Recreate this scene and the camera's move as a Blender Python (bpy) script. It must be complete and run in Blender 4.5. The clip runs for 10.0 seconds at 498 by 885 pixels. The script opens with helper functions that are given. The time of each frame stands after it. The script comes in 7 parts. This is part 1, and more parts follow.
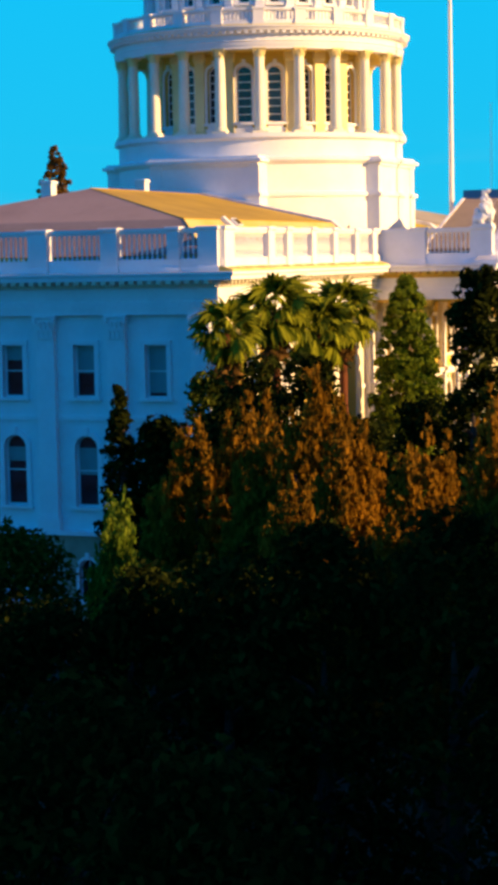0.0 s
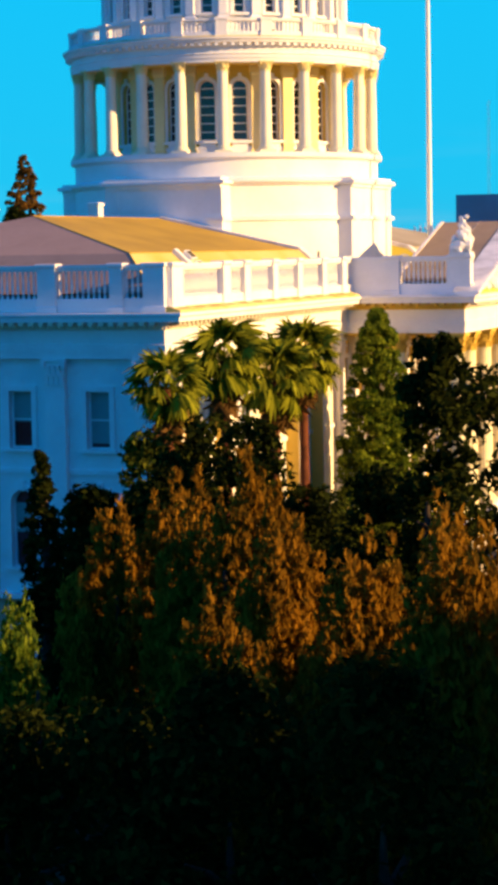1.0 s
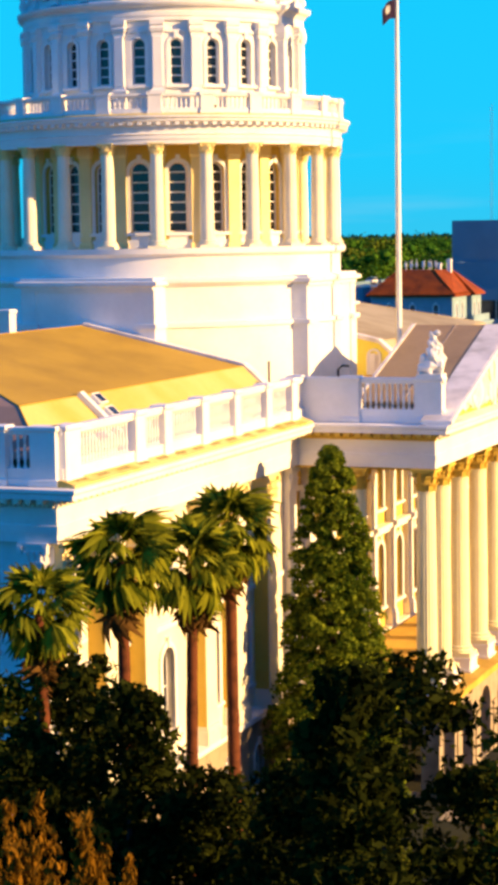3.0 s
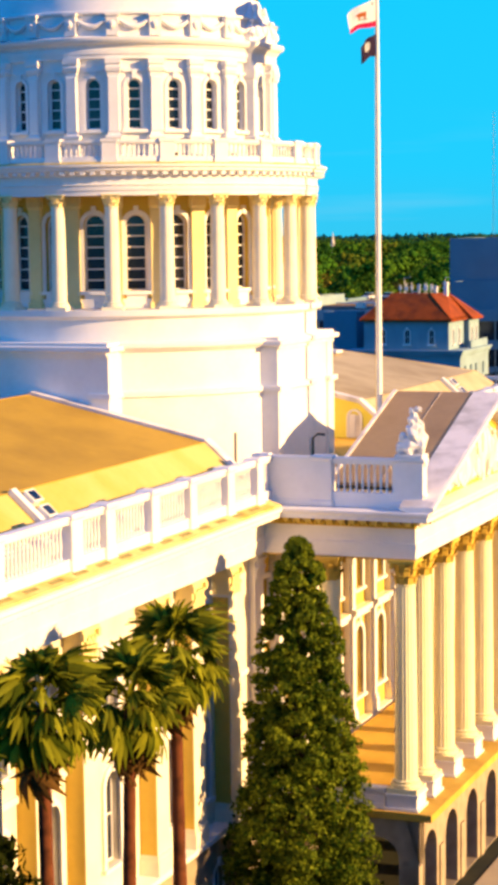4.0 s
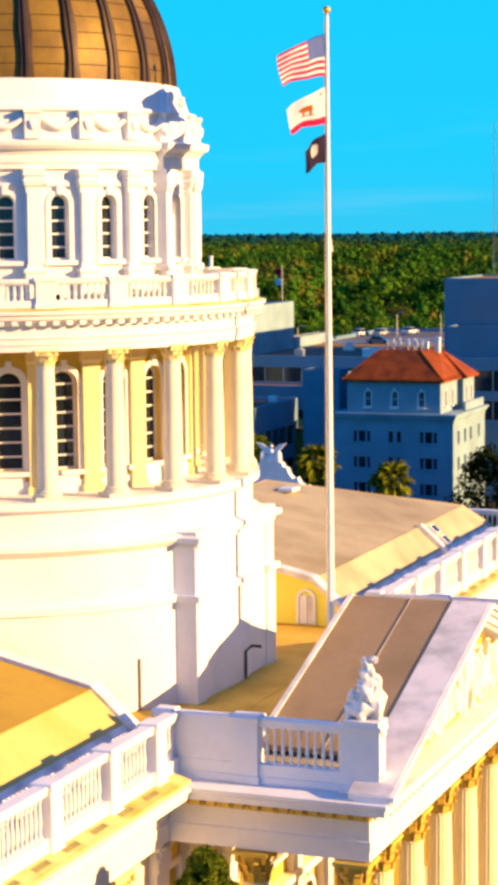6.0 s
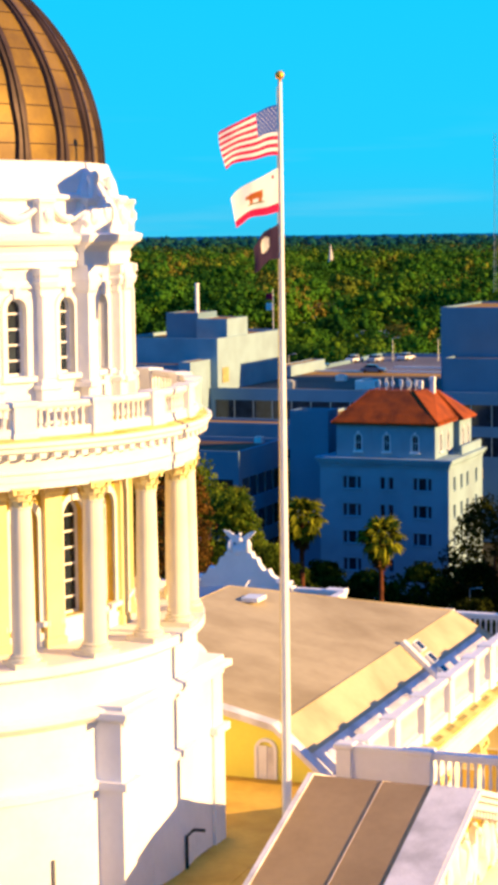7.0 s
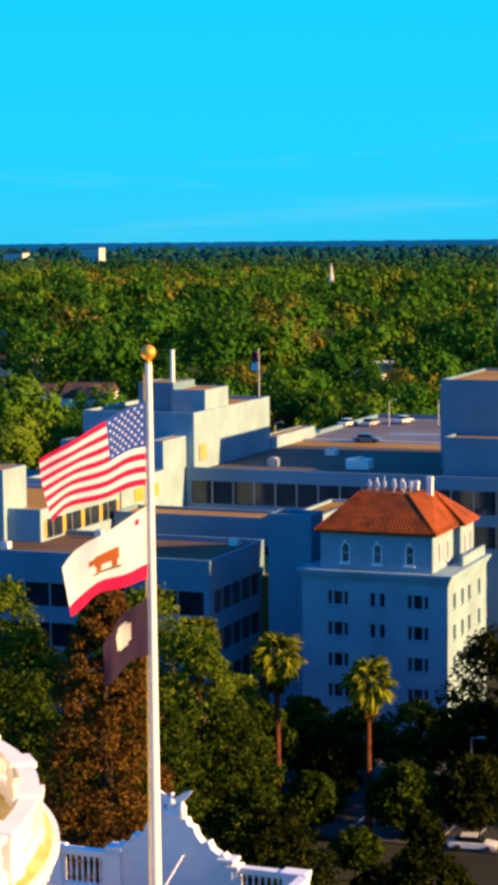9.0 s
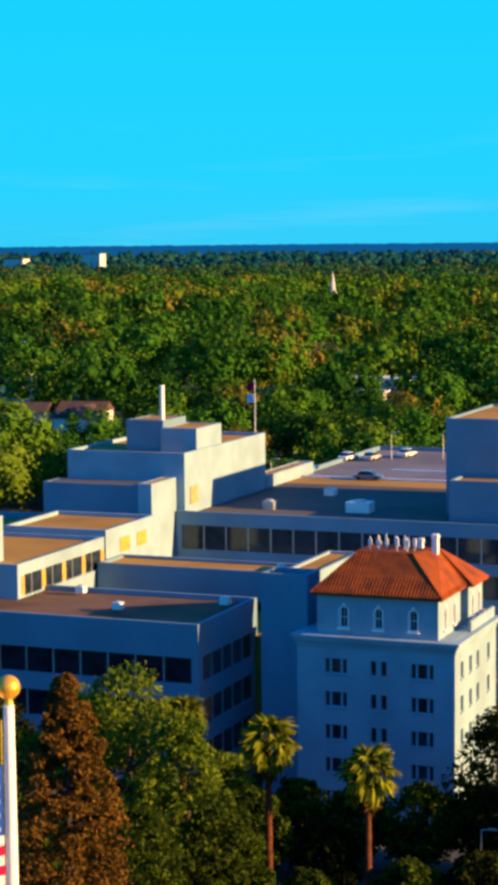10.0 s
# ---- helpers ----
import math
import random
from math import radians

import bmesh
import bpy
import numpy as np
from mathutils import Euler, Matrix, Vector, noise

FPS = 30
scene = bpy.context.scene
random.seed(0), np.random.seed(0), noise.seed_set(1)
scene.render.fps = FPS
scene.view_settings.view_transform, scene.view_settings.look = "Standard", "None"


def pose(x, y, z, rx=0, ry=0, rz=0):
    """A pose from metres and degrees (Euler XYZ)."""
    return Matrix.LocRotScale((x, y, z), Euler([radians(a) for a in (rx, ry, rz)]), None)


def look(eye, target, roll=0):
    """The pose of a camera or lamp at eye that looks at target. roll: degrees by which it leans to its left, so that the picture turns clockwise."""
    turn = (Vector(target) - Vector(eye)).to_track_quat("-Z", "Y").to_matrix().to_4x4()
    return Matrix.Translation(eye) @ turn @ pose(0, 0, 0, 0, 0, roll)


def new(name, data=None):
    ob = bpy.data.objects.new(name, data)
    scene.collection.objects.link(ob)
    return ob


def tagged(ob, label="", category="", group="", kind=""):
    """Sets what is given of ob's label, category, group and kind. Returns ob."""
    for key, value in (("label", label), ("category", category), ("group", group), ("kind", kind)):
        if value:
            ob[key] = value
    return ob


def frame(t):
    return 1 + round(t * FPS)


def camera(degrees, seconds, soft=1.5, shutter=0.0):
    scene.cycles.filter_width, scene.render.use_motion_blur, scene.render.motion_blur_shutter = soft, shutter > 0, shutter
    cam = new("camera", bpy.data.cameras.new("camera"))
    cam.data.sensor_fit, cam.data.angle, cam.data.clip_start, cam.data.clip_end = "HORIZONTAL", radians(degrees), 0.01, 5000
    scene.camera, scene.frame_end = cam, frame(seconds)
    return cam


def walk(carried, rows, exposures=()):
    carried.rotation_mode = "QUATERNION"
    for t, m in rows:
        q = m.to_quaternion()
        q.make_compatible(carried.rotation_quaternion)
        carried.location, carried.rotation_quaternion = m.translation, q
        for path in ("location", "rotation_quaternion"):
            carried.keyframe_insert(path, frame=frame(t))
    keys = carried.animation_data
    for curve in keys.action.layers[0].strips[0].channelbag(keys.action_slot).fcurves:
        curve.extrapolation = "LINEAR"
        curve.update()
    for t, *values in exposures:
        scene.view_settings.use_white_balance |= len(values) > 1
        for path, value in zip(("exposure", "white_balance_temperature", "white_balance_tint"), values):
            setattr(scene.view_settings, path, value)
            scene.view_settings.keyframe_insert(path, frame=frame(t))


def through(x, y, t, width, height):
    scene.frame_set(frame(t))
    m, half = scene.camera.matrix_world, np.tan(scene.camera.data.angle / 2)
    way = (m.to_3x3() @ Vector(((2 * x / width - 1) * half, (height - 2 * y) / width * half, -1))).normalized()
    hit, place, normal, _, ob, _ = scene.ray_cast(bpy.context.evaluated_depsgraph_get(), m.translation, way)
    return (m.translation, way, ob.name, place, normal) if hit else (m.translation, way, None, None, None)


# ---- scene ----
# the drone's path: seconds, x, y, z, yaw, pitch, roll
cam = camera(14.052, 10.0, soft=5.0)
ROWS = [
    (0.0, 44.82, -144.91, 23.10, 21.020, -5.304, 1.102),
    (0.5, 44.28, -139.38, 24.20, 21.060, -5.369, 1.189),
    (1.0, 43.63, -133.77, 25.61, 21.056, -5.499, 1.010),
    (1.5, 42.98, -128.05, 27.34, 21.090, -5.616, 0.971),
    (2.0, 42.21, -122.49, 29.27, 21.157, -5.689, 1.007),
    (2.5, 41.12, -117.44, 31.39, 21.205, -5.810, 0.958),
    (4.0, 38.04, -100.42, 36.89, 21.400, -5.960, 0.729),
    (4.5, 36.58, -93.89, 38.58, 21.405, -5.987, 0.644),
    (5.0, 35.01, -87.17, 40.22, 21.432, -6.034, 0.662),
    (5.5, 33.22, -79.67, 42.19, 21.451, -6.124, 0.639),
    (7.0, 27.90, -56.23, 48.26, 21.537, -6.090, 0.699),
    (7.5, 26.01, -48.14, 50.12, 21.566, -5.989, 0.700),
    (8.0, 24.01, -40.28, 52.14, 21.589, -5.944, 0.677),
    (8.5, 21.90, -32.90, 54.15, 21.601, -5.859, 0.631),
    (9.0, 19.65, -25.68, 56.46, 21.651, -5.931, 0.557),
    (9.5, 17.20, -17.95, 58.18, 21.704, -5.881, 0.505),
    (10.0, 14.49, -9.45, 60.07, 21.720, -5.846, 0.541),
]
walk(cam, [(t, pose(x, y, z, 90 + pitch, roll, yaw)) for t, x, y, z, yaw, pitch, roll in ROWS],
     exposures=[(0.0, 1.15), (2.0, 1.25), (4.0, 1.34), (7.0, 1.36), (10.0, 1.40)])

# ---- world, sun ----
world = bpy.data.worlds.new("sky")
scene.world = world
world.use_nodes = True
wn, wl = world.node_tree.nodes, world.node_tree.links
wn.clear()
sky = wn.new("ShaderNodeTexSky")
sky.sky_type = "NISHITA"
sky.sun_disc = False
SUN_ELEVATION, SUN_AZIMUTH = 15.5, 3.0      # degrees; azimuth from +x towards +y
sky.sun_elevation = radians(SUN_ELEVATION)
sky.sun_rotation = radians(90 - SUN_AZIMUTH)
sky.air_density, sky.dust_density, sky.ozone_density = 1.0, 0.3, 3.0
# clear evening sky: bright cyan low down, deepening to dark blue overhead
co = wn.new("ShaderNodeTexCoord")
sep = wn.new("ShaderNodeSeparateXYZ")
wl.new(co.outputs["Generated"], sep.inputs[0])
ramp = wn.new("ShaderNodeValToRGB")
for k, (pos, col) in enumerate(((0.0, (0.16, 3.45, 5.4)), (0.03, (0.06, 3.65, 5.9)), (0.14, (0.02, 3.6, 6.3)), (0.30, (0.02, 1.75, 6.1)), (0.6, (0.02, 1.4, 5.3)), (1.0, (0.02, 1.1, 4.3)))):
    el = ramp.color_ramp.elements[k] if k < 2 else ramp.color_ramp.elements.new(pos)
    el.position, el.color = pos, (*col, 1)
wl.new(sep.outputs[2], ramp.inputs[0])
tint = wn.new("ShaderNodeMix")
tint.data_type = "RGBA"
tint.blend_type = "MIX"
tint.inputs[0].default_value = 0.99
wl.new(sky.outputs[0], tint.inputs[6])
# the sky round the low sun is pale gold instead of blue
sunward = wn.new("ShaderNodeVectorMath")
sunward.operation = "DOT_PRODUCT"
sunward.inputs[1].default_value = (math.cos(radians(SUN_ELEVATION)) * math.cos(radians(SUN_AZIMUTH)), math.cos(radians(SUN_ELEVATION)) * math.sin(radians(SUN_AZIMUTH)), math.sin(radians(SUN_ELEVATION)))
wl.new(co.outputs["Generated"], sunward.inputs[0])
near_sun = wn.new("ShaderNodeMapRange")
near_sun.interpolation_type = "SMOOTHSTEP"
near_sun.inputs["From Min"].default_value, near_sun.inputs["From Max"].default_value = 0.78, 0.98
wl.new(sunward.outputs["Value"], near_sun.inputs["Value"])
# faint streaks of cloud low over the horizon
stretch = wn.new("ShaderNodeVectorMath")
stretch.operation = "MULTIPLY"
stretch.inputs[1].default_value = (5.0, 5.0, 75.0)
wl.new(co.outputs["Generated"], stretch.inputs[0])
cloud = wn.new("ShaderNodeTexNoise")
cloud.inputs["Scale"].default_value, cloud.inputs["Detail"].default_value = 1.0, 5
wl.new(stretch.outputs[0], cloud.inputs["Vector"])
wisp = wn.new("ShaderNodeMapRange")
wisp.inputs["From Min"].default_value, wisp.inputs["From Max"].default_value, wisp.inputs["To Max"].default_value = 0.48, 0.75, 0.28
wl.new(cloud.outputs["Fac"], wisp.inputs["Value"])
low = wn.new("ShaderNodeMapRange")
low.inputs["From Min"].default_value, low.inputs["From Max"].default_value, low.inputs["To Min"].default_value, low.inputs["To Max"].default_value = 0.012, 0.06, 1.0, 0.0
wl.new(sep.outputs[2], low.inputs["Value"])
both = wn.new("ShaderNodeMath")
both.operation = "MULTIPLY"
wl.new(wisp.outputs[0], both.inputs[0])
wl.new(low.outputs[0], both.inputs[1])
haze = wn.new("ShaderNodeMix")
haze.data_type = "RGBA"
wl.new(both.outputs[0], haze.inputs[0])
wl.new(ramp.outputs[0], haze.inputs[6])
haze.inputs[7].default_value = (1.9, 3.9, 5.2, 1)
glow = wn.new("ShaderNodeMix")
glow.data_type = "RGBA"
wl.new(near_sun.outputs[0], glow.inputs[0])
wl.new(haze.outputs[2], glow.inputs[6])
glow.inputs[7].default_value = (1.7, 1.12, 0.28, 1)
wl.new(glow.outputs[2], tint.inputs[7])
# below the horizon the wooded plain goes on, out of reach, painted haze blue
crest = wn.new("ShaderNodeTexNoise")
crest.inputs["Scale"].default_value, crest.inputs["Detail"].default_value = 260.0, 4
wl.new(co.outputs["Generated"], crest.inputs["Vector"])
uneven = wn.new("ShaderNodeMath")
uneven.operation = "MULTIPLY_ADD"
uneven.inputs[1].default_value = -0.0011
wl.new(crest.outputs["Fac"], uneven.inputs[0])
wl.new(sep.outputs[2], uneven.inputs[2])
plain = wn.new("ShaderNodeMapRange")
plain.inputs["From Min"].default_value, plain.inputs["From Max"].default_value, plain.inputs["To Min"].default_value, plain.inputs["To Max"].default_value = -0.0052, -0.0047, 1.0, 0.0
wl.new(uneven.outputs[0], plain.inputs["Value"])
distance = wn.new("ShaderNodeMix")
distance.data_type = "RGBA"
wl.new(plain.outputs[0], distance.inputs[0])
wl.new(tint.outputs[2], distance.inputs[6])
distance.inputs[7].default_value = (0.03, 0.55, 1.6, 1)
back = wn.new("ShaderNodeBackground")
back.inputs[1].default_value = 0.068
wl.new(distance.outputs[2], back.inputs[0])
wout = wn.new("ShaderNodeOutputWorld")
wl.new(back.outputs[0], wout.inputs[0])

sun_data = bpy.data.lights.new("sun", "SUN")
sun_data.energy, sun_data.angle, sun_data.color = 5.0, radians(0.5), (1.0, 0.61, 0.25)
sun = new("sun", sun_data)
sun.matrix_world = look((0, 0, 0), (-math.cos(radians(SUN_ELEVATION)) * math.cos(radians(SUN_AZIMUTH)),
                                    -math.cos(radians(SUN_ELEVATION)) * math.sin(radians(SUN_AZIMUTH)),
                                    -math.sin(radians(SUN_ELEVATION))))


# ---- materials ----
def mat(name, base, rough=0.7, metal=0.0, vary=0.12, scale=1.2, fine=14.0, bump=0.15, bump_scale=30.0, dark=None, per_object=0.0, coat=0.0, gloss=0.2):
    """A surface with stains at two sizes and fine relief. dark: the colour of the stains."""
    m = bpy.data.materials.new(name)
    m.use_nodes = True
    n, l = m.node_tree.nodes, m.node_tree.links
    bsdf = n["Principled BSDF"]
    bsdf.inputs["Roughness"].default_value = rough
    bsdf.inputs["Metallic"].default_value = metal
    bsdf.inputs["Coat Weight"].default_value = coat
    bsdf.inputs["Specular IOR Level"].default_value = gloss
    co = n.new("ShaderNodeTexCoord")
    big = n.new("ShaderNodeTexNoise")
    big.inputs["Scale"].default_value, big.inputs["Detail"].default_value = scale, 6
    small = n.new("ShaderNodeTexNoise")
    small.inputs["Scale"].default_value, small.inputs["Detail"].default_value = fine, 4
    l.new(co.outputs["Object"], big.inputs["Vector"])
    l.new(co.outputs["Object"], small.inputs["Vector"])
    ramp = n.new("ShaderNodeValToRGB")
    d = dark or tuple(c * (1 - 2.4 * vary) for c in base)
    ramp.color_ramp.elements[0].position, ramp.color_ramp.elements[0].color = 0.32, (*d, 1)
    ramp.color_ramp.elements[1].position, ramp.color_ramp.elements[1].color = 0.58, (*base, 1)
    l.new(big.outputs["Fac"], ramp.inputs[0])
    mul = n.new("ShaderNodeMix")
    mul.data_type, mul.blend_type = "RGBA", "MULTIPLY"
    mul.inputs[0].default_value = 1.0
    r2 = n.new("ShaderNodeMapRange")
    r2.inputs["To Min"].default_value, r2.inputs["To Max"].default_value = 1 - vary, 1 + vary
    l.new(small.outputs["Fac"], r2.inputs["Value"])
    l.new(ramp.outputs[0], mul.inputs[6])
    l.new(r2.outputs[0], mul.inputs[7])
    colour = mul.outputs[2]
    if per_object:
        info = n.new("ShaderNodeObjectInfo")
        r3 = n.new("ShaderNodeMapRange")
        r3.inputs["To Min"].default_value, r3.inputs["To Max"].default_value = 1 - per_object, 1 + per_object
        l.new(info.outputs["Random"], r3.inputs["Value"])
        m2 = n.new("ShaderNodeMix")
        m2.data_type, m2.blend_type = "RGBA", "MULTIPLY"
        m2.inputs[0].default_value = 1.0
        l.new(colour, m2.inputs[6])
        l.new(r3.outputs[0], m2.inputs[7])
        colour = m2.outputs[2]
    l.new(colour, bsdf.inputs["Base Color"])
    if bump:
        bn = n.new("ShaderNodeTexNoise")
        bn.inputs["Scale"].default_value, bn.inputs["Detail"].default_value = bump_scale, 5
        l.new(co.outputs["Object"], bn.inputs["Vector"])
        bp = n.new("ShaderNodeBump")
        bp.inputs["Strength"].default_value, bp.inputs["Distance"].default_value = bump, 0.02
        l.new(bn.outputs["Fac"], bp.inputs["Height"])
        l.new(bp.outputs[0], bsdf.inputs["Normal"])
    return m


def leaf_mat(name, c0, c1, through=0.35, island=True):
    """Leaves: colour varies from leaf to leaf and from clump to clump; some light comes through."""
    m = bpy.data.materials.new(name)
    m.use_nodes = True
    n, l = m.node_tree.nodes, m.node_tree.links
    n.clear()
    co = n.new("ShaderNodeTexCoord")
    big = n.new("ShaderNodeTexNoise")
    big.inputs["Scale"].default_value, big.inputs["Detail"].default_value = 0.45, 3
    l.new(co.outputs["Object"], big.inputs["Vector"])
    geo = n.new("ShaderNodeNewGeometry")
    add = n.new("ShaderNodeMath")
    add.operation = "MULTIPLY_ADD"
    add.inputs[1].default_value, add.inputs[2].default_value = 0.55, -0.28
    l.new(geo.outputs["Random Per Island"], add.inputs[0])
    s = n.new("ShaderNodeMath")
    s.operation = "ADD"
    l.new(add.outputs[0], s.inputs[0])
    l.new(big.outputs["Fac"], s.inputs[1])
    ramp = n.new("ShaderNodeValToRGB")
    ramp.color_ramp.elements[0].position, ramp.color_ramp.elements[0].color = 0.25, (*c0, 1)
    ramp.color_ramp.elements[1].position, ramp.color_ramp.elements[1].color = 0.8, (*c1, 1)
    l.new(s.outputs[0], ramp.inputs[0])
    dif, tra, mix = n.new("ShaderNodeBsdfDiffuse"), n.new("ShaderNodeBsdfTranslucent"), n.new("ShaderNodeMixShader")
    l.new(ramp.outputs[0], dif.inputs[0])
    l.new(ramp.outputs[0], tra.inputs[0])
    mix.inputs[0].default_value = through
    l.new(dif.outputs[0], mix.inputs[1])
    l.new(tra.outputs[0], mix.inputs[2])
    o = n.new("ShaderNodeOutputMaterial")
    l.new(mix.outputs[0], o.inputs[0])
    return m


STONE = mat("white_painted_stone", (0.79, 0.78, 0.785), 0.65, vary=0.05, scale=0.35, fine=4, bump=0.12, bump_scale=18, dark=(0.69, 0.69, 0.70))
# bounced warm light in the shade is put into these six stone colours
STONE_WARM = mat("stone_with_golden_bounce", (0.66, 0.47, 0.085), 0.75, vary=0.06, scale=0.35, fine=4, bump=0.12, bump_scale=18, dark=(0.56, 0.38, 0.06))
WEST = mat("white_paint_with_warm_bounce", (0.80, 0.745, 0.60), 0.7, vary=0.05, scale=0.35, fine=4, bump=0.12, bump_scale=18, dark=(0.72, 0.66, 0.51))
SHAFT_WHITE = mat("white_columns_with_warm_bounce", (0.80, 0.75, 0.60), 0.65, vary=0.05, scale=0.35, fine=4, bump=0.12, bump_scale=18, dark=(0.72, 0.67, 0.52))
SHAFT_CREAM = mat("column_paint_with_warm_bounce", (0.81, 0.745, 0.47), 0.65, vary=0.05, scale=0.35, fine=4, bump=0.12, bump_scale=18, dark=(0.73, 0.66, 0.40))
PORCH = mat("porch_plaster_with_golden_bounce", (0.71, 0.53, 0.11), 0.75, vary=0.06, scale=0.35, fine=4, bump=0.12, bump_scale=18, dark=(0.63, 0.45, 0.085))
BOUNCE_CREAM = mat("trim_paint_with_warm_bounce", (0.79, 0.67, 0.33), 0.7, vary=0.05, scale=0.35, fine=4, bump=0.12, bump_scale=18, dark=(0.71, 0.59, 0.27))
# shaded copy of the roof colour, lilac-brown, for the north hip slopes
ROOF_HIP = mat("shaded_hip_roof", (0.315, 0.215, 0.175), 0.75, vary=0.12, scale=0.25, fine=2.5, bump=0.15, bump_scale=8, dark=(0.26, 0.175, 0.14))
# sky light on the sunless east slope, put into a pale lilac
ROOF_EAST = mat("skylit_east_roof", (0.50, 0.42, 0.41), 0.75, vary=0.1, scale=0.25, fine=2.5, bump=0.15, bump_scale=8)
BLIND = mat("grey_green_blind", (0.22, 0.29, 0.29), 0.8, vary=0.05)
GRANITE = mat("grey_granite", (0.37, 0.30, 0.21), 0.7, vary=0.12, scale=0.8, fine=25, bump=0.2)
ROOF = mat("tan_roof_membrane", (0.435, 0.365, 0.22), 0.75, vary=0.10, scale=0.25, fine=2.5, bump=0.15, bump_scale=8, dark=(0.31, 0.25, 0.14))
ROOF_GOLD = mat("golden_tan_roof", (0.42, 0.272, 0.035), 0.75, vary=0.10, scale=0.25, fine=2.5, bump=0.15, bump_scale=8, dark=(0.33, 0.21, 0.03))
ROOF_LIGHT = mat("pale_roof_membrane", (0.47, 0.41, 0.25), 0.7, vary=0.08, scale=0.3, fine=3, bump=0.1, bump_scale=8, dark=(0.35, 0.30, 0.18))
ROOF_YELLOW = mat("yellow_roof_membrane", (0.52, 0.42, 0.145), 0.7, vary=0.08, scale=0.3, fine=3, bump=0.1, bump_scale=8, dark=(0.45, 0.35, 0.075))
DECK_OCHRE = mat("ochre_deck_coating", (0.62, 0.41, 0.07), 0.8, vary=0.14, scale=0.3, fine=3, bump=0.15, bump_scale=8, dark=(0.46, 0.28, 0.04))
SEAM = mat("pale_metal_seam", (0.46, 0.39, 0.35), 0.5, vary=0.1)
ROOF_BROWN = mat("brown_metal_roof", (0.34, 0.235, 0.115), 0.5, vary=0.12, scale=0.4, fine=3, bump=0.12, bump_scale=10, dark=(0.28, 0.19, 0.09))
COPPER = mat("aged_copper", (0.21, 0.128, 0.022), 0.5, metal=0.2, vary=0.16, scale=0.6, fine=6, bump=0.1, per_object=0.12, dark=(0.12, 0.07, 0.02))
RIB = mat("dark_copper", (0.055, 0.035, 0.03), 0.5, metal=0.3, vary=0.15, scale=1.0)
GLASS_DARK = mat("dark_window_glass", (0.02, 0.03, 0.045), 0.08, vary=0.25, scale=0.6, fine=3, bump=0.0, per_object=0.4, gloss=0.5)
BRONZE = mat("dark_bronze", (0.03, 0.028, 0.026), 0.5, metal=0.6)
GOLD = mat("gilded_ball", (0.85, 0.44, 0.06), 0.38, metal=0.55, vary=0.05)
POLE = mat("white_enamelled_steel", (0.78, 0.77, 0.75), 0.35, vary=0.03, bump=0.03)
LEAD = mat("grey_lead_gutter", (0.16, 0.17, 0.19), 0.55, vary=0.12, scale=0.8)
# light bounced up from the roofs is put into the gable's yellow
GABLE = mat("gable_with_golden_bounce", (0.84, 0.755, 0.12), 0.75, vary=0.06, scale=0.35, fine=4, bump=0.12, bump_scale=18, dark=(0.76, 0.67, 0.10))
ZINC = mat("pale_zinc_flashing", (0.74, 0.71, 0.71), 0.55, vary=0.15, scale=0.7)
LEDGE = mat("ochre_ledge_paint", (0.62, 0.51, 0.20), 0.75, vary=0.14, scale=0.6, fine=3, bump=0.12, bump_scale=8, dark=(0.46, 0.33, 0.07))
PATCH = mat("dark_olive", (0.265, 0.235, 0.08), 0.6, vary=0.15, scale=0.8)
BARK = mat("bark", (0.05, 0.035, 0.025), 0.9, vary=0.25, scale=2, fine=12, bump=0.6, bump_scale=8)
PALM_BARK = mat("palm_bark", (0.125, 0.038, 0.014), 0.9, vary=0.25, scale=2, fine=10, bump=0.6, bump_scale=9)


# ---- tools for building ----
WORLD_OF = {}


def thing(name, label, category, base=(0, 0, 0), group="", kind=""):
    """An empty at a thing's base, which parents its parts."""
    ob = new(name)
    ob.empty_display_size = 0.5
    ob.matrix_basis = Matrix.Translation(base)
    WORLD_OF[ob] = ob.matrix_basis.copy()
    return tagged(ob, label, category, group, kind)


def put(name, mesh, parent=None, m=None, label=""):
    """A mesh object at the world pose m, as a part of parent."""
    ob = new(name, mesh)
    m = m or Matrix.Identity(4)
    ob.matrix_basis = m
    WORLD_OF[ob] = m.copy()
    if parent:
        ob.parent = parent
        ob.matrix_parent_inverse = WORLD_OF[parent].inverted()
    return tagged(ob, label)


def mesh_of(bm, material, name="mesh", smooth=False, angle=None):
    me = bpy.data.meshes.new(name)
    bmesh.ops.recalc_face_normals(bm, faces=bm.faces)
    bm.to_mesh(me)
    bm.free()
    me.materials.append(material)
    if smooth:
        for p in me.polygons:
            p.use_smooth = True
        if angle:
            me.set_sharp_from_angle(angle=radians(angle))
    return me


def part(name, bm, material, parent=None, label="", smooth=False, angle=35, m=None):
    return put(name, mesh_of(bm, material, name, smooth, angle), parent, m, label)


def solo(name, bm, material, label, category, group="", kind="", smooth=False, m=None):
    return tagged(part(name, bm, material, None, "", smooth, 35, m), label, category, group, kind)


def box(bm, x0, x1, y0, y1, z0, z1):
    v = [bm.verts.new((x, y, z)) for z in (z0, z1) for x, y in ((x0, y0), (x1, y0), (x1, y1), (x0, y1))]
    for f in ((3, 2, 1, 0), (4, 5, 6, 7), (0, 1, 5, 4), (1, 2, 6, 5), (2, 3, 7, 6), (3, 0, 4, 7)):
        bm.faces.new([v[i] for i in f])
    return v


def boxes(*dims):
    bm = bmesh.new()
    for d in dims:
        box(bm, *d)
    return bm


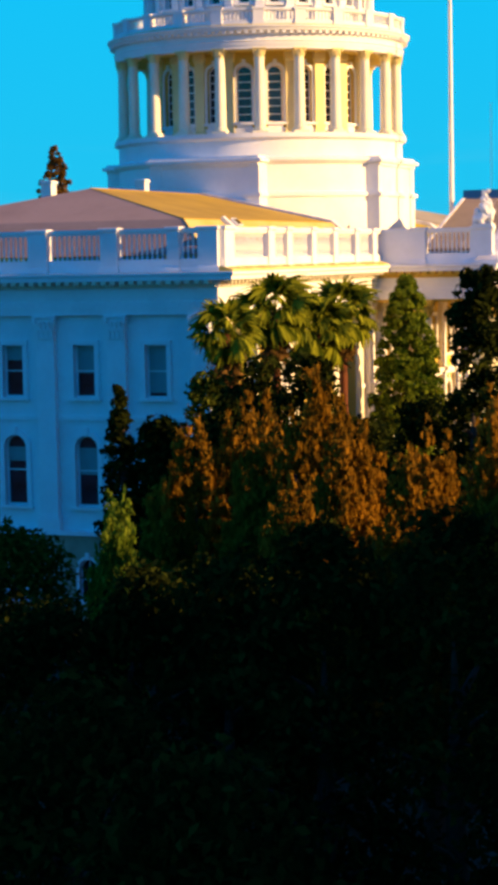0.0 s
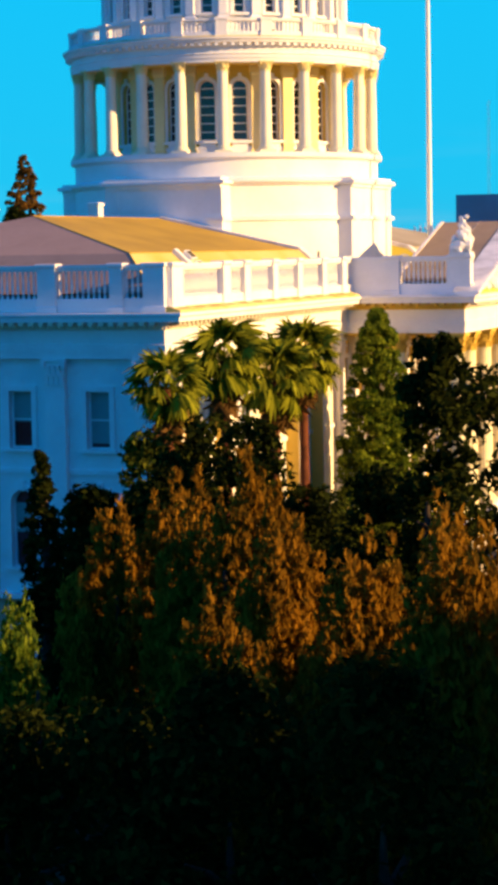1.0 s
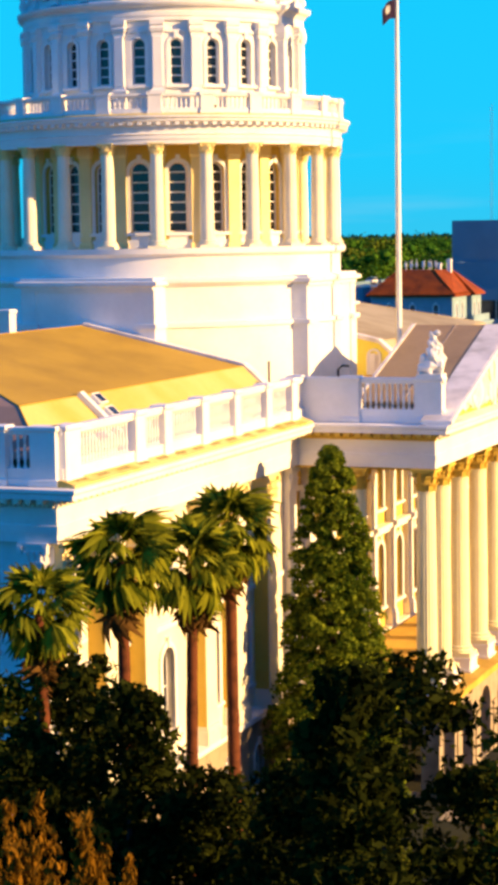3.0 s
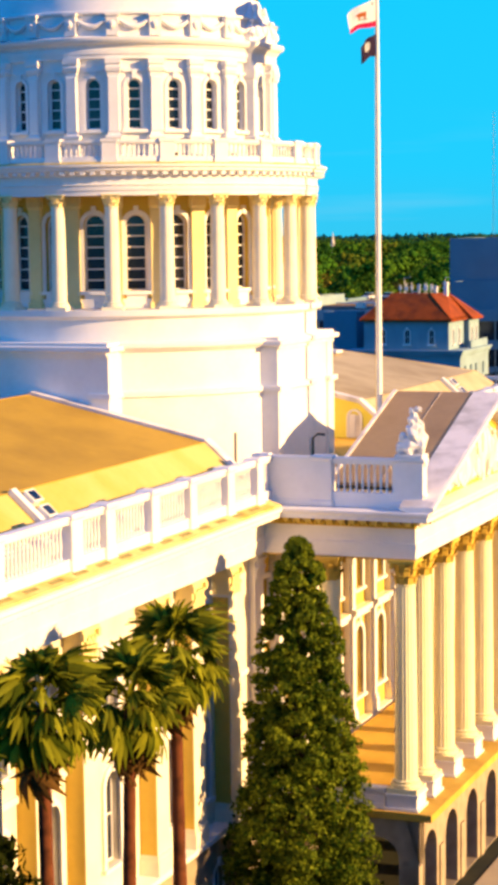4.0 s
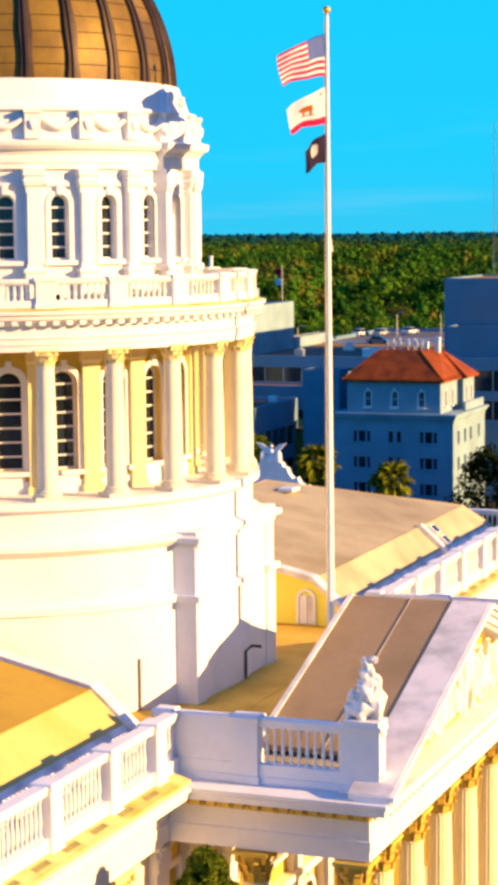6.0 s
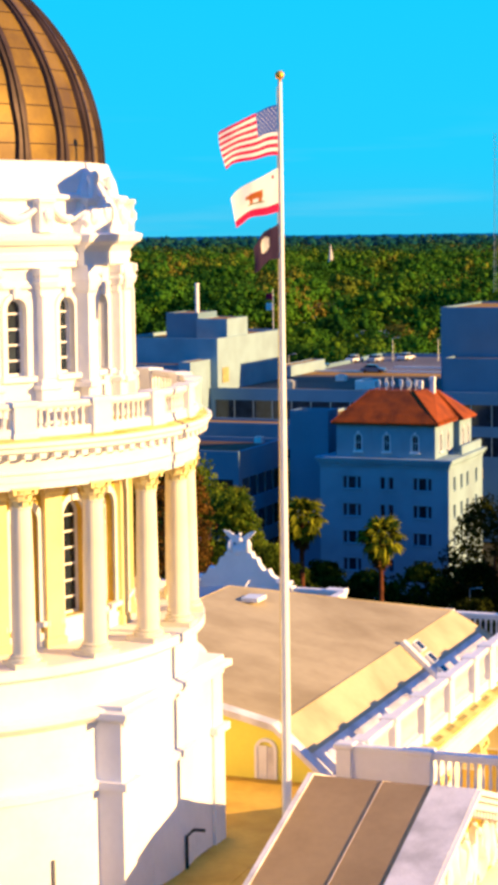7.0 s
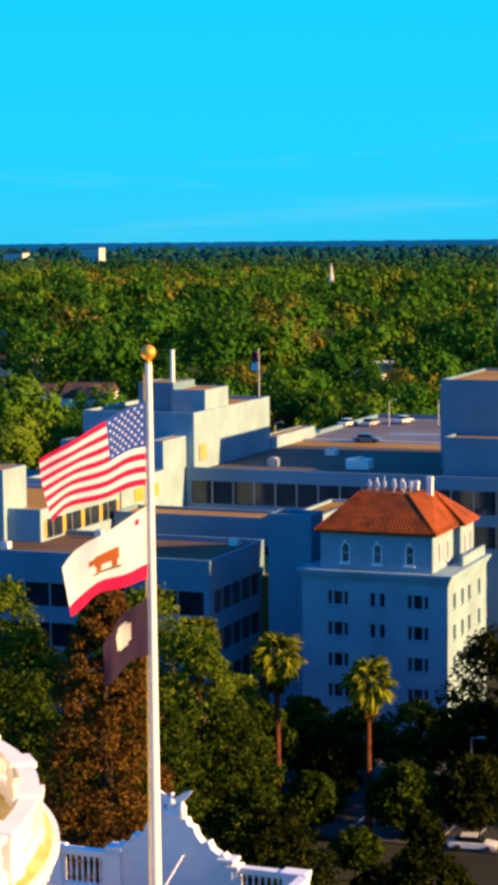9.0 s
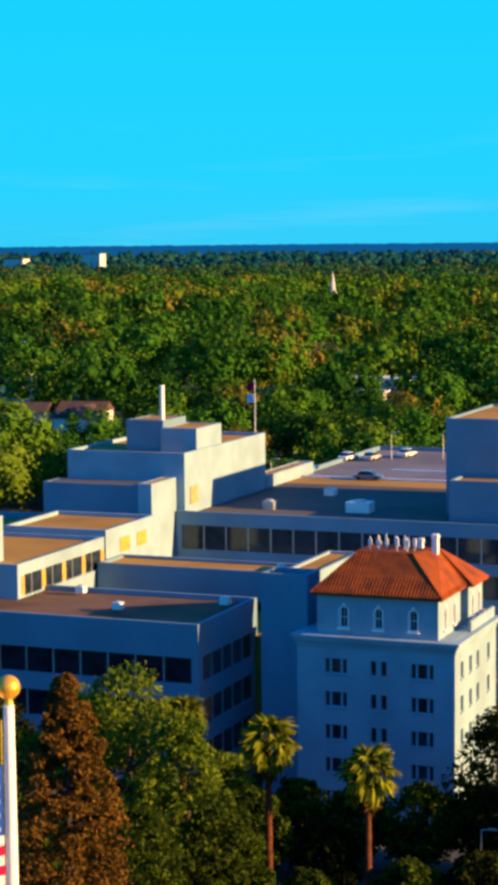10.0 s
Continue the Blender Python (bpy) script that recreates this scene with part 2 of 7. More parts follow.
def stacked(bm, levels):
    """One closed body of rectangles (x0, x1, y0, y1, z) joined from level to level."""
    rings = [[bm.verts.new(p) for p in ((x0, y0, z), (x1, y0, z), (x1, y1, z), (x0, y1, z))] for x0, x1, y0, y1, z in levels]
    for lo, hi in zip(rings, rings[1:]):
        for i in range(4):
            bm.faces.new((lo[i], lo[(i + 1) % 4], hi[(i + 1) % 4], hi[i]))
    bm.faces.new(rings[0][::-1])
    bm.faces.new(rings[-1])


def prism(bm, pts, axis, a, b):
    """A polygon of 2D points, extruded along an axis from a to b. The points are the other two coordinates in order."""
    def place(p, q):
        return {"x": (q, p[0], p[1]), "y": (p[0], q, p[1]), "z": (p[0], p[1], q)}[axis]
    va, vb = [bm.verts.new(place(p, a)) for p in pts], [bm.verts.new(place(p, b)) for p in pts]
    bm.faces.new(va)
    bm.faces.new(vb[::-1])
    for i in range(len(pts)):
        j = (i + 1) % len(pts)
        bm.faces.new((va[i], va[j], vb[j], vb[i]))


def lathe(bm, profile, seg, c=(0, 0), a0=0.0, a1=360.0, flute=0.0, flutes=0, caps=True):
    """A turned shape: profile of (radius, z) from bottom to top, round the vertical through c."""
    full = abs(a1 - a0) > 359.9
    n = seg if full else seg + 1
    rings = []
    for r, z in profile:
        ring = []
        for i in range(n):
            a = radians(a0 + (a1 - a0) * i / seg)
            rr = r * (1 - flute * abs(math.sin(a * flutes / 2))) if flutes else r
            ring.append(bm.verts.new((c[0] + rr * math.cos(a), c[1] + rr * math.sin(a), z)))
        rings.append(ring)
    for lo, hi in zip(rings, rings[1:]):
        for i in range(seg):
            j = (i + 1) % n
            bm.faces.new((lo[i], lo[j], hi[j], hi[i]))
    if full and caps and profile[0] != profile[-1]:
        if profile[0][0] > 1e-4:
            bm.faces.new(rings[0][::-1])
        if profile[-1][0] > 1e-4:
            bm.faces.new(rings[-1])
    return rings


def tube(bm, pts, radii, seg=8):
    """A round limb along points."""
    rings = []
    for k, p in enumerate(pts):
        d = (Vector(pts[min(k + 1, len(pts) - 1)]) - Vector(pts[max(k - 1, 0)])).normalized()
        u = d.orthogonal().normalized()
        w = d.cross(u)
        rings.append([bm.verts.new(Vector(p) + (u * math.cos(2 * math.pi * i / seg) + w * math.sin(2 * math.pi * i / seg)) * radii[k]) for i in range(seg)])
    for lo, hi in zip(rings, rings[1:]):
        for i in range(seg):
            j = (i + 1) % seg
            bm.faces.new((lo[i], lo[j], hi[j], hi[i]))
    bm.faces.new(rings[0][::-1])
    bm.faces.new(rings[-1])


def hole_outline(hw, z0, z1, arch, steps=10):
    """The outline of an opening round x = 0, from its lower left corner up and over to its lower right one."""
    pts = [(-hw, z0)]
    if arch:
        zc = z1 - hw
        pts += [(-hw * math.cos(math.pi * i / steps), zc + hw * math.sin(math.pi * i / steps)) for i in range(steps + 1)]
    else:
        pts += [(-hw, z1), (hw, z1)]
    return pts + [(hw, z0)]


def slab(bm, x0, x1, z0, z1, hw, hz0, hz1, arch, y0, y1, cx=0.0):
    """A wall piece from x0 to x1 with one opening round cx through its thickness y0 to y1."""
    o = [(cx + x, z) for x, z in hole_outline(hw, hz0, hz1, arch)]
    for y in (y0, y1):
        def q(*pts):
            bm.faces.new([bm.verts.new((px, y, pz)) for px, pz in pts])
        if hz0 > z0 + 1e-3:
            q((x0, z0), (x1, z0), (x1, hz0), (x0, hz0))
        top = o[1:-1]
        q((x0, hz0), (cx - hw, hz0), (cx - hw, top[0][1]), (x0, top[0][1]))
        q((cx + hw, hz0), (x1, hz0), (x1, top[-1][1]), (cx + hw, top[-1][1]))
        q((x0, top[0][1]), (cx - hw, top[0][1]), (cx - hw, z1), (x0, z1))
        q((cx + hw, top[-1][1]), (x1, top[-1][1]), (x1, z1), (cx + hw, z1))
        for a, b in zip(top, top[1:]):
            if abs(a[0] - b[0]) > 1e-4:
                q(a, b, (b[0], z1), (a[0], z1))
    loop = o + [o[0]]
    for a, b in zip(loop, loop[1:]):
        bm.faces.new([bm.verts.new(p) for p in ((a[0], y0, a[1]), (b[0], y0, b[1]), (b[0], y1, b[1]), (a[0], y1, a[1]))])
    for xa, xb, za, zb in ((x0, x0, z0, z1), (x1, x1, z0, z1)):
        bm.faces.new([bm.verts.new(p) for p in ((xa, y0, za), (xa, y0, zb), (xa, y1, zb), (xa, y1, za))])
    for zz in (z0, z1):
        bm.faces.new([bm.verts.new(p) for p in ((x0, y0, zz), (x1, y0, zz), (x1, y1, zz), (x0, y1, zz))])
    bmesh.ops.remove_doubles(bm, verts=bm.verts, dist=1e-4)


def ring_of(bm, outline_in, outline_out, y0, y1):
    """A frame between two open outlines of as many points."""
    n = len(outline_in)
    vs = [[bm.verts.new((p[0], y, p[1])) for p in o] for o in (outline_in, outline_out) for y in (y0, y1)]
    i0, i1, o0, o1 = vs
    for k in range(n - 1):
        bm.faces.new((i0[k], i0[k + 1], o0[k + 1], o0[k]))
        bm.faces.new((o0[k], o0[k + 1], o1[k + 1], o1[k]))
        bm.faces.new((o1[k], o1[k + 1], i1[k + 1], i1[k]))
        bm.faces.new((i1[k], i1[k + 1], i0[k + 1], i0[k]))
    for k in (0, n - 1):
        bm.faces.new((i0[k], o0[k], o1[k], i1[k]))


def window_kit(hw, z0, z1, arch, depth, bars_z, bars_x=1, casing=0.22, proud=0.12, hood=False):
    """The meshes of one window in an opening round x = 0 whose wall face is y = 0: casing, sash bars, pane, sill."""
    kit = []
    bm = bmesh.new()
    ring_of(bm, hole_outline(hw, z0, z1, arch), hole_outline(hw + casing, z0, z1 + casing, arch), -proud, 0.05)
    if arch:
        box(bm, -0.14, 0.14, -proud - 0.08, 0, z1 - 0.02, z1 + casing + 0.22)
    kit.append(("casing", mesh_of(bm, STONE, "casing")))
    if hood:
        bm = bmesh.new()
        box(bm, -hw - casing - 0.25, hw + casing + 0.25, -0.45, 0.03, z1 + casing + 0.25, z1 + casing + 0.42)
        box(bm, -hw - casing - 0.12, hw + casing + 0.12, -0.28, 0.03, z1 + casing + 0.10, z1 + casing + 0.25)
        kit.append(("hood", mesh_of(bm, STONE, "hood")))
    bm = bmesh.new()
    inset = hole_outline(hw - 0.09, z0 + 0.09, z1 - 0.09, arch)
    ring_of(bm, inset, hole_outline(hw, z0, z1, arch), depth - 0.06, depth + 0.02)
    for k in range(bars_z):
        z = z0 + (z1 - z0) * (k + 1) / (bars_z + 1)
        w = hw - 0.05
        if arch and z > z1 - hw:
            w = math.sqrt(max(hw * hw - (z - z1 + hw) ** 2, 0.01)) - 0.03
        box(bm, -w, w, depth - 0.05, depth + 0.01, z - 0.035, z + 0.035)
    for k in range(bars_x):
        x = -hw + 2 * hw * (k + 1) / (bars_x + 1)
        box(bm, x - 0.022, x + 0.022, depth - 0.04, depth + 0.012, z0 + 0.05, z1 - 0.12)
    box(bm, -hw, hw, depth - 0.06, depth + 0.02, z0, z0 + 0.1)
    kit.append(("sash", mesh_of(bm, STONE, "sash")))
    bm = bmesh.new()
    o = hole_outline(hw - 0.02, z0 + 0.02, z1 - 0.02, arch)
    a = [bm.verts.new((x, depth + 0.015, z)) for x, z in o]
    b = [bm.verts.new((x, depth + 0.035, z)) for x, z in o]
    bm.faces.new(a)
    bm.faces.new(b[::-1])
    kit.append(("pane", mesh_of(bm, GLASS_DARK, "pane")))
    bm = bmesh.new()
    box(bm, -hw - casing - 0.1, hw + casing + 0.1, -0.26, 0.04, z0 - 0.2, z0 - 0.003)
    kit.append(("sill", mesh_of(bm, STONE, "sill")))
    return kit


def place_window(kit, parent, m, name="window"):
    """Hang a window's meshes at the pose m; the casing is the window, the rest are its pieces."""
    w = put(name, kit[0][1], parent, m)
    for n, me in kit[1:]:
        put(n, me, w, m)
    return w


# ---- the ground ----
def hill_mat():
    return mat("lawn_and_soil", (0.03, 0.034, 0.015), 0.95, vary=0.3, scale=0.05, fine=1.5, bump=0.4, bump_scale=4, dark=(0.022, 0.02, 0.013))


bm = bmesh.new()
for x0, x1, y0, y1 in ((-7400, 7400, -900, 7300),):
    n = 24
    grid = [[bm.verts.new((x0 + (x1 - x0) * i / n, y0 + (y1 - y0) * j / n, 0)) for i in range(n + 1)] for j in range(n + 1)]
    for j in range(n):
        for i in range(n):
            bm.faces.new((grid[j][i], grid[j][i + 1], grid[j + 1][i + 1], grid[j + 1][i]))
ground = solo("ground", bm, hill_mat(), "flat ground of lawn and bare soil reaching the horizon", "ground", kind="structure")

# the west terrace before the portico, added to throw warm light up at it
bm = bmesh.new()
box(bm, 9.0, 38.0, -4.0, 34.0, -0.1, 0.06)
solo("pavement", bm, mat("warm_stone_paving", (0.46, 0.38, 0.24), 0.85, vary=0.08, scale=0.3, fine=4, bump=0.2), "warm pale stone terrace added before the portico", "pavement", kind="structure")

# ---- the capitol ----
DX, DY = -15.29, 14.66                   # the dome's axis
PY = 15.2                                # the portico's axis
capitol = thing("capitol_building", "white neoclassical capitol with columned dome and pedimented portico", "building", (DX, DY, 0))
WALL_T = 0.6


def facade_pose(face, at, u):
    """The pose of a wall piece whose outer face lies at a coordinate and looks along face."""
    if face == "+x":
        return Matrix.Translation((at, u, 0)) @ Matrix.Rotation(radians(90), 4, "Z")
    if face == "-y":
        return Matrix.Translation((u, at, 0))
    if face == "+y":
        return Matrix.Translation((u, at, 0)) @ Matrix.Rotation(radians(180), 4, "Z")
    return Matrix.Translation((at, u, 0)) @ Matrix.Rotation(radians(-90), 4, "Z")


LOW_KIT = window_kit(0.78, 7.5, 12.0, True, 0.38, 1, 0, 0.3, 0.14)
UP_KIT = window_kit(0.72, 14.4, 17.7, False, 0.38, 1, 0, 0.3, 0.14)
BASE_KIT = window_kit(0.6, 1.6, 4.2, True, 0.3, 1, 1, 0.2, 0.05)


def capital_mesh(r, z0, h, stone=None):
    """A corinthian capital: a bell with two rows of leaves, volutes and a slab."""
    bm = bmesh.new()
    lathe(bm, [(r * 0.86, z0), (r * 0.9, z0 + h * 0.5), (r * 1.15, z0 + h * 0.86)], 14)
    for row, (n, zz, hh, rr) in enumerate(((8, z0 + 0.02 * h, 0.42 * h, 1.02), (8, z0 + 0.3 * h, 0.44 * h, 1.1))):
        for i in range(n):
            a = 2 * math.pi * (i + 0.5 * row) / n
            ca, sa = math.cos(a), math.sin(a)
            prof = [(rr * r * 0.88, 0.0, 0.22), (rr * r * 0.98, 0.6, 0.25), (rr * r * 1.22, 0.95, 0.2), (rr * r * 1.28, 0.86, 0.12)]
            rows = []
            for pr, pz, pw in prof:
                rows.append([bm.verts.new((ca * pr - sa * s * pw * r, sa * pr + ca * s * pw * r, zz + pz * hh)) for s in (-1, 1)])
            for p, q in zip(rows, rows[1:]):
                bm.faces.new((p[0], p[1], q[1], q[0]))
    for i in range(4):
        a = math.pi / 4 + i * math.pi / 2
        cx, cy = math.cos(a) * r * 1.32, math.sin(a) * r * 1.32
        box(bm, cx - r * 0.14, cx + r * 0.14, cy - r * 0.14, cy + r * 0.14, z0 + h * 0.66, z0 + h * 0.88)
    box(bm, -r * 1.22, r * 1.22, -r * 1.22, r * 1.22, z0 + h * 0.88, z0 + h)
    return mesh_of(bm, stone or STONE, "capital")


def column_meshes(r, z0, z1, cap, flutes=0, plinth=0.3, cap_stone=None, stone=SHAFT_WHITE):
    """Shaft with base, and capital, of a column round the origin."""
    bm = bmesh.new()
    h = z1 - z0
    box(bm, -r * 1.38, r * 1.38, -r * 1.38, r * 1.38, z0, z0 + plinth)
    lathe(bm, [(r * 1.33, z0 + plinth), (r * 1.36, z0 + plinth + 0.1 * r), (r * 1.33, z0 + plinth + 0.3 * r), (r * 1.12, z0 + plinth + 0.36 * r), (r * 1.2, z0 + plinth + 0.55 * r), (r * 1.02, z0 + plinth + 0.66 * r)], 20)
    prof = [(r * (1.0 - 0.15 * (k / 6) ** 1.8), z0 + plinth + 0.62 * r + (h - plinth - cap - 0.62 * r) * k / 6) for k in range(7)]
    if flutes:
        lathe(bm, prof, flutes * 4, flute=0.04, flutes=flutes)
    else:
        lathe(bm, prof, 20)
    lathe(bm, [(r * 0.9, z1 - cap - 0.06), (r * 0.94, z1 - cap), (r * 0.88, z1 - cap + 0.05)], 20)
    return mesh_of(bm, stone, "shaft", True, 32), capital_mesh(r, z1 - cap, cap, cap_stone)


def pilaster_meshes(w, d, z0, z1, cap, stone=STONE, cap_stone=STONE):
    bm = bmesh.new()
    box(bm, -w / 2 - 0.14, w / 2 + 0.14, -d - 0.12, 0.02, z0, z0 + 0.75)
    box(bm, -w / 2 - 0.08, w / 2 + 0.08, -d - 0.07, 0.02, z0 + 0.75, z0 + 1.0)
    box(bm, -w / 2, w / 2, -d, 0.02, z0 + 1.0, z1 - cap)
    box(bm, -w / 2 - 0.04, w / 2 + 0.04, -d - 0.04, 0.02, z1 - cap - 0.12, z1 - cap - 0.03)
    me = mesh_of(bm, stone, "pilaster")
    bm = bmesh.new()
    for row, (zz, hh, n) in enumerate(((z1 - cap, cap * 0.42, 4), (z1 - cap * 0.68, cap * 0.42, 3))):
        for i in range(n):
            u = (i - (n - 1) / 2) * w / 4
            box(bm, u - w * 0.1, u + w * 0.1, -d - 0.1 - 0.05 * row, 0, zz, zz + hh * 0.75)
            box(bm, u - w * 0.08, u + w * 0.08, -d - 0.18 - 0.06 * row, 0, zz + hh * 0.75, zz + hh)
    box(bm, -w / 2, w / 2, -d - 0.02, 0.02, z1 - cap, z1 - 0.15)
    for s in (-1, 1):
        box(bm, s * w * 0.52 - 0.12, s * w * 0.52 + 0.12, -d - 0.22, -d + 0.05, z1 - cap * 0.34, z1 - 0.15)
    box(bm, -w / 2 - 0.14, w / 2 + 0.14, -d - 0.16, 0.02, z1 - 0.15, z1)
    return me, mesh_of(bm, cap_stone, "capital")


PIL = pilaster_meshes(1.25, 0.38, 6.0, 19.55, 1.45)
DEEP = 0.93                              # how far the piers of the west front stand out
PIER = pilaster_meshes(1.45, DEEP, 6.0, 19.55, 1.45, WEST, BOUNCE_CREAM)
# pilaster sides golden, the tint bounced light gives their shade
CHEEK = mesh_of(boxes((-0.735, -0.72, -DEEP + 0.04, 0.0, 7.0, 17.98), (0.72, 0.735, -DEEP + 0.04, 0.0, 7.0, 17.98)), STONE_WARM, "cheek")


def facade(face, at, u0, u1, windows, pilasters, stone, deep=0.38):
    """A two-storey front on a granite base between u0 and u1, with windows and pilasters at the given places."""
    edges = sorted([u0] + [(a + b) / 2 for a, b in zip(windows, windows[1:])] + [u1])
    for (a, b), w in zip(zip(edges, edges[1:]), windows):
        bm = bmesh.new()
        mid = (a + b) / 2
        off = (w - mid) * (1 if face in ("+x", "-y") else -1)
        slab(bm, -(b - a) / 2, (b - a) / 2, 5.9, 13.0, 0.78, 7.5, 12.0, True, 0, WALL_T, off)
        slab(bm, -(b - a) / 2, (b - a) / 2, 13.0, 19.6, 0.72, 14.4, 17.7, False, 0, WALL_T, off)
        m = facade_pose(face, at, mid)
        part("wall", bm, stone, capitol, m=m)
        bm = bmesh.new()
        slab(bm, -(b - a) / 2, (b - a) / 2, 0, 5.9, 0.6, 1.6, 4.2, True, 0.1 - deep, WALL_T, off)
        part("base_wall", bm, GRANITE, capitol, "rough grey granite ground storey", m=m)
        bm = bmesh.new()
        box(bm, -(b - a) / 2, (b - a) / 2, -0.17 - deep, 0.05, 5.72, 6.0)
        part("base_ledge", bm, STONE, capitol, m=m)
        bm = bmesh.new()
        box(bm, -(b - a) / 2, (b - a) / 2, -0.12, 0.02, 12.95, 13.25)
        part("belt_course", bm, STONE, capitol, m=m)
        mw = facade_pose(face, at, w)
        place_window(LOW_KIT, capitol, mw)
        place_window(UP_KIT, capitol, mw)
        place_window(BASE_KIT, capitol, mw @ Matrix.Translation((0, 0.1 - deep, 0)))
        if face == "-y":
            drop = (0.9, 1.7, 2.9)[round(abs(w)) % 3]
            put("blind", mesh_of(boxes((-0.66, 0.66, 0.345, 0.365, 17.62 - drop, 17.62)), BLIND, "blind"), capitol, mw, "grey-green window blind")
            put("blind", mesh_of(boxes((-0.68, 0.68, 0.345, 0.365, 11.2 - drop, 11.2)), BLIND, "blind"), capitol, mw, "grey-green window blind")
    for p in pilasters:
        m = facade_pose(face, at, p)
        kit = PIER if deep > 0.5 else PIL
        pil = put("pilaster", kit[0], capitol, m)
        put("capital", kit[1], pil, m)
        if deep > 0.5:
            put("cheek", CHEEK, pil, m, "pilaster sides coloured golden for bounced light")


def entablature(path, closed=False, z=19.55, out=1.0, deep=1.2, warm=()):
    """Architrave, frieze and cornice along a path of corners, outside to the right of it."""
    prof = [(-deep, z), (0.0, z), (0.0, z + 0.42), (0.05, z + 0.42), (0.05, z + 0.8), (0.0, z + 0.84), (0.0, z + 1.62), (0.10, z + 1.66), (0.16, z + 1.86),
            (0.34, z + 1.90), (0.34, z + 2.02), (out - 0.1, z + 2.10), (out - 0.08, z + 2.34), (out, z + 2.42), (out, z + 2.58), (-deep, z + 2.62)]
    bm = bmesh.new()
    n = len(path)
    cols = []
    for k in range(n):
        p = Vector(path[k])
        d0 = (p - Vector(path[k - 1])).normalized() if (k > 0 or closed) else None
        d1 = (Vector(path[(k + 1) % n]) - p).normalized() if (k < n - 1 or closed) else None
        n0 = Vector((d0.y, -d0.x)) if d0 else Vector((d1.y, -d1.x))
        n1 = Vector((d1.y, -d1.x)) if d1 else n0
        nn = n0 + n1
        nn = nn / nn.dot(n0)
        cols.append([bm.verts.new((p.x + nn.x * o * (1.4 if p.x < 0 and o > 0.5 else 1), p.y + nn.y * o, zz)) for o, zz in prof])
    for k, (a, b) in enumerate(zip(cols, cols[1:] + ([cols[0]] if closed else []))):
        for i in range(len(prof) - 1):
            # under-cornice faces of the warm stretches are coloured for bounced light
            bm.faces.new((a[i], b[i], b[i + 1], a[i + 1])).material_index = 1 if k in warm and 5 < i < 11 else 0
        bm.faces.new((a[-1], b[-1], b[0], a[0]))
    if not closed:
        bm.faces.new(cols[0])
        bm.faces.new(cols[-1][::-1])
    part("entablature", bm, STONE, capitol, "white moulded entablature with dentil cornice").data.materials.append(STONE_WARM)
    for seg, (a, b) in enumerate(zip(path, path[1:] + ([path[0]] if closed else []))):
        bm = bmesh.new()
        a, b = Vector(a), Vector(b)
        d = (b - a)
        ln = d.length
        d.normalize()
        nr = Vector((d.y, -d.x))
        k, step = 0, 0.62
        while (k + 0.5) * step < ln:
            c = a + d * (k + 0.5) * step
            q = [c + d * s * 0.15 + nr * o for s, o in ((-1, 0.3), (1, 0.3), (1, out - 0.16), (-1, out - 0.16))]
            lo, hi = [bm.verts.new((v.x, v.y, z + 1.90)) for v in q], [bm.verts.new((v.x, v.y, z + 2.09)) for v in q]
            bm.faces.new(lo[::-1])
            for i in range(4):
                bm.faces.new((lo[i], lo[(i + 1) % 4], hi[(i + 1) % 4], hi[i]))
            k += 1
        k, step = 0, 0.24
        while (k + 0.5) * step < ln:
            c = a + d * (k + 0.5) * step
            q = [c + d * s * 0.07 + nr * o for s, o in ((-1, 0.1), (1, 0.1), (1, 0.26), (-1, 0.26))]
            lo, hi = [bm.verts.new((v.x, v.y, z + 1.68)) for v in q], [bm.verts.new((v.x, v.y, z + 1.88)) for v in q]
            bm.faces.new(lo[::-1])
            for i in range(4):
                bm.faces.new((lo[i], lo[(i + 1) % 4], hi[(i + 1) % 4], hi[i]))
            k += 1
        # dentils on the warm stretches get the same golden bounce colour
        tagged(part("dentil_course", bm, STONE_WARM if seg in warm else WEST, capitol), kind="stuff")


def baluster_mesh(h):
    bm = bmesh.new()
    lathe(bm, [(0.08, 0), (0.08, 0.08 * h), (0.045, 0.14 * h), (0.085, 0.36 * h), (0.045, 0.78 * h), (0.08, 0.9 * h), (0.08, h)], 8)
    return mesh_of(bm, STONE, "baluster", True, 40)


BAL = baluster_mesh(1.25)
BAL_LOW = baluster_mesh(0.82)


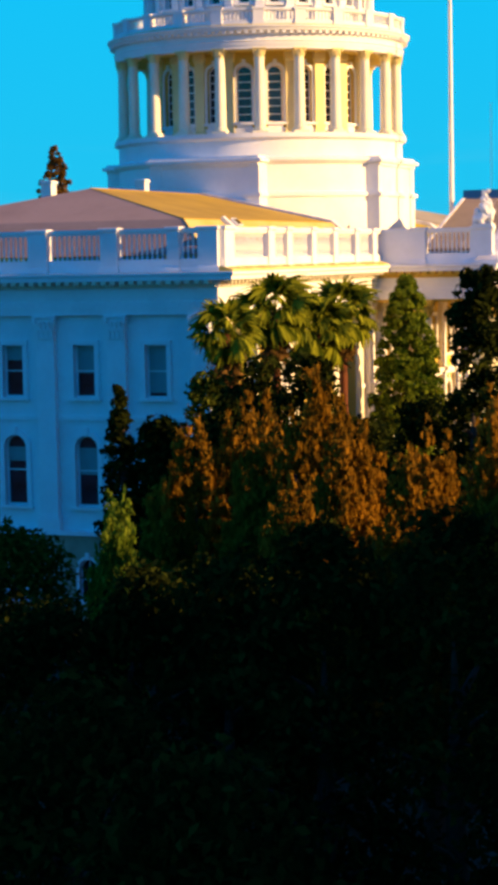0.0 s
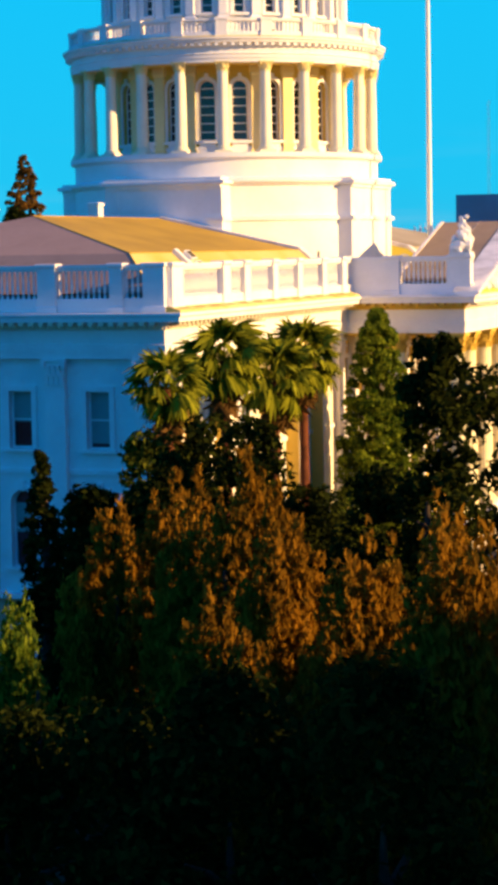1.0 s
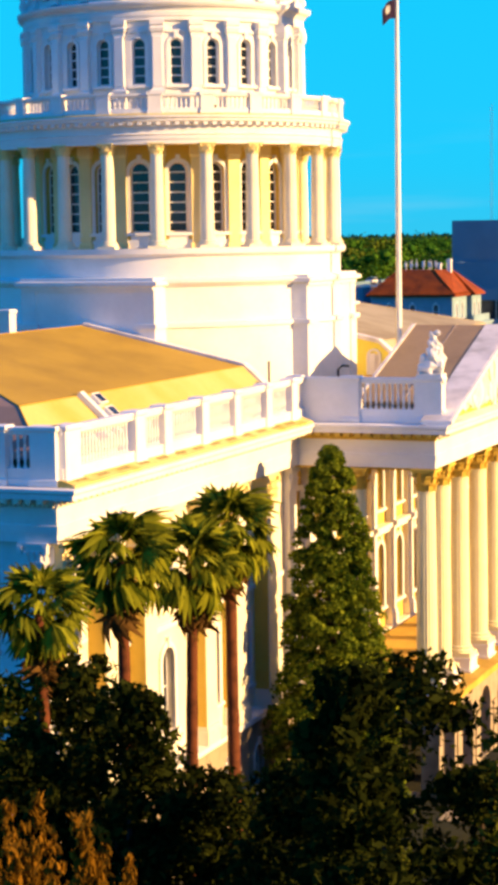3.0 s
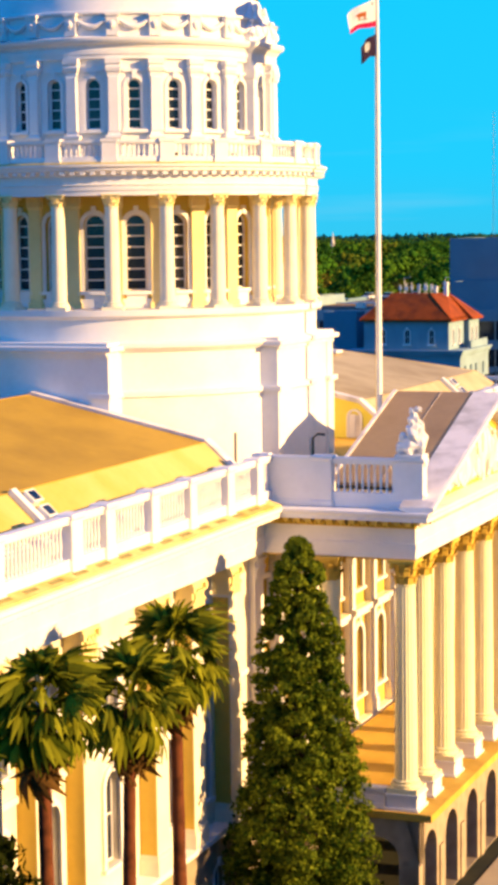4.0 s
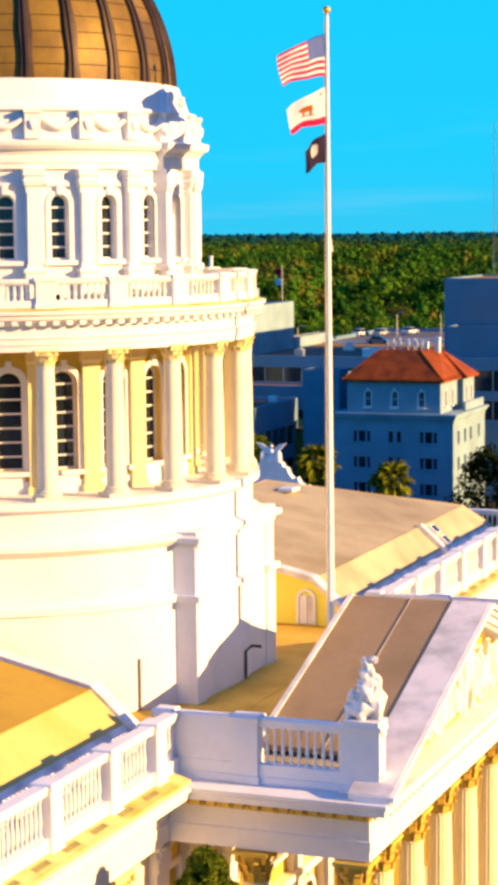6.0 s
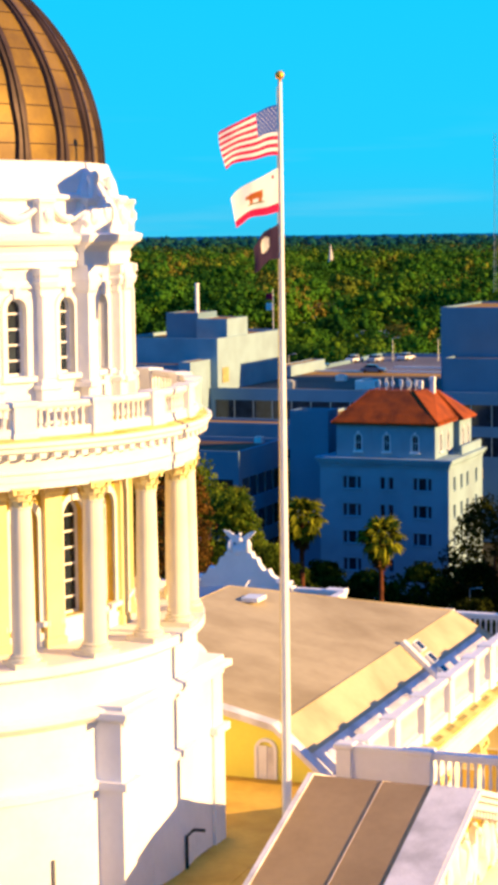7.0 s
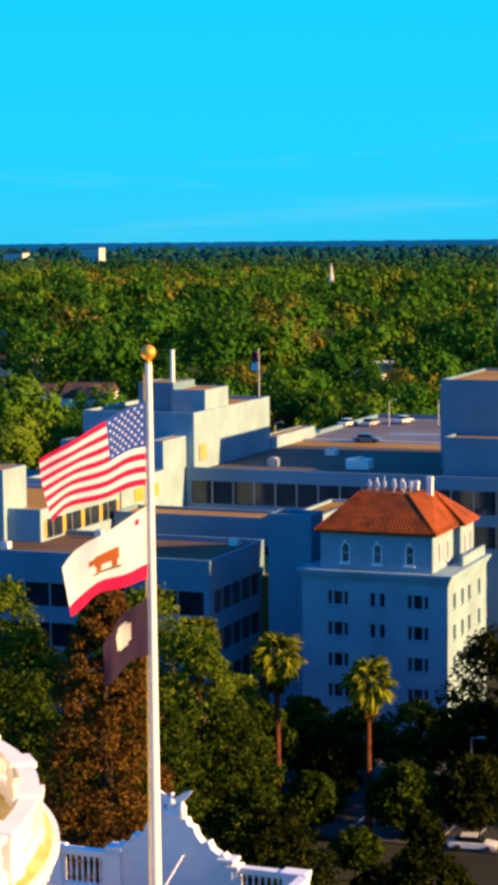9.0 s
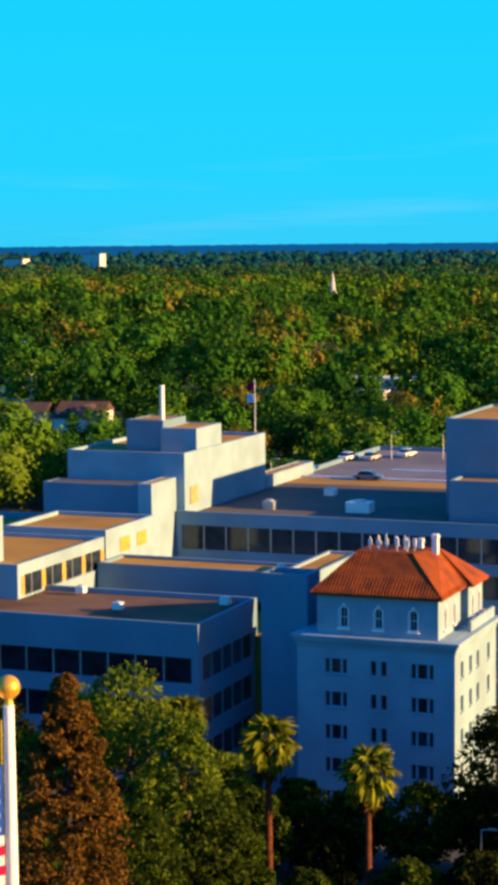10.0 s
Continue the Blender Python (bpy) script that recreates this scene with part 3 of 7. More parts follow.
def balustrade(a, b, posts, z=22.17, solid=(), wide=0.9, height=2.73, step=0.34):
    """A straight parapet from a to b: plinth, rail, posts at distances along it (place, width), balusters between, solid stretches."""
    a, b = Vector((*a, 0)), Vector((*b, 0))
    d = b - a
    ln = d.length
    m = Matrix.Translation(a) @ Matrix.Rotation(math.atan2(d.y, d.x), 4, "Z")
    z0, z1 = z + 0.78, z + height - 0.42
    bm = bmesh.new()
    box(bm, 0, ln, -0.28, 0.28, z, z + 0.3)
    box(bm, 0, ln, -0.22, 0.22, z + 0.3, z0)
    body = part("balustrade", bm, STONE, capitol, m=m)
    part("rail", boxes((0, ln, -0.2, 0.2, z1, z1 + 0.16), (0, ln, -0.27, 0.27, z1 + 0.16, z1 + 0.34)), STONE, body, m=m)
    for s0, s1 in solid:
        part("panel", boxes((s0, s1, -0.17, 0.17, z0, z1)), STONE, body, m=m)
    for p, w in posts:
        bm = bmesh.new()
        stacked(bm, [(p - w / 2 - o, p + w / 2 + o, -0.36 - o, 0.36 + o, z + dz) for o, dz in ((0.08, 0), (0.08, 0.28), (0, 0.34), (0, height - 0.26), (0.09, height - 0.2), (0.09, height - 0.04), (0.05, height))])
        part("post", bm, STONE, body, m=m)
    u = step / 2
    me = BAL if height > 2.2 else BAL_LOW
    sc = (z1 - z0) / (1.25 if height > 2.2 else 0.82)
    while u < ln:
        if all(abs(u - p) > w / 2 + 0.12 for p, w in posts) and not any(s0 - 0.05 < u < s1 + 0.05 for s0, s1 in solid):
            put("baluster", me, body, m @ Matrix.Translation((u, 0, z0)) @ Matrix.Diagonal((1, 1, sc, 1)))
        u += step
    return body


W_FACE, N_FACE = -0.97 - DEEP, -30.75
# near wing, west side and north end; far wing, west side
WING_WINDOWS, WING_PIERS = [-28.0, -23.3, -17.1, -10.9, -6.1], [-30.0, -25.6, -21.0, -13.2, -8.6, -3.65]
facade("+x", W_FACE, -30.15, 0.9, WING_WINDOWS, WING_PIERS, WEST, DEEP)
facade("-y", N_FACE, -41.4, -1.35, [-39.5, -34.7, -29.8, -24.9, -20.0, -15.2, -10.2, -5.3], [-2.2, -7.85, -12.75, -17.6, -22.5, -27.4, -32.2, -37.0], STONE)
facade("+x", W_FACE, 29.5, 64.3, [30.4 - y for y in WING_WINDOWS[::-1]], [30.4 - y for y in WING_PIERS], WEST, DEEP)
bm = boxes((-42.0, -41.4, -30.75, 64.9, 0, 19.6), (-41.4, -1.35, 64.3, 64.9, 0, 19.6))
part("wall", bm, STONE, capitol)

# roofs over the wings: a steep lower slope, then a flat upper hip
def wing_roof(y0, y1, hip0, hip1, upper_mat, lower_mat, label):
    bm = bmesh.new()
    bx, ex, z0, zb, zr = -4.6, -2.15, 23.2, 25.42, 27.85
    bw, ew = -26.0, -28.45
    rx = -15.3
    ya, yb = (y0 + 2.4 if hip0 else y0), (y1 - 2.4 if hip1 else y1)
    ra, rb = (ya + 9.0 if hip0 else ya), (yb - 9.0 if hip1 else yb)
    e = [bm.verts.new(p) for p in ((ex, y0, z0), (ex, y1, z0), (ew, y1, z0), (ew, y0, z0))]
    b = [bm.verts.new(p) for p in ((bx, ya, zb), (bx, yb, zb), (bw, yb, zb), (bw, ya, zb))]
    r = [bm.verts.new(p) for p in ((rx, ra, zr), (rx, rb, zr))]
    low = bmesh.new()
    le = [low.verts.new(v.co) for v in e]
    lb = [low.verts.new(v.co) for v in b]
    for i in range(4):
        low.faces.new((le[i], le[(i + 1) % 4], lb[(i + 1) % 4], lb[i]))
    for v in e:
        bm.verts.remove(v)
    bm.faces.new((b[0], b[1], r[1], r[0]))
    bm.faces.new((b[2], b[3], r[0], r[1]))
    bm.faces.new((b[1], b[2], r[1]))
    bm.faces.new((b[3], b[0], r[0]))
    upper = part("roof", bm, upper_mat, capitol, label)
    lower = part("lower_roof", low, lower_mat, capitol, "pale yellow steeper lower roof slope")
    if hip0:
        # north hip slopes take the shaded copy
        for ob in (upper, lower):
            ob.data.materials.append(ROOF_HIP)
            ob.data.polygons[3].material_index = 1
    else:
        # the slope turned from the sun gets the sky-lit copy
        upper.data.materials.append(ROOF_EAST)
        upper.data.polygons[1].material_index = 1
    bm = bmesh.new()
    for p, q in (((bx, ya, zb), (bx, yb, zb)), ((rx, ra, zr), (rx, rb, zr)), ((bx, ya, zb), (rx, ra, zr)), ((bx, yb, zb), (rx, rb, zr)), ((ex, y0, z0), (bx, ya, zb)), ((ex, y1, z0), (bx, yb, zb))):
        tube(bm, [Vector(p) + Vector((0, 0, 0.02)), Vector(q) + Vector((0, 0, 0.0))], [0.035, 0.035], 6)
    part("ridge_roll", bm, upper_mat, capitol, "rounded metal ridge rolls", True)
    bm = bmesh.new()
    box(bm, -2.75, -1.5, y0, y1, 22.3, 23.12)
    part("gutter", bm, ZINC, capitol, "pale grey metal gutter behind the parapet")
    bm = bmesh.new()
    prism(bm, [(-2.15, 23.15), (-2.15, 23.23), (-3.1, 24.09), (-3.1, 24.01)], "y", y0 + (2.0 if hip0 else 0.3), y1 - (2.0 if hip1 else 0.3))
    part("eaves_flashing", bm, ZINC, capitol, "pale zinc flashing along the eaves")
    return upper


wing_roof(-30.0, 1.5, True, False, ROOF_GOLD, ROOF_YELLOW, "golden-tan low-pitched hipped roof")
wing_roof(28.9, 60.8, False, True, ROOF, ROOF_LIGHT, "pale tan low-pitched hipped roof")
# gable walls of the wing roofs towards the drum, and the deck around it
for y, s in ((1.5, 1), (28.9, -1)):
    bm = bmesh.new()
    prism(bm, [(-2.15, 22.2), (-2.15, 23.16), (-4.6, 25.38), (-15.3, 27.8), (-26.0, 25.38), (-28.45, 23.16), (-28.45, 22.2)], "y", y, y + 0.4 * s)
    part("gable_wall", bm, GABLE, capitol, "gable wall coloured yellow for bounced light")
    bm = bmesh.new()
    for p, q in (((-2.0, 23.3), (-4.6, 25.6)), ((-4.6, 25.6), (-15.3, 28.02)), ((-15.3, 28.02), (-26, 25.6))):
        prism(bm, [p, q, (q[0], q[1] - 0.3), (p[0], p[1] - 0.3)], "y", y - 0.2 * s, y + 0.62 * s)
    part("coping", bm, ZINC, capitol, "pale grey metal coping on the gable")
bm = bmesh.new()
box(bm, -42, -1.0, 1.9, 28.5, 22.3, 22.95)
box(bm, -1.0, 2.4, 2.0, 28.4, 22.3, 22.93)
part("deck_roof", bm, DECK_OCHRE, capitol, "ochre flat roof round the dome's base")
for d in ((-42, -2.8, -30.5, 1.4, 21.9, 22.6), (-42, -2.8, 29.0, 64.4, 21.9, 22.6)):
    part("deck_roof", boxes(d), ROOF, capitol, "tan flat roof behind the parapet")
# arched doorway in the far gable, small vents on the roofs
bm = bmesh.new()
ring_of(bm, [(-x - 5.0, z) for x, z in hole_outline(0.4, 23.0, 24.75, True)], [(-x - 5.0, z) for x, z in hole_outline(0.55, 23.0, 24.9, True)], 28.38, 28.5)
door = part("roof_door", bm, STONE, capitol, "white arched roof access door")
part("leaf", boxes((-5.38, -4.95, 28.42, 28.5, 22.98, 24.55)), STONE, door)
part("leaf", boxes((-4.94, -4.62, 28.45, 28.5, 22.98, 24.5)), ZINC, door)


def roof_vent(x, y, z, turn):
    v = thing("roof_skylight", "row of small square skylights with white frames on the roof slope", "skylight", (x, y, z), "roof skylights")
    m = Matrix.Translation((x, y, z)) @ Matrix.Rotation(radians(turn), 4, "Y")
    part("kerb", boxes((-1.7, 1.55, -0.75, -0.3, -0.05, 0.22)), POLE, v, "white raised kerb", m=m)
    for k in range(3):
        x0 = -1.25 + k * 0.95
        bm = bmesh.new()
        stacked(bm, [(x0 - o, x0 + 0.62 + o, -0.26 - o, 0.5 + o, z) for o, z in ((0, -0.1), (0, 0.34), (0.05, 0.36), (0.05, 0.44))])
        hatch = part("hatch", bm, POLE, v, m=m)
        part("pane", boxes((x0 + 0.04, x0 + 0.58, -0.2, 0.44, 0.445, 0.46)), GLASS_DARK, hatch, "dark glass pane", m=m)


roof_vent(-3.3, -20.7, 24.35, 42)
roof_vent(-3.3, 48.6, 24.35, 42)
for x, y, z in ((-18.6, -2.4, 29.0), (-19.0, -17.5, 28.5)):
    bm = boxes((x - 0.4, x + 0.4, y - 0.4, y + 0.4, 26.0, z), (x - 0.48, x + 0.48, y - 0.48, y + 0.48, z - 0.2, z - 0.05))
    part("chimney", bm, STONE, capitol)
bm = boxes((-13.6, -12.6, 47.0, 48.4, 28.0 - 0.55, 28.22 - 0.55))
part("roof_hatch", bm, POLE, capitol, m=Matrix.Identity(4))

entablature([(-42.0, -31.13), (-0.97, -31.13), (-0.97, 0.88), (7.55, 0.88), (7.55, 29.52), (-0.97, 29.52), (-0.97, 65.28), (-42, 65.28)], warm=(2, 4))
# parapets: west side of both wings, north end, south end, portico side
balustrade((-0.85, -31.1), (-0.85, 1.3), [(0.85, 1.55), (8.3, 1.1), (11.7, 0.95), (16.6, 0.85), (21.2, 0.85), (26.1, 0.85), (30.3, 0.9)])
# sloping ochre ledge between the parapet's foot and the cornice edge
for a, b in ((-31.4, 0.6), (29.8, 61.3)):
    bm = bmesh.new()
    prism(bm, [(-0.75, 22.1), (-0.75, 22.46), (-0.55, 22.46), (0.12, 22.25), (0.12, 22.1)], "y", a, b)
    ledge = part("ledge", bm, LEDGE, capitol, "ochre sloping ledge on the cornice")
    # dark olive strips at even steps along the ledge
    strip = bmesh.new()
    prism(strip, [(-0.38, 22.408), (-0.38, 22.430), (-0.14, 22.356), (-0.14, 22.336)], "y", -0.55, 0.55)
    strip = mesh_of(strip, PATCH, "ledge_patch")
    y = a + 1.4
    while y < b - 0.8:
        put("ledge_patch", strip, ledge, Matrix.Translation((0, y, 0)), "dark olive strip on the ledge")
        y += 2.3
balustrade((-41.5, -31.0), (-0.9, -31.0), [(40.0, 1.3), (37.7, 0.8), (33.4, 1.15), (28.5, 1.3), (23.6, 1.2), (18.7, 1.2), (13.8, 1.2), (8.9, 1.2), (4.0, 1.2)])
balustrade((-0.85, 29.1), (-0.85, 61.0), [(1.0, 0.9), (5.3, 0.85), (10.2, 0.85), (14.8, 0.85), (19.7, 0.95), (23.1, 1.1), (30.6, 1.5)])
balustrade((-14.0, 61.1), (-0.9, 61.1), [(12.3, 1.3), (8.0, 1.1), (3.6, 1.1)])
balustrade((-28.5, 65.8), (-13.9, 65.8), [(0.6, 1.0), (4.0, 1.0), (10.5, 1.0), (14.0, 1.2)])
balustrade((-13.9, 61.2), (-13.9, 65.6), [], solid=((0, 4.4),))
balustrade((-1.5, 1.45), (8.0, 1.45), [(0.2, 0.7), (3.75, 1.1), (8.6, 1.6)], solid=((0, 3.6),))
balustrade((-1.5, 28.95), (8.0, 28.95), [(0.2, 0.7), (3.75, 1.1), (8.6, 1.6)], solid=((0, 3.6),))
bm = boxes((-28.5, -13.9, 61.3, 66.1, 18.0, 22.1))
part("pavilion", bm, STONE, capitol)

# scrolled parapet crest with an eagle group on the far end
bm = bmesh.new()
half = [(3.1, 22.6), (3.1, 25.2), (2.9, 25.4), (2.75, 25.3), (2.3, 25.55), (2.1, 25.95), (1.75, 25.85), (1.45, 26.2), (1.3, 26.6), (1.0, 26.7), (0.9, 27.0)]
prism(bm, [(-21.2 + x, z) for x, z in half] + [(-21.2 - x, z) for x, z in half[::-1]], "y", 65.55, 66.15)
crest = part("parapet_crest", bm, STONE, capitol, "white scrolled parapet crest")
for s in (-1, 1):
    post = boxes((-21.2 + s * 3.1 - 0.35, -21.2 + s * 3.1 + 0.35, 65.4, 66.25, 22.6, 25.0), (-21.2 + s * 3.1 - 0.45, -21.2 + s * 3.1 + 0.45, 65.3, 66.3, 25.0, 25.2))
    part("crest_post", post, STONE, crest)
bm = bmesh.new()
for s in (-1, 1):
    tube(bm, [(-21.2 + s * 1.2, 65.5, 22.5), (-21.2 + s * 1.2 - 0.6, 64.0, 22.6)] if s < 0 else [(-20.4, 65.4, 25.2), (-21.3, 62.6, 22.6)], [0.05, 0.05], 6)
part("brace", bm, POLE, capitol)


def lump(bm, c, r, sub=2, rough=0.18, seed=0):
    """A worn rounded lump of stone."""
    res = bmesh.ops.create_icosphere(bm, subdivisions=sub, radius=1)
    for v in res["verts"]:
        q = v.co.copy()
        k = 1 + rough * noise.noise(q * 1.7 + Vector((seed, seed * 0.3, 0)))
        v.co = Vector((c[0] + q.x * r[0] * k, c[1] + q.y * r[1] * k, c[2] + q.z * r[2] * k))


def eagle_ornament(x, y, z):
    bm = bmesh.new()
    lump(bm, (0, 0, 0.35), (0.75, 0.35, 0.5), 2, 0.4, 3)
    lump(bm, (0, 0, 0.9), (0.28, 0.25, 0.45), 2, 0.2, 5)
    lump(bm, (0.05, -0.05, 1.4), (0.13, 0.16, 0.14), 2, 0.1, 6)
    for s in (-1, 1):
        prism(bm, [(s * 0.1, 0.75), (s * 0.55, 0.95), (s * 1.15, 1.65), (s * 0.75, 1.6), (s * 0.35, 1.35), (s * 0.1, 1.2)], "y", -0.09, 0.09)
        lump(bm, (s * 0.62, -0.1, 0.55), (0.24, 0.26, 0.55), 2, 0.3, 8 + s)
    solo("eagle_ornament", bm, STONE, "white carved eagle ornament with spread wings on the crest", "ornament", smooth=True, m=Matrix.Translation((x, y, z)))


eagle_ornament(-21.2, 65.85, 26.75)


def statue_group(x, y, z, turn, seed):
    """A worn carved group on the portico's corner, as one plain shape."""
    bm = bmesh.new()
    box(bm, -0.75, 0.75, -0.55, 0.55, 0, 0.18)
    for k, (c, r) in enumerate((((-0.15, 0, 0.65), (0.55, 0.45, 0.55)), ((0.1, 0, 1.25), (0.42, 0.38, 0.62)), ((0.12, 0.05, 1.95), (0.3, 0.26, 0.45)), ((0.05, 0, 2.45), (0.17, 0.18, 0.2)),
                                ((0.5, 0.1, 0.85), (0.3, 0.35, 0.7)), ((0.48, 0.1, 1.65), (0.18, 0.2, 0.32)), ((-0.45, -0.1, 1.05), (0.2, 0.2, 0.3)), ((0.35, -0.05, 2.55), (0.2, 0.1, 0.16)), ((-0.62, 0, 0.45), (0.2, 0.35, 0.35)))):
        lump(bm, c, r, 3, 0.5, seed + k)
    solo("statue", bm, STONE, "white carved stone figure group on a portico pedestal", "statue", "portico statues", smooth=True, m=Matrix.Translation((x, y, z)) @ Matrix.Rotation(radians(turn), 4, "Z"))


statue_group(7.15, 1.55, 24.9, 0, 2)
statue_group(7.15, 28.85, 24.9, 180, 11)

# ---- the portico ----
bm = bmesh.new()
prism(bm, [(-1.0, 5.6), (8.6, 5.6), (8.6, 6.0), (-1.0, 6.0)], "y", 0.1, 30.3)
part("porch_floor", bm, DECK_OCHRE, capitol, "ochre floor of the porch")
SHAFT = column_meshes(0.62, 6.9, 19.5, 1.35, flutes=20, plinth=0.28, cap_stone=STONE_WARM, stone=SHAFT_CREAM)
PED = mesh_of(boxes((-0.95, 0.95, -0.95, 0.95, 6.0, 6.14), (-0.85, 0.85, -0.85, 0.85, 6.14, 6.76), (-0.93, 0.93, -0.93, 0.93, 6.76, 6.9)), STONE, "pedestal")
COLUMN_YS = (1.3, 4.35, 8.65, 13.05, 17.35, 21.75, 26.05, 29.1)
spots = [(6.85, y) for y in COLUMN_YS] + [(2.6, 1.35), (2.6, 29.05)]
for x, y in spots:
    m = Matrix.Translation((x, y, 0))
    c = put("column", SHAFT[0], capitol, m, "fluted white corinthian column")
    put("capital", SHAFT[1], c, m, "carved capital coloured golden for bounced light")
    put("pedestal", PED, c, m)
# arcade under the porch: front arches on -x to +x face, and its side
edges = [0.25, 4.35, 8.65, 13.05, 17.35, 21.75, 26.05, 30.15]
for a, b in zip(edges, edges[1:]):
    bm = bmesh.new()
    w = b - a
    slab(bm, -w / 2, w / 2, 0, 5.58, min(1.25, w / 2 - 0.6), 0.05, 4.55, True, 0, 0.9)
    for s in (-1, 1):
        box(bm, s * w / 2 - 0.36, s * w / 2 + 0.36, -0.08, 0.0, 0, 3.2)
    part("arcade_wall", bm, GRANITE, capitol, "pale granite arcade below the porch", m=facade_pose("+x", 7.9, (a + b) / 2))
for (a, b) in ((-1.0, 3.2), (3.2, 7.9)):
    bm = bmesh.new()
    w = b - a
    slab(bm, -w / 2, w / 2, 0, 5.58, 1.2, 0.05, 4.55, True, 0, 0.9)
    part("arcade_wall", bm, GRANITE, capitol, m=facade_pose("-y", 0.25, (a + b) / 2))
balustrade((-0.9, 0.75), (5.9, 0.75), [(3.5, 0.8)], z=6.0, height=1.25, step=0.3)
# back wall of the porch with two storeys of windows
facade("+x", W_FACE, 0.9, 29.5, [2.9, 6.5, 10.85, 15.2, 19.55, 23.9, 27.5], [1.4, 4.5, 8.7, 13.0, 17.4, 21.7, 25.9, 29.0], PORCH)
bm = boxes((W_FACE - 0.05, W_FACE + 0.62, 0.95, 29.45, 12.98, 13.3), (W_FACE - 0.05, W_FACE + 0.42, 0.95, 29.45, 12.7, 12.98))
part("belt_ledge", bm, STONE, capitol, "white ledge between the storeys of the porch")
# porch ceiling and back wall carry the golden bounced-light colour
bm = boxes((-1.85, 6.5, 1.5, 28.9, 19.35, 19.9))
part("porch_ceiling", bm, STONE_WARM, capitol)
# pediment: gable front, raking cornices, carved reliefs, roof
PZ0, PZ1 = 22.15, 27.3
bm = bmesh.new()
prism(bm, [(1.9, PZ0), (28.5, PZ0), (PY, PZ1 - 0.5)], "x", 6.9, 7.35)
# recessed gable field coloured golden for bounced light
part("tympanum", bm, STONE_WARM, capitol)
bm = bmesh.new()
slope = (PZ1 - PZ0) / (PY - 0.6)
for s in (-1, 1):
    def rk(y, z):
        return (PY + s * (y - PY), z)
    for x0, x1, dz0, dz1 in ((7.2, 8.35, -0.75, -0.42), (7.2, 8.55, -0.42, -0.2), (6.9, 8.75, -0.2, 0.0)):
        prism(bm, [rk(0.2, PZ0 + dz0 + 0.25), rk(PY, PZ1 + dz0), rk(PY, PZ1 + dz1), rk(0.2, PZ0 + dz1 + 0.25)], "x", x0, x1)
    for k in range(30):
        y = 1.6 + k * 0.46
        if y < PY - 0.2:
            z = PZ0 + 0.25 + (PZ1 - PZ0 - 0.25) * (y - 0.2) / (PY - 0.2)
            yy = PY + s * (y - PY)
            box(bm, 7.35, 8.2, yy - 0.12, yy + 0.12, z - 1.02, z - 0.72)
part("raking_cornice", bm, STONE, capitol, "white raking cornice of the pediment")
for s in (-1, 1):
    bm = bmesh.new()
    prism(bm, [(PY + s * (0.25 - PY), PZ0 + 0.27), (PY, PZ1 + 0.005), (PY, PZ1 + 0.03), (PY + s * (0.25 - PY), PZ0 + 0.295)], "x", 6.86, 8.6)
    part("flashing", bm, ZINC, capitol, "grey metal flashing on the raking cornice")
bm = bmesh.new()
rnd = random.Random(4)
for k in range(26):
    y = 3.6 + k * 0.93
    room = (PZ1 - 1.6 - PZ0) * (1 - abs(y - PY) / (PY - 1.9))
    if room > 0.35:
        h = room * rnd.uniform(0.7, 0.95)
        lump(bm, (7.45, y, PZ0 + 0.35 + h * 0.42), (0.32, 0.34, h * 0.5), 2, 0.6, k)
        lump(bm, (7.5, y + rnd.uniform(-0.2, 0.2), PZ0 + 0.35 + h * 0.95), (0.16, 0.16, 0.17), 2, 0.2, k + 40)
part("relief", bm, STONE, capitol, "carved relief in the pediment", True)
bm = bmesh.new()
for s in (-1, 1):
    eave = (PY + s * (3.0 - PY), 23.29)
    top = (PY, 27.28)
    prism(bm, [eave, top, (top[0], top[1] - 0.22), (eave[0], eave[1] - 0.22)], "x", 2.0, 7.1)
part("portico_roof", bm, ROOF_BROWN, capitol, "brown metal pediment roof with standing seams")
bm = bmesh.new()
for s in (-1, 1):
    for x in (4.9, 7.0):
        w = 0.07 if x == 7.0 else 0.02
        prism(bm, [(PY + s * (3.0 - PY), 23.30), (PY, 27.29), (PY, 27.32), (PY + s * (3.0 - PY), 23.33)], "x", x - w, x + w)
part("roof_seam", bm, SEAM, capitol)
bm = bmesh.new()
for s in (-1, 1):
    prism(bm, [(PY + s * (3.0 - PY), 23.28), (PY, 27.27), (PY, 27.36), (PY + s * (3.0 - PY), 23.37)], "x", 1.9, 2.12)
part("verge", bm, ZINC, capitol, "pale metal verge of the pediment roof")
bm = bmesh.new()
prism(bm, [(3.2, 22.5), (3.2, 23.1), (PY, 27.05), (27.2, 23.1), (27.2, 22.5)], "x", 2.1, 2.3)
part("back_gable", bm, STONE, capitol)
for d in ((2.41, 7.0, 2.0, 4.9, 22.2, 22.9), (2.41, 7.0, 25.5, 28.5, 22.2, 22.9)):
    part("portico_gutter", boxes(d), ROOF, capitol)

# ---- the drum and the dome ----
drum = thing("dome_tower", "white drum with colonnade, arched windows and copper dome", "dome", (DX, DY, 22.9))
C = (DX, DY)
SEG = 138
bm = bmesh.new()
lathe(bm, [(11.95, 22.4), (11.95, 27.55), (12.12, 27.62), (12.12, 27.88), (11.85, 27.95), (11.85, 30.1), (12.0, 30.2), (12.25, 30.42), (12.25, 30.6), (11.8, 30.75), (11.8, 32.0), (12.15, 32.2), (12.15, 32.55), (9.0, 32.55)], SEG, C)
part("base_drum", bm, STONE, drum, smooth=True, angle=25)
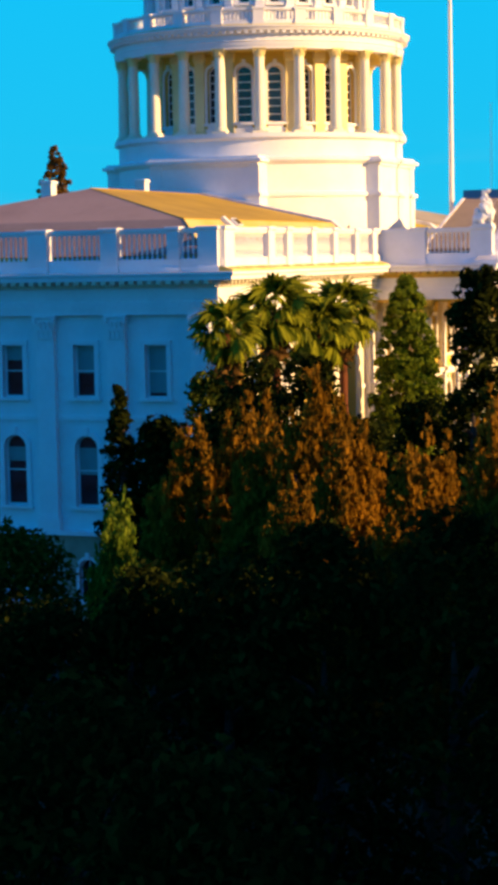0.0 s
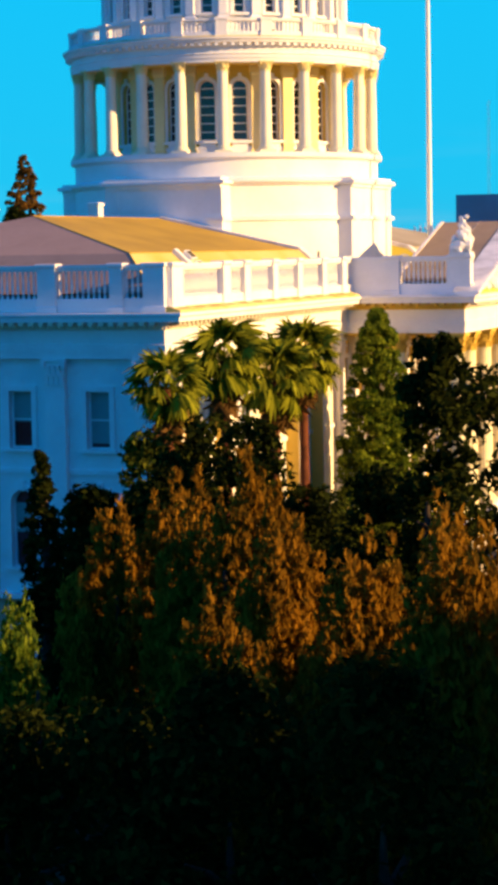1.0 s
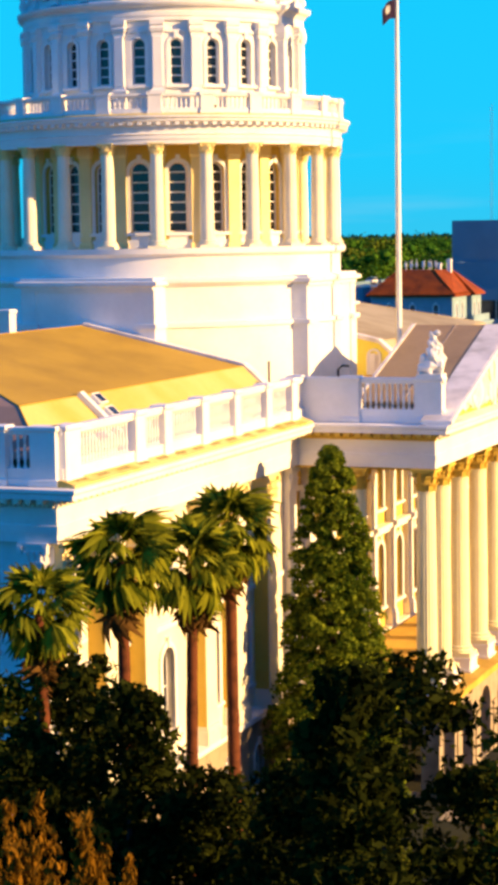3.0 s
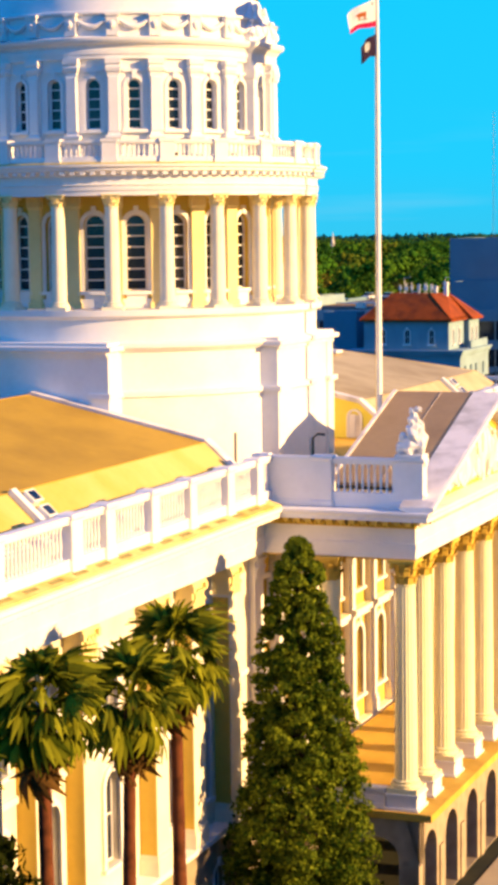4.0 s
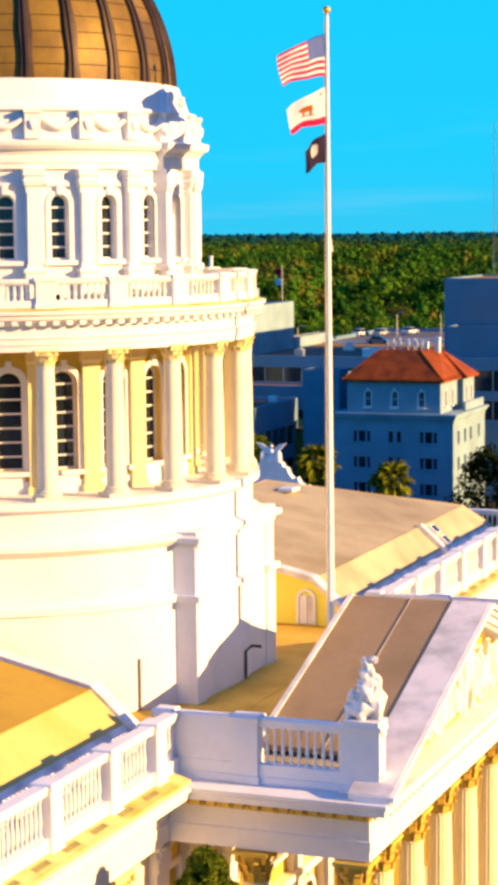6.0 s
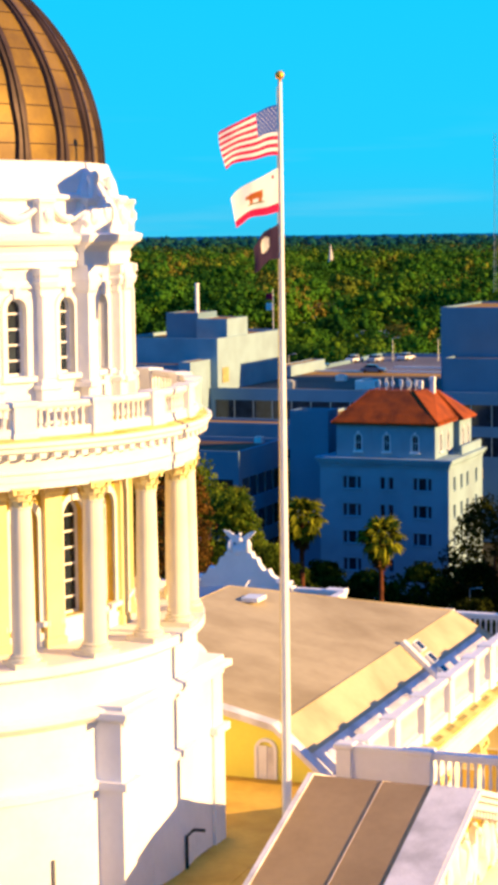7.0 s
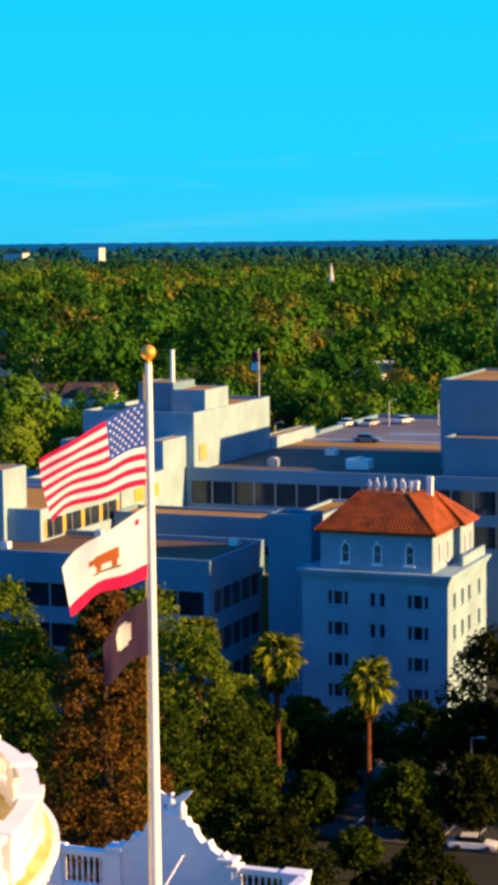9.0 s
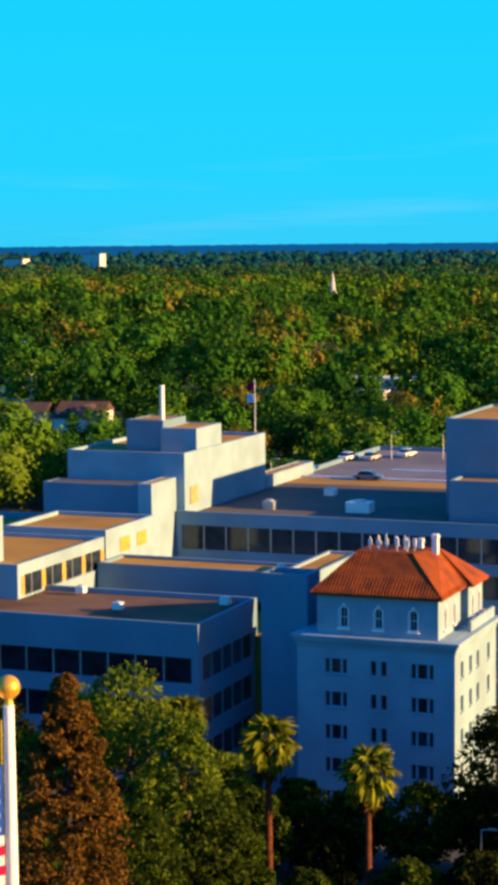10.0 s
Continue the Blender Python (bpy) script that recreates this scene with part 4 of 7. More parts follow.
# four flat-fronted blocks with corner piers
for k, reach, hb in ((0, 11.9, 4.95), (1, 12.7, 4.65), (2, 11.9, 4.95), (3, 12.7, 4.65)):
    m = Matrix.Translation((DX, DY, 0)) @ Matrix.Rotation(radians(90 * k), 4, "Z")
    bm = bmesh.new()
    box(bm, 8.0, reach - 0.12, -hb + 0.4, hb - 0.4, 22.4, 30.0)
    block = part("base_block", bm, STONE, drum, m=m)
    for s in (-1, 1):
        bm = bmesh.new()
        c = s * (hb - 0.55)
        stacked(bm, [(8.0, reach + o, c - w, c + w, z) for o, w, z in ((0, 0.55, 22.4), (0, 0.55, 27.6), (0.2, 0.7, 27.6), (0.2, 0.7, 27.9), (-0.06, 0.5, 27.9), (-0.06, 0.5, 30.1))])
        part("pier", bm, STONE, block, m=m)
    bm = bmesh.new()
    stacked(bm, [(8.0, reach + o, -hb - w, hb + w, z) for o, w, z in ((0.05, -0.1, 30.0), (0.05, -0.1, 30.22), (0.28, 0.25, 30.28), (0.28, 0.25, 30.52), (0.02, -0.05, 30.58), (0.02, -0.05, 30.75))])
    part("block_cornice", bm, STONE, block, m=m)
# drain pipes on the drum's foot
bm = bmesh.new()
tube(bm, [(-3.25, 15.2, 23.0), (-3.25, 15.2, 24.3), (-3.0, 15.35, 24.55), (-2.6, 15.55, 24.5)], [0.07] * 4, 8)
part("standpipe", bm, BRONZE, drum, "dark standpipe with an angled top")
bm = bmesh.new()
tube(bm, [(-5.4, 7.9, 23.0), (-5.4, 7.9, 25.3)], [0.07] * 2, 8)
box(bm, -5.75, -5.35, 7.85, 7.95, 24.75, 24.82)
lump(bm, (-5.8, 7.9, 25.3), (0.16, 0.12, 0.12), 1, 0.1)
tube(bm, [(-5.4, 7.9, 25.25), (-5.75, 7.9, 25.32)], [0.03, 0.03], 6)
part("standpipe", bm, LEAD, drum)

# colonnade
NCOL, PH = 23, -69.2
STEP = 360 / NCOL
CSH = column_meshes(0.44, 32.55, 39.1, 0.75, plinth=0.18, cap_stone=BOUNCE_CREAM)
WALL_R = 8.95
CW_KIT = window_kit(0.62, 33.55, 38.0, True, 0.35, 6, 0, 0.24, 0.1)
bw = 2 * WALL_R * math.tan(radians(STEP / 2))
bm = bmesh.new()
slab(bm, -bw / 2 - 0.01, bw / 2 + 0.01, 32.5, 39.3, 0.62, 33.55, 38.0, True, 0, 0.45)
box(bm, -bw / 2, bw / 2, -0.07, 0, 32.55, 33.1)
# bay walls behind the columns hold the golden tint of bounced light
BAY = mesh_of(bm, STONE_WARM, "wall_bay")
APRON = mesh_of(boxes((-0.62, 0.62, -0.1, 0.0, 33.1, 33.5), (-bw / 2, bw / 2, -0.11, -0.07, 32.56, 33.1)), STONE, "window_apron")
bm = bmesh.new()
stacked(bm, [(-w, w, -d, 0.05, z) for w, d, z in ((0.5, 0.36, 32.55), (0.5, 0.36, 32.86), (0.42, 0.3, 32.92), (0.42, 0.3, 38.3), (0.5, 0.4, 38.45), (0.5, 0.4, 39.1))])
# inner pilasters: cream deepened for the light bounced among the columns
CPIL = mesh_of(bm, BOUNCE_CREAM, "pilaster")
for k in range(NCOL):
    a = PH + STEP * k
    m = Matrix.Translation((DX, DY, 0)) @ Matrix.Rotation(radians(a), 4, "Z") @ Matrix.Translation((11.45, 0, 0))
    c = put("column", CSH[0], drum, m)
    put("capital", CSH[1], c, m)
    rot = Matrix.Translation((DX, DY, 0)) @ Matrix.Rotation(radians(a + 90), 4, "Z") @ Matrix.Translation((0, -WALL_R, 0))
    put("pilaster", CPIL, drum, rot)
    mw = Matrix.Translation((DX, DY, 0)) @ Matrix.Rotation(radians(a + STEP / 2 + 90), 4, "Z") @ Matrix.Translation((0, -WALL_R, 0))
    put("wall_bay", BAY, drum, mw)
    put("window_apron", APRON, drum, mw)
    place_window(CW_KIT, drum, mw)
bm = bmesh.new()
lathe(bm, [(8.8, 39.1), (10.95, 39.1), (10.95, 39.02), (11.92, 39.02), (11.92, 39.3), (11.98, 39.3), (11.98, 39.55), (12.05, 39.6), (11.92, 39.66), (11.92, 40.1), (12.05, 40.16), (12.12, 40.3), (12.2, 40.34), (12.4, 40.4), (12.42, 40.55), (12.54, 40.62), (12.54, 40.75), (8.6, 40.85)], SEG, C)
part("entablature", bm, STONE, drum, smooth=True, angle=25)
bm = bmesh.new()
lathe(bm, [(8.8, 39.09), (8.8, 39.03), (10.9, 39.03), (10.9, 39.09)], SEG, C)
part("soffit", bm, STONE_WARM, drum, "soffit over the colonnade coloured golden for bounced light")
bm = bmesh.new()
for k in range(132):
    a = 2 * math.pi * k / 132
    ca, sa = math.cos(a), math.sin(a)
    q = [(DX + ca * r - sa * s * 0.13, DY + sa * r + ca * s * 0.13) for r, s in ((11.95, -1), (11.95, 1), (12.36, 1), (12.36, -1))]
    lo, hi = [bm.verts.new((x, y, 40.16)) for x, y in q], [bm.verts.new((x, y, 40.36)) for x, y in q]
    bm.faces.new(lo)
    for i in range(4):
        bm.faces.new((lo[i], lo[(i + 1) % 4], hi[(i + 1) % 4], hi[i]))
tagged(part("dentil_course", bm, STONE, drum), kind="stuff")
# round balustrade
BR = 11.8
bm = bmesh.new()
lathe(bm, [(BR - 0.24, 40.8), (BR + 0.24, 40.8), (BR + 0.24, 41.02), (BR + 0.18, 41.02), (BR + 0.18, 41.2), (BR - 0.18, 41.2), (BR - 0.24, 40.8)], SEG, C)
ring = part("balustrade", bm, STONE, drum)
bm = bmesh.new()
lathe(bm, [(BR - 0.17, 41.88), (BR + 0.17, 41.88), (BR + 0.24, 41.98), (BR + 0.24, 42.12), (BR - 0.24, 42.12), (BR - 0.17, 41.88)], SEG, C)
part("rail", bm, STONE, ring)
POST = mesh_of(boxes((-0.3, 0.3, -0.42, 0.42, 40.8, 42.15), (-0.36, 0.36, -0.5, 0.5, 42.02, 42.18), (-0.34, 0.34, -0.48, 0.48, 40.8, 41.05)), STONE, "post")
RB = baluster_mesh(0.68)
for k in range(NCOL):
    a = PH + STEP * k
    put("post", POST, ring, Matrix.Translation((DX, DY, 0)) @ Matrix.Rotation(radians(a), 4, "Z") @ Matrix.Translation((BR, 0, 0)))
    for j in range(9):
        b = a + STEP * (j + 1.35) / 10.7
        put("baluster", RB, ring, Matrix.Translation((DX, DY, 0)) @ Matrix.Rotation(radians(b), 4, "Z") @ Matrix.Translation((BR, 0, 41.2)))
bm = bmesh.new()
lathe(bm, [(8.6, 40.87), (11.55, 40.87), (11.55, 40.92), (8.6, 40.98)], 92, C)
part("walkway", bm, LEDGE, drum, "ochre roof walk behind the round balustrade")
bm = bmesh.new()
lathe(bm, [(12.03, 40.78), (12.03, 40.9), (12.36, 40.8), (12.36, 40.74)], 92, C)
part("ledge", bm, LEDGE, drum, "ochre ledge outside the round balustrade")
# small dark lamps on the walkway
for a in (8, 20, -20, -50):
    p = Vector((DX + 10.9 * math.cos(radians(a)), DY + 10.9 * math.sin(radians(a)), 40.93))
    bm = boxes((-0.18, 0.18, -0.14, 0.14, 0.22, 0.5), (-0.04, 0.04, -0.04, 0.04, 0, 0.25))
    fl = solo("floodlight", bm, BRONZE, "small dark floodlight standing on the drum's roof walk", "lamp", "drum floodlights", m=Matrix.Translation(p))

# upper drum: windows between paired pilasters
NUP, PU = 24, -61.1
USTEP = 360 / NUP
UR = 9.08
UK = window_kit(0.42, 42.85, 45.75, True, 0.3, 4, 0, 0.2, 0.1)
bw = 2 * UR * math.tan(radians(USTEP / 2))
bm = bmesh.new()
slab(bm, -bw / 2 - 0.01, bw / 2 + 0.01, 40.9, 46.9, 0.42, 42.85, 45.75, True, 0, 0.45)
box(bm, -0.62, 0.62, -0.14, 0, 46.1, 46.25)
UBAY = mesh_of(bm, STONE, "wall_bay")
bm = bmesh.new()
stacked(bm, [(-w, w, -d, 0.05, z) for w, d, z in ((0.42, 0.42, 40.9), (0.42, 0.42, 42.3), (0.5, 0.5, 42.34), (0.5, 0.5, 42.48), (0.34, 0.36, 42.54), (0.34, 0.36, 42.7), (0.3, 0.4, 42.74), (0.28, 0.4, 45.8), (0.34, 0.36, 45.84), (0.34, 0.36, 46.05),
            (0.40, 0.44, 46.12), (0.46, 0.5, 46.34), (0.40, 0.44, 46.44), (0.40, 0.44, 46.5), (0.46, 0.52, 46.56), (0.46, 0.52, 46.85))])
UPIL = mesh_of(bm, STONE, "pilaster")
bm = bmesh.new()
tube(bm, [((i / 16 - 0.5) * 1.6, -0.12, 49.0 - 0.36 * math.sin(math.pi * i / 16)) for i in range(17)], [0.08 + 0.07 * math.sin(math.pi * i / 16) + 0.025 * (i % 2) for i in range(17)], 8)
GARLAND = mesh_of(bm, STONE, "garland", True, 60)
bm = bmesh.new()
box(bm, -0.34, 0.34, -0.42, 0.1, 48.15, 49.35)
box(bm, -0.4, 0.4, -0.5, 0.1, 49.25, 49.42)
lump(bm, (0, -0.42, 48.75), (0.2, 0.16, 0.3), 1, 0.3)
APIL = mesh_of(bm, STONE, "attic_pier")
for k in range(NUP):
    a = PU + USTEP * k
    mw = Matrix.Translation((DX, DY, 0)) @ Matrix.Rotation(radians(a + 90), 4, "Z") @ Matrix.Translation((0, -UR, 0))
    put("wall_bay", UBAY, drum, mw)
    place_window(UK, drum, mw)
    put("garland", GARLAND, drum, mw @ Matrix.Translation((0, -0.12, 0)))
    mp = Matrix.Translation((DX, DY, 0)) @ Matrix.Rotation(radians(a + USTEP / 2 + 90), 4, "Z") @ Matrix.Translation((0, -UR, 0))
    put("pilaster", UPIL, drum, mp)
    put("attic_pier", APIL, drum, mp)
bm = bmesh.new()
lathe(bm, [(8.6, 46.85), (9.3, 46.85), (9.3, 47.1), (9.36, 47.1), (9.36, 47.35), (9.3, 47.42), (9.4, 47.62), (9.6, 47.7), (9.72, 47.86), (9.74, 48.0), (9.2, 48.15), (9.12, 49.3), (9.3, 49.4), (9.28, 49.52), (8.9, 49.6), (8.8, 50.1), (8.6, 50.5), (8.5, 50.8), (8.2, 50.85)], 140, C)
part("attic", bm, STONE, drum, "white moulded attic with garlands", True, 25)
# narrow scrolled fronts that stand out over three windows of the attic
for k in range(3):
    m = Matrix.Translation((DX, DY, 0)) @ Matrix.Rotation(radians(90 * k - 1.1), 4, "Z")
    bm = bmesh.new()
    for r0, r1, w0, w1, z0, z1 in ((9.42, 9.5, 2.0, 1.95, 48.1, 48.5), (9.5, 9.4, 1.95, 1.7, 48.5, 49.0), (9.4, 9.25, 1.7, 1.5, 49.0, 49.4), (9.25, 8.95, 1.5, 1.0, 49.4, 49.95), (8.95, 8.6, 1.0, 0.45, 49.95, 50.55)):
        rings = [[bm.verts.new((x, y, z)) for x, y in ((7.8, -w), (r - 0.12, -w), (r, -w + 0.25), (r + 0.05, 0), (r, w - 0.25), (r - 0.12, w), (7.8, w))] for r, w, z in ((r0, w0, z0), (r1, w1, z1))]
        for i in range(7):
            bm.faces.new((rings[0][i], rings[0][(i + 1) % 7], rings[1][(i + 1) % 7], rings[1][i]))
        bm.faces.new(rings[0][::-1])
        bm.faces.new(rings[1])
    pediment = part("pediment", bm, STONE, drum, "white scrolled front over the attic", m=m)
    for u, z, r in ((-1.25, 48.75, 0.34), (1.25, 48.75, 0.34), (0.0, 48.85, 0.42), (-0.75, 49.55, 0.26), (0.75, 49.55, 0.26), (0.0, 50.2, 0.3)):
        bm = bmesh.new()
        lump(bm, (9.5 - 0.42 * max(z - 48.75, 0), u, z), (0.2, r, r), 2, 0.2, k)
        part("medallion", bm, STONE, pediment, smooth=True, m=m)
    for s in (-1, 1):
        bm = bmesh.new()
        tube(bm, [(9.42 - 0.3 * t, s * (1.95 - 1.3 * t - 0.25 * math.sin(3.1 * t)), 48.45 + 1.75 * t) for t in (0, 0.15, 0.3, 0.45, 0.6, 0.75, 0.9, 1.0)], [0.2, 0.17, 0.15, 0.15, 0.14, 0.14, 0.15, 0.18], 8)
        part("scroll", bm, STONE, pediment, smooth=True, m=m)
    bm = bmesh.new()
    stacked(bm, [(8.2, r, -w, w, z) for r, w, z in ((9.4, 1.95, 46.9), (9.4, 1.95, 47.4), (9.55, 2.05, 47.62), (9.78, 2.2, 47.78), (9.84, 2.25, 48.04), (9.6, 2.1, 48.12))])
    part("pediment_cornice", bm, STONE, pediment, m=m)
    for y in (-1.55, 1.55):
        bm = bmesh.new()
        stacked(bm, [(8.6, r, y - w, y + w, z) for r, w, z in ((9.62, 0.4, 42.3), (9.62, 0.4, 42.5), (9.5, 0.3, 42.56), (9.48, 0.28, 45.85), (9.56, 0.34, 45.95), (9.62, 0.4, 46.35), (9.5, 0.34, 46.9))])
        part("pilaster", bm, STONE, pediment, m=m)

# copper dome with dark ribs
def dome_r(z):
    t = max((z - 50.75) / 9.0, 0.0)
    return 8.16 * max(1 - t ** 2.0, 0.0) ** 0.55


bm = bmesh.new()
lathe(bm, [(dome_r(50.75 + 8.9 * k / 30), 50.75 + 8.9 * k / 30) for k in range(31)] + [(0.0, 59.7)], 140, C)
shell = part("dome", bm, COPPER, drum, "golden-brown aged copper dome", True, 60)
for k in range(NUP):
    a = radians(PU + USTEP * (k + 0.5))
    bm = bmesh.new()
    rows = []
    for j in range(25):
        z = 50.72 + 8.8 * j / 24
        r = dome_r(z)
        hw = (0.34 + 0.04 * math.cos(j)) * max(r / 8.4, 0.2)
        if j == 0:
            hw *= 1.05
        row = []
        for s, o in ((-1, -0.05), (-0.8, 0.16), (-0.25, 0.18), (-0.2, 0.26), (0.2, 0.26), (0.25, 0.18), (0.8, 0.16), (1, -0.05)):
            rr = r + o
            row.append(bm.verts.new((DX + math.cos(a) * rr - math.sin(a) * s * hw, DY + math.sin(a) * rr + math.cos(a) * s * hw, z)))
        rows.append(row)
    for p, q in zip(rows, rows[1:]):
        for i in range(7):
            bm.faces.new((p[i], p[i + 1], q[i + 1], q[i]))
    part("rib", bm, RIB, shell, "dark copper rib")
bm = bmesh.new()
for j in range(1, 12):
    z = 50.75 + j * 0.72
    r = dome_r(z)
    lathe(bm, [(r + 0.0, z - 0.02), (r + 0.025, z), (r + 0.0, z + 0.025)], 140, C, caps=False)
part("seam", bm, RIB, shell, "horizontal copper sheet seams")


# ---- flagpole and flags ----
FX, FY = 1.1, 14.95
pole = thing("flagpole", "tall white tapered flagpole with a gilded ball", "flagpole", (FX, FY, 22.9))
bm = bmesh.new()
lathe(bm, [(0.19 - 0.115 * (k / 12) ** 1.2, 22.9 + 30.7 * k / 12) for k in range(13)], 16, (FX, FY))
part("pole", bm, POLE, pole, smooth=True)
bm = bmesh.new()
lathe(bm, [(0.0, 53.6), (0.07, 53.62), (0.05, 53.68)] + [(0.17 * math.sin(math.pi * k / 12), 53.85 - 0.17 * math.cos(math.pi * k / 12)) for k in range(1, 12)] + [(0.0, 54.02)], 18, (FX, FY))
part("ball", bm, GOLD, pole, "gilded ball finial", True)
bm = bmesh.new()
for o in (0.0, 0.09):
    tube(bm, [(FX - 0.16 + o * 0.4, FY - 0.2 - o, 24.0), (FX - 0.09 + o * 0.2, FY - 0.06 - o * 0.4, 53.4)], [0.012, 0.012], 5)
part("halyard", bm, mat("yellow_rope", (0.45, 0.36, 0.08), 0.8), pole, "thin yellow halyard")
bm = bmesh.new()
lathe(bm, [(0.42, 22.9), (0.42, 23.2), (0.25, 23.3), (0.22, 23.9)], 18, (FX, FY))
part("collar", bm, POLE, pole, smooth=True)


def cloth(name, colour):
    m = mat(name, colour, 0.85, vary=0.05, scale=2, fine=40, bump=0.08, bump_scale=60)
    n, l = m.node_tree.nodes, m.node_tree.links
    tr, mx = n.new("ShaderNodeBsdfTranslucent"), n.new("ShaderNodeMixShader")
    tr.inputs[0].default_value = (*colour, 1)
    mx.inputs[0].default_value = 0.5
    l.new(n["Principled BSDF"].outputs[0], mx.inputs[1])
    l.new(tr.outputs[0], mx.inputs[2])
    l.new(mx.outputs[0], n["Material Output"].inputs[0])
    return m


RED, WHITE, BLUE, BROWN, BLACK = cloth("red_cloth", (0.62, 0.012, 0.08)), cloth("white_cloth", (0.8, 0.8, 0.8)), cloth("blue_cloth", (0.025, 0.09, 0.42)), cloth("brown_cloth", (0.45, 0.14, 0.04)), cloth("black_cloth", (0.035, 0.02, 0.05))


FLY, ACROSS = Vector((-0.45, -0.893, 0)), Vector((-0.893, 0.45, 0))   # the way the wind blows, and across it


def flag_point(u, v, top, hoist, length, droop, pinch, seed):
    """A point of a flag in a light wind: u along the fly, v down the hoist."""
    wave = 0.16 * u * math.sin(6.5 * u + 2.2 * v + seed) + 0.07 * u * math.sin(13 * u - 3 * v + 2 * seed)
    z = top - hoist * v * (1 - pinch * u) - droop * u * (0.55 + 0.45 * u) + 0.03 * math.sin(9 * u + seed)
    p = Vector((FX, FY, 0)) + FLY * (0.12 + length * u * (1 - 0.05 * v)) + ACROSS * wave
    return Vector((p.x, p.y, z))


def flag(name, label, parts, top, hoist, length, droop, pinch, seed):
    """parts: (name, material, (u0, u1, v0, v1), thickness side)."""
    f = thing(name, label, "flag", (FX, FY, top), "flags on the pole")
    for pn, material, patches, lift in parts:
        bm = bmesh.new()
        for u0, u1, v0, v1 in patches:
            nu, nv = max(2, round((u1 - u0) * 36)), max(1, round((v1 - v0) * 26))
            for sgn in ((-1, 1) if lift else (0,)):
                g = []
                for i in range(nu + 1):
                    row = []
                    for j in range(nv + 1):
                        q = flag_point(u0 + (u1 - u0) * i / nu, v0 + (v1 - v0) * j / nv, top, hoist, length, droop, pinch, seed)
                        row.append(bm.verts.new(q + ACROSS * lift * sgn))
                    g.append(row)
                for i in range(nu):
                    for j in range(nv):
                        bm.faces.new((g[i][j], g[i + 1][j], g[i + 1][j + 1], g[i][j + 1]))
        bmesh.ops.remove_doubles(bm, verts=bm.verts, dist=1e-4)
        part(pn, bm, material, f, smooth=True, angle=80)
    return f


s13 = 1 / 13
stripes_r = [((0.4 if k < 7 else 0.0), 1.0, k * s13, (k + 1) * s13) for k in range(0, 13, 2)]
stripes_w = [((0.4 if k < 7 else 0.0), 1.0, k * s13, (k + 1) * s13) for k in range(1, 13, 2)]
stars = []
for r in range(9):
    for c in range(6 if r % 2 == 0 else 5):
        u, v = 0.4 * (c * 2 + 1 + r % 2) / 12, 7 * s13 * (r + 1) / 10
        stars.append((u - 0.009, u + 0.009, v - 0.016, v + 0.016))
flag("striped_flag", "red and white striped flag with a starred blue canton, flying", [("red_stripes", RED, stripes_r, 0), ("white_stripes", WHITE, stripes_w, 0), ("canton", BLUE, [(0, 0.4, 0, 7 * s13)], 0), ("stars", WHITE, stars, 0.006)], 52.75, 1.86, 2.75, 1.05, 0.28, 0.6)
flag("white_flag", "white flag with a red bottom stripe and a brown emblem", [("field", WHITE, [(0, 1, 0, 0.8)], 0), ("red_stripe", RED, [(0, 1, 0.8, 1)], 0),
     ("emblem", BROWN, [(0.36, 0.64, 0.33, 0.52), (0.38, 0.44, 0.52, 0.62), (0.56, 0.62, 0.52, 0.62), (0.60, 0.70, 0.36, 0.46)], 0.006), ("grass", cloth("green_cloth", (0.1, 0.16, 0.04)), [(0.34, 0.66, 0.625, 0.66)], 0.006), ("star", RED, [(0.1, 0.15, 0.1, 0.18)], 0.006)], 50.4, 1.62, 2.3, 1.05, 0.33, 2.0)
flag("dark_flag", "dark flag with a plain white round emblem, hanging limp", [("field", BLACK, [(0, 1, 0, 1)], 0), ("emblem", WHITE, [(0.36, 0.64, 0.26, 0.6), (0.42, 0.58, 0.2, 0.66)], 0.006)], 48.4, 1.3, 1.35, 0.95, 0.3, 4.0)

# ---- trees ----
LEAF_GOLD = leaf_mat("autumn_leaves", (0.12, 0.062, 0.006), (0.36, 0.17, 0.014), 0.5)
LEAF_OLIVE = leaf_mat("olive_leaves", (0.03, 0.045, 0.006), (0.14, 0.15, 0.018), 0.4)
LEAF_MID = leaf_mat("deep_olive_leaves", (0.014, 0.030, 0.004), (0.08, 0.115, 0.012), 0.4)
# dark green, taken near black for the shade inside the crowns
LEAF_DARK = leaf_mat("dark_green_leaves_with_shade", (0.005, 0.009, 0.002), (0.034, 0.042, 0.007), 0.3)
LEAF_CONIFER = leaf_mat("conifer_needles", (0.026, 0.06, 0.007), (0.23, 0.28, 0.022), 0.4)
LEAF_BROWN = leaf_mat("rusty_needles", (0.065, 0.038, 0.010), (0.20, 0.10, 0.018), 0.35)
LEAF_GREEN = leaf_mat("fresh_green_leaves", (0.045, 0.095, 0.009), (0.20, 0.25, 0.022), 0.45)
LEAF_PALM = leaf_mat("palm_fronds", (0.045, 0.065, 0.006), (0.36, 0.37, 0.025), 0.45, False)
DEAD_PALM = leaf_mat("dead_palm_fronds", (0.06, 0.035, 0.012), (0.16, 0.085, 0.025), 0.25, False)


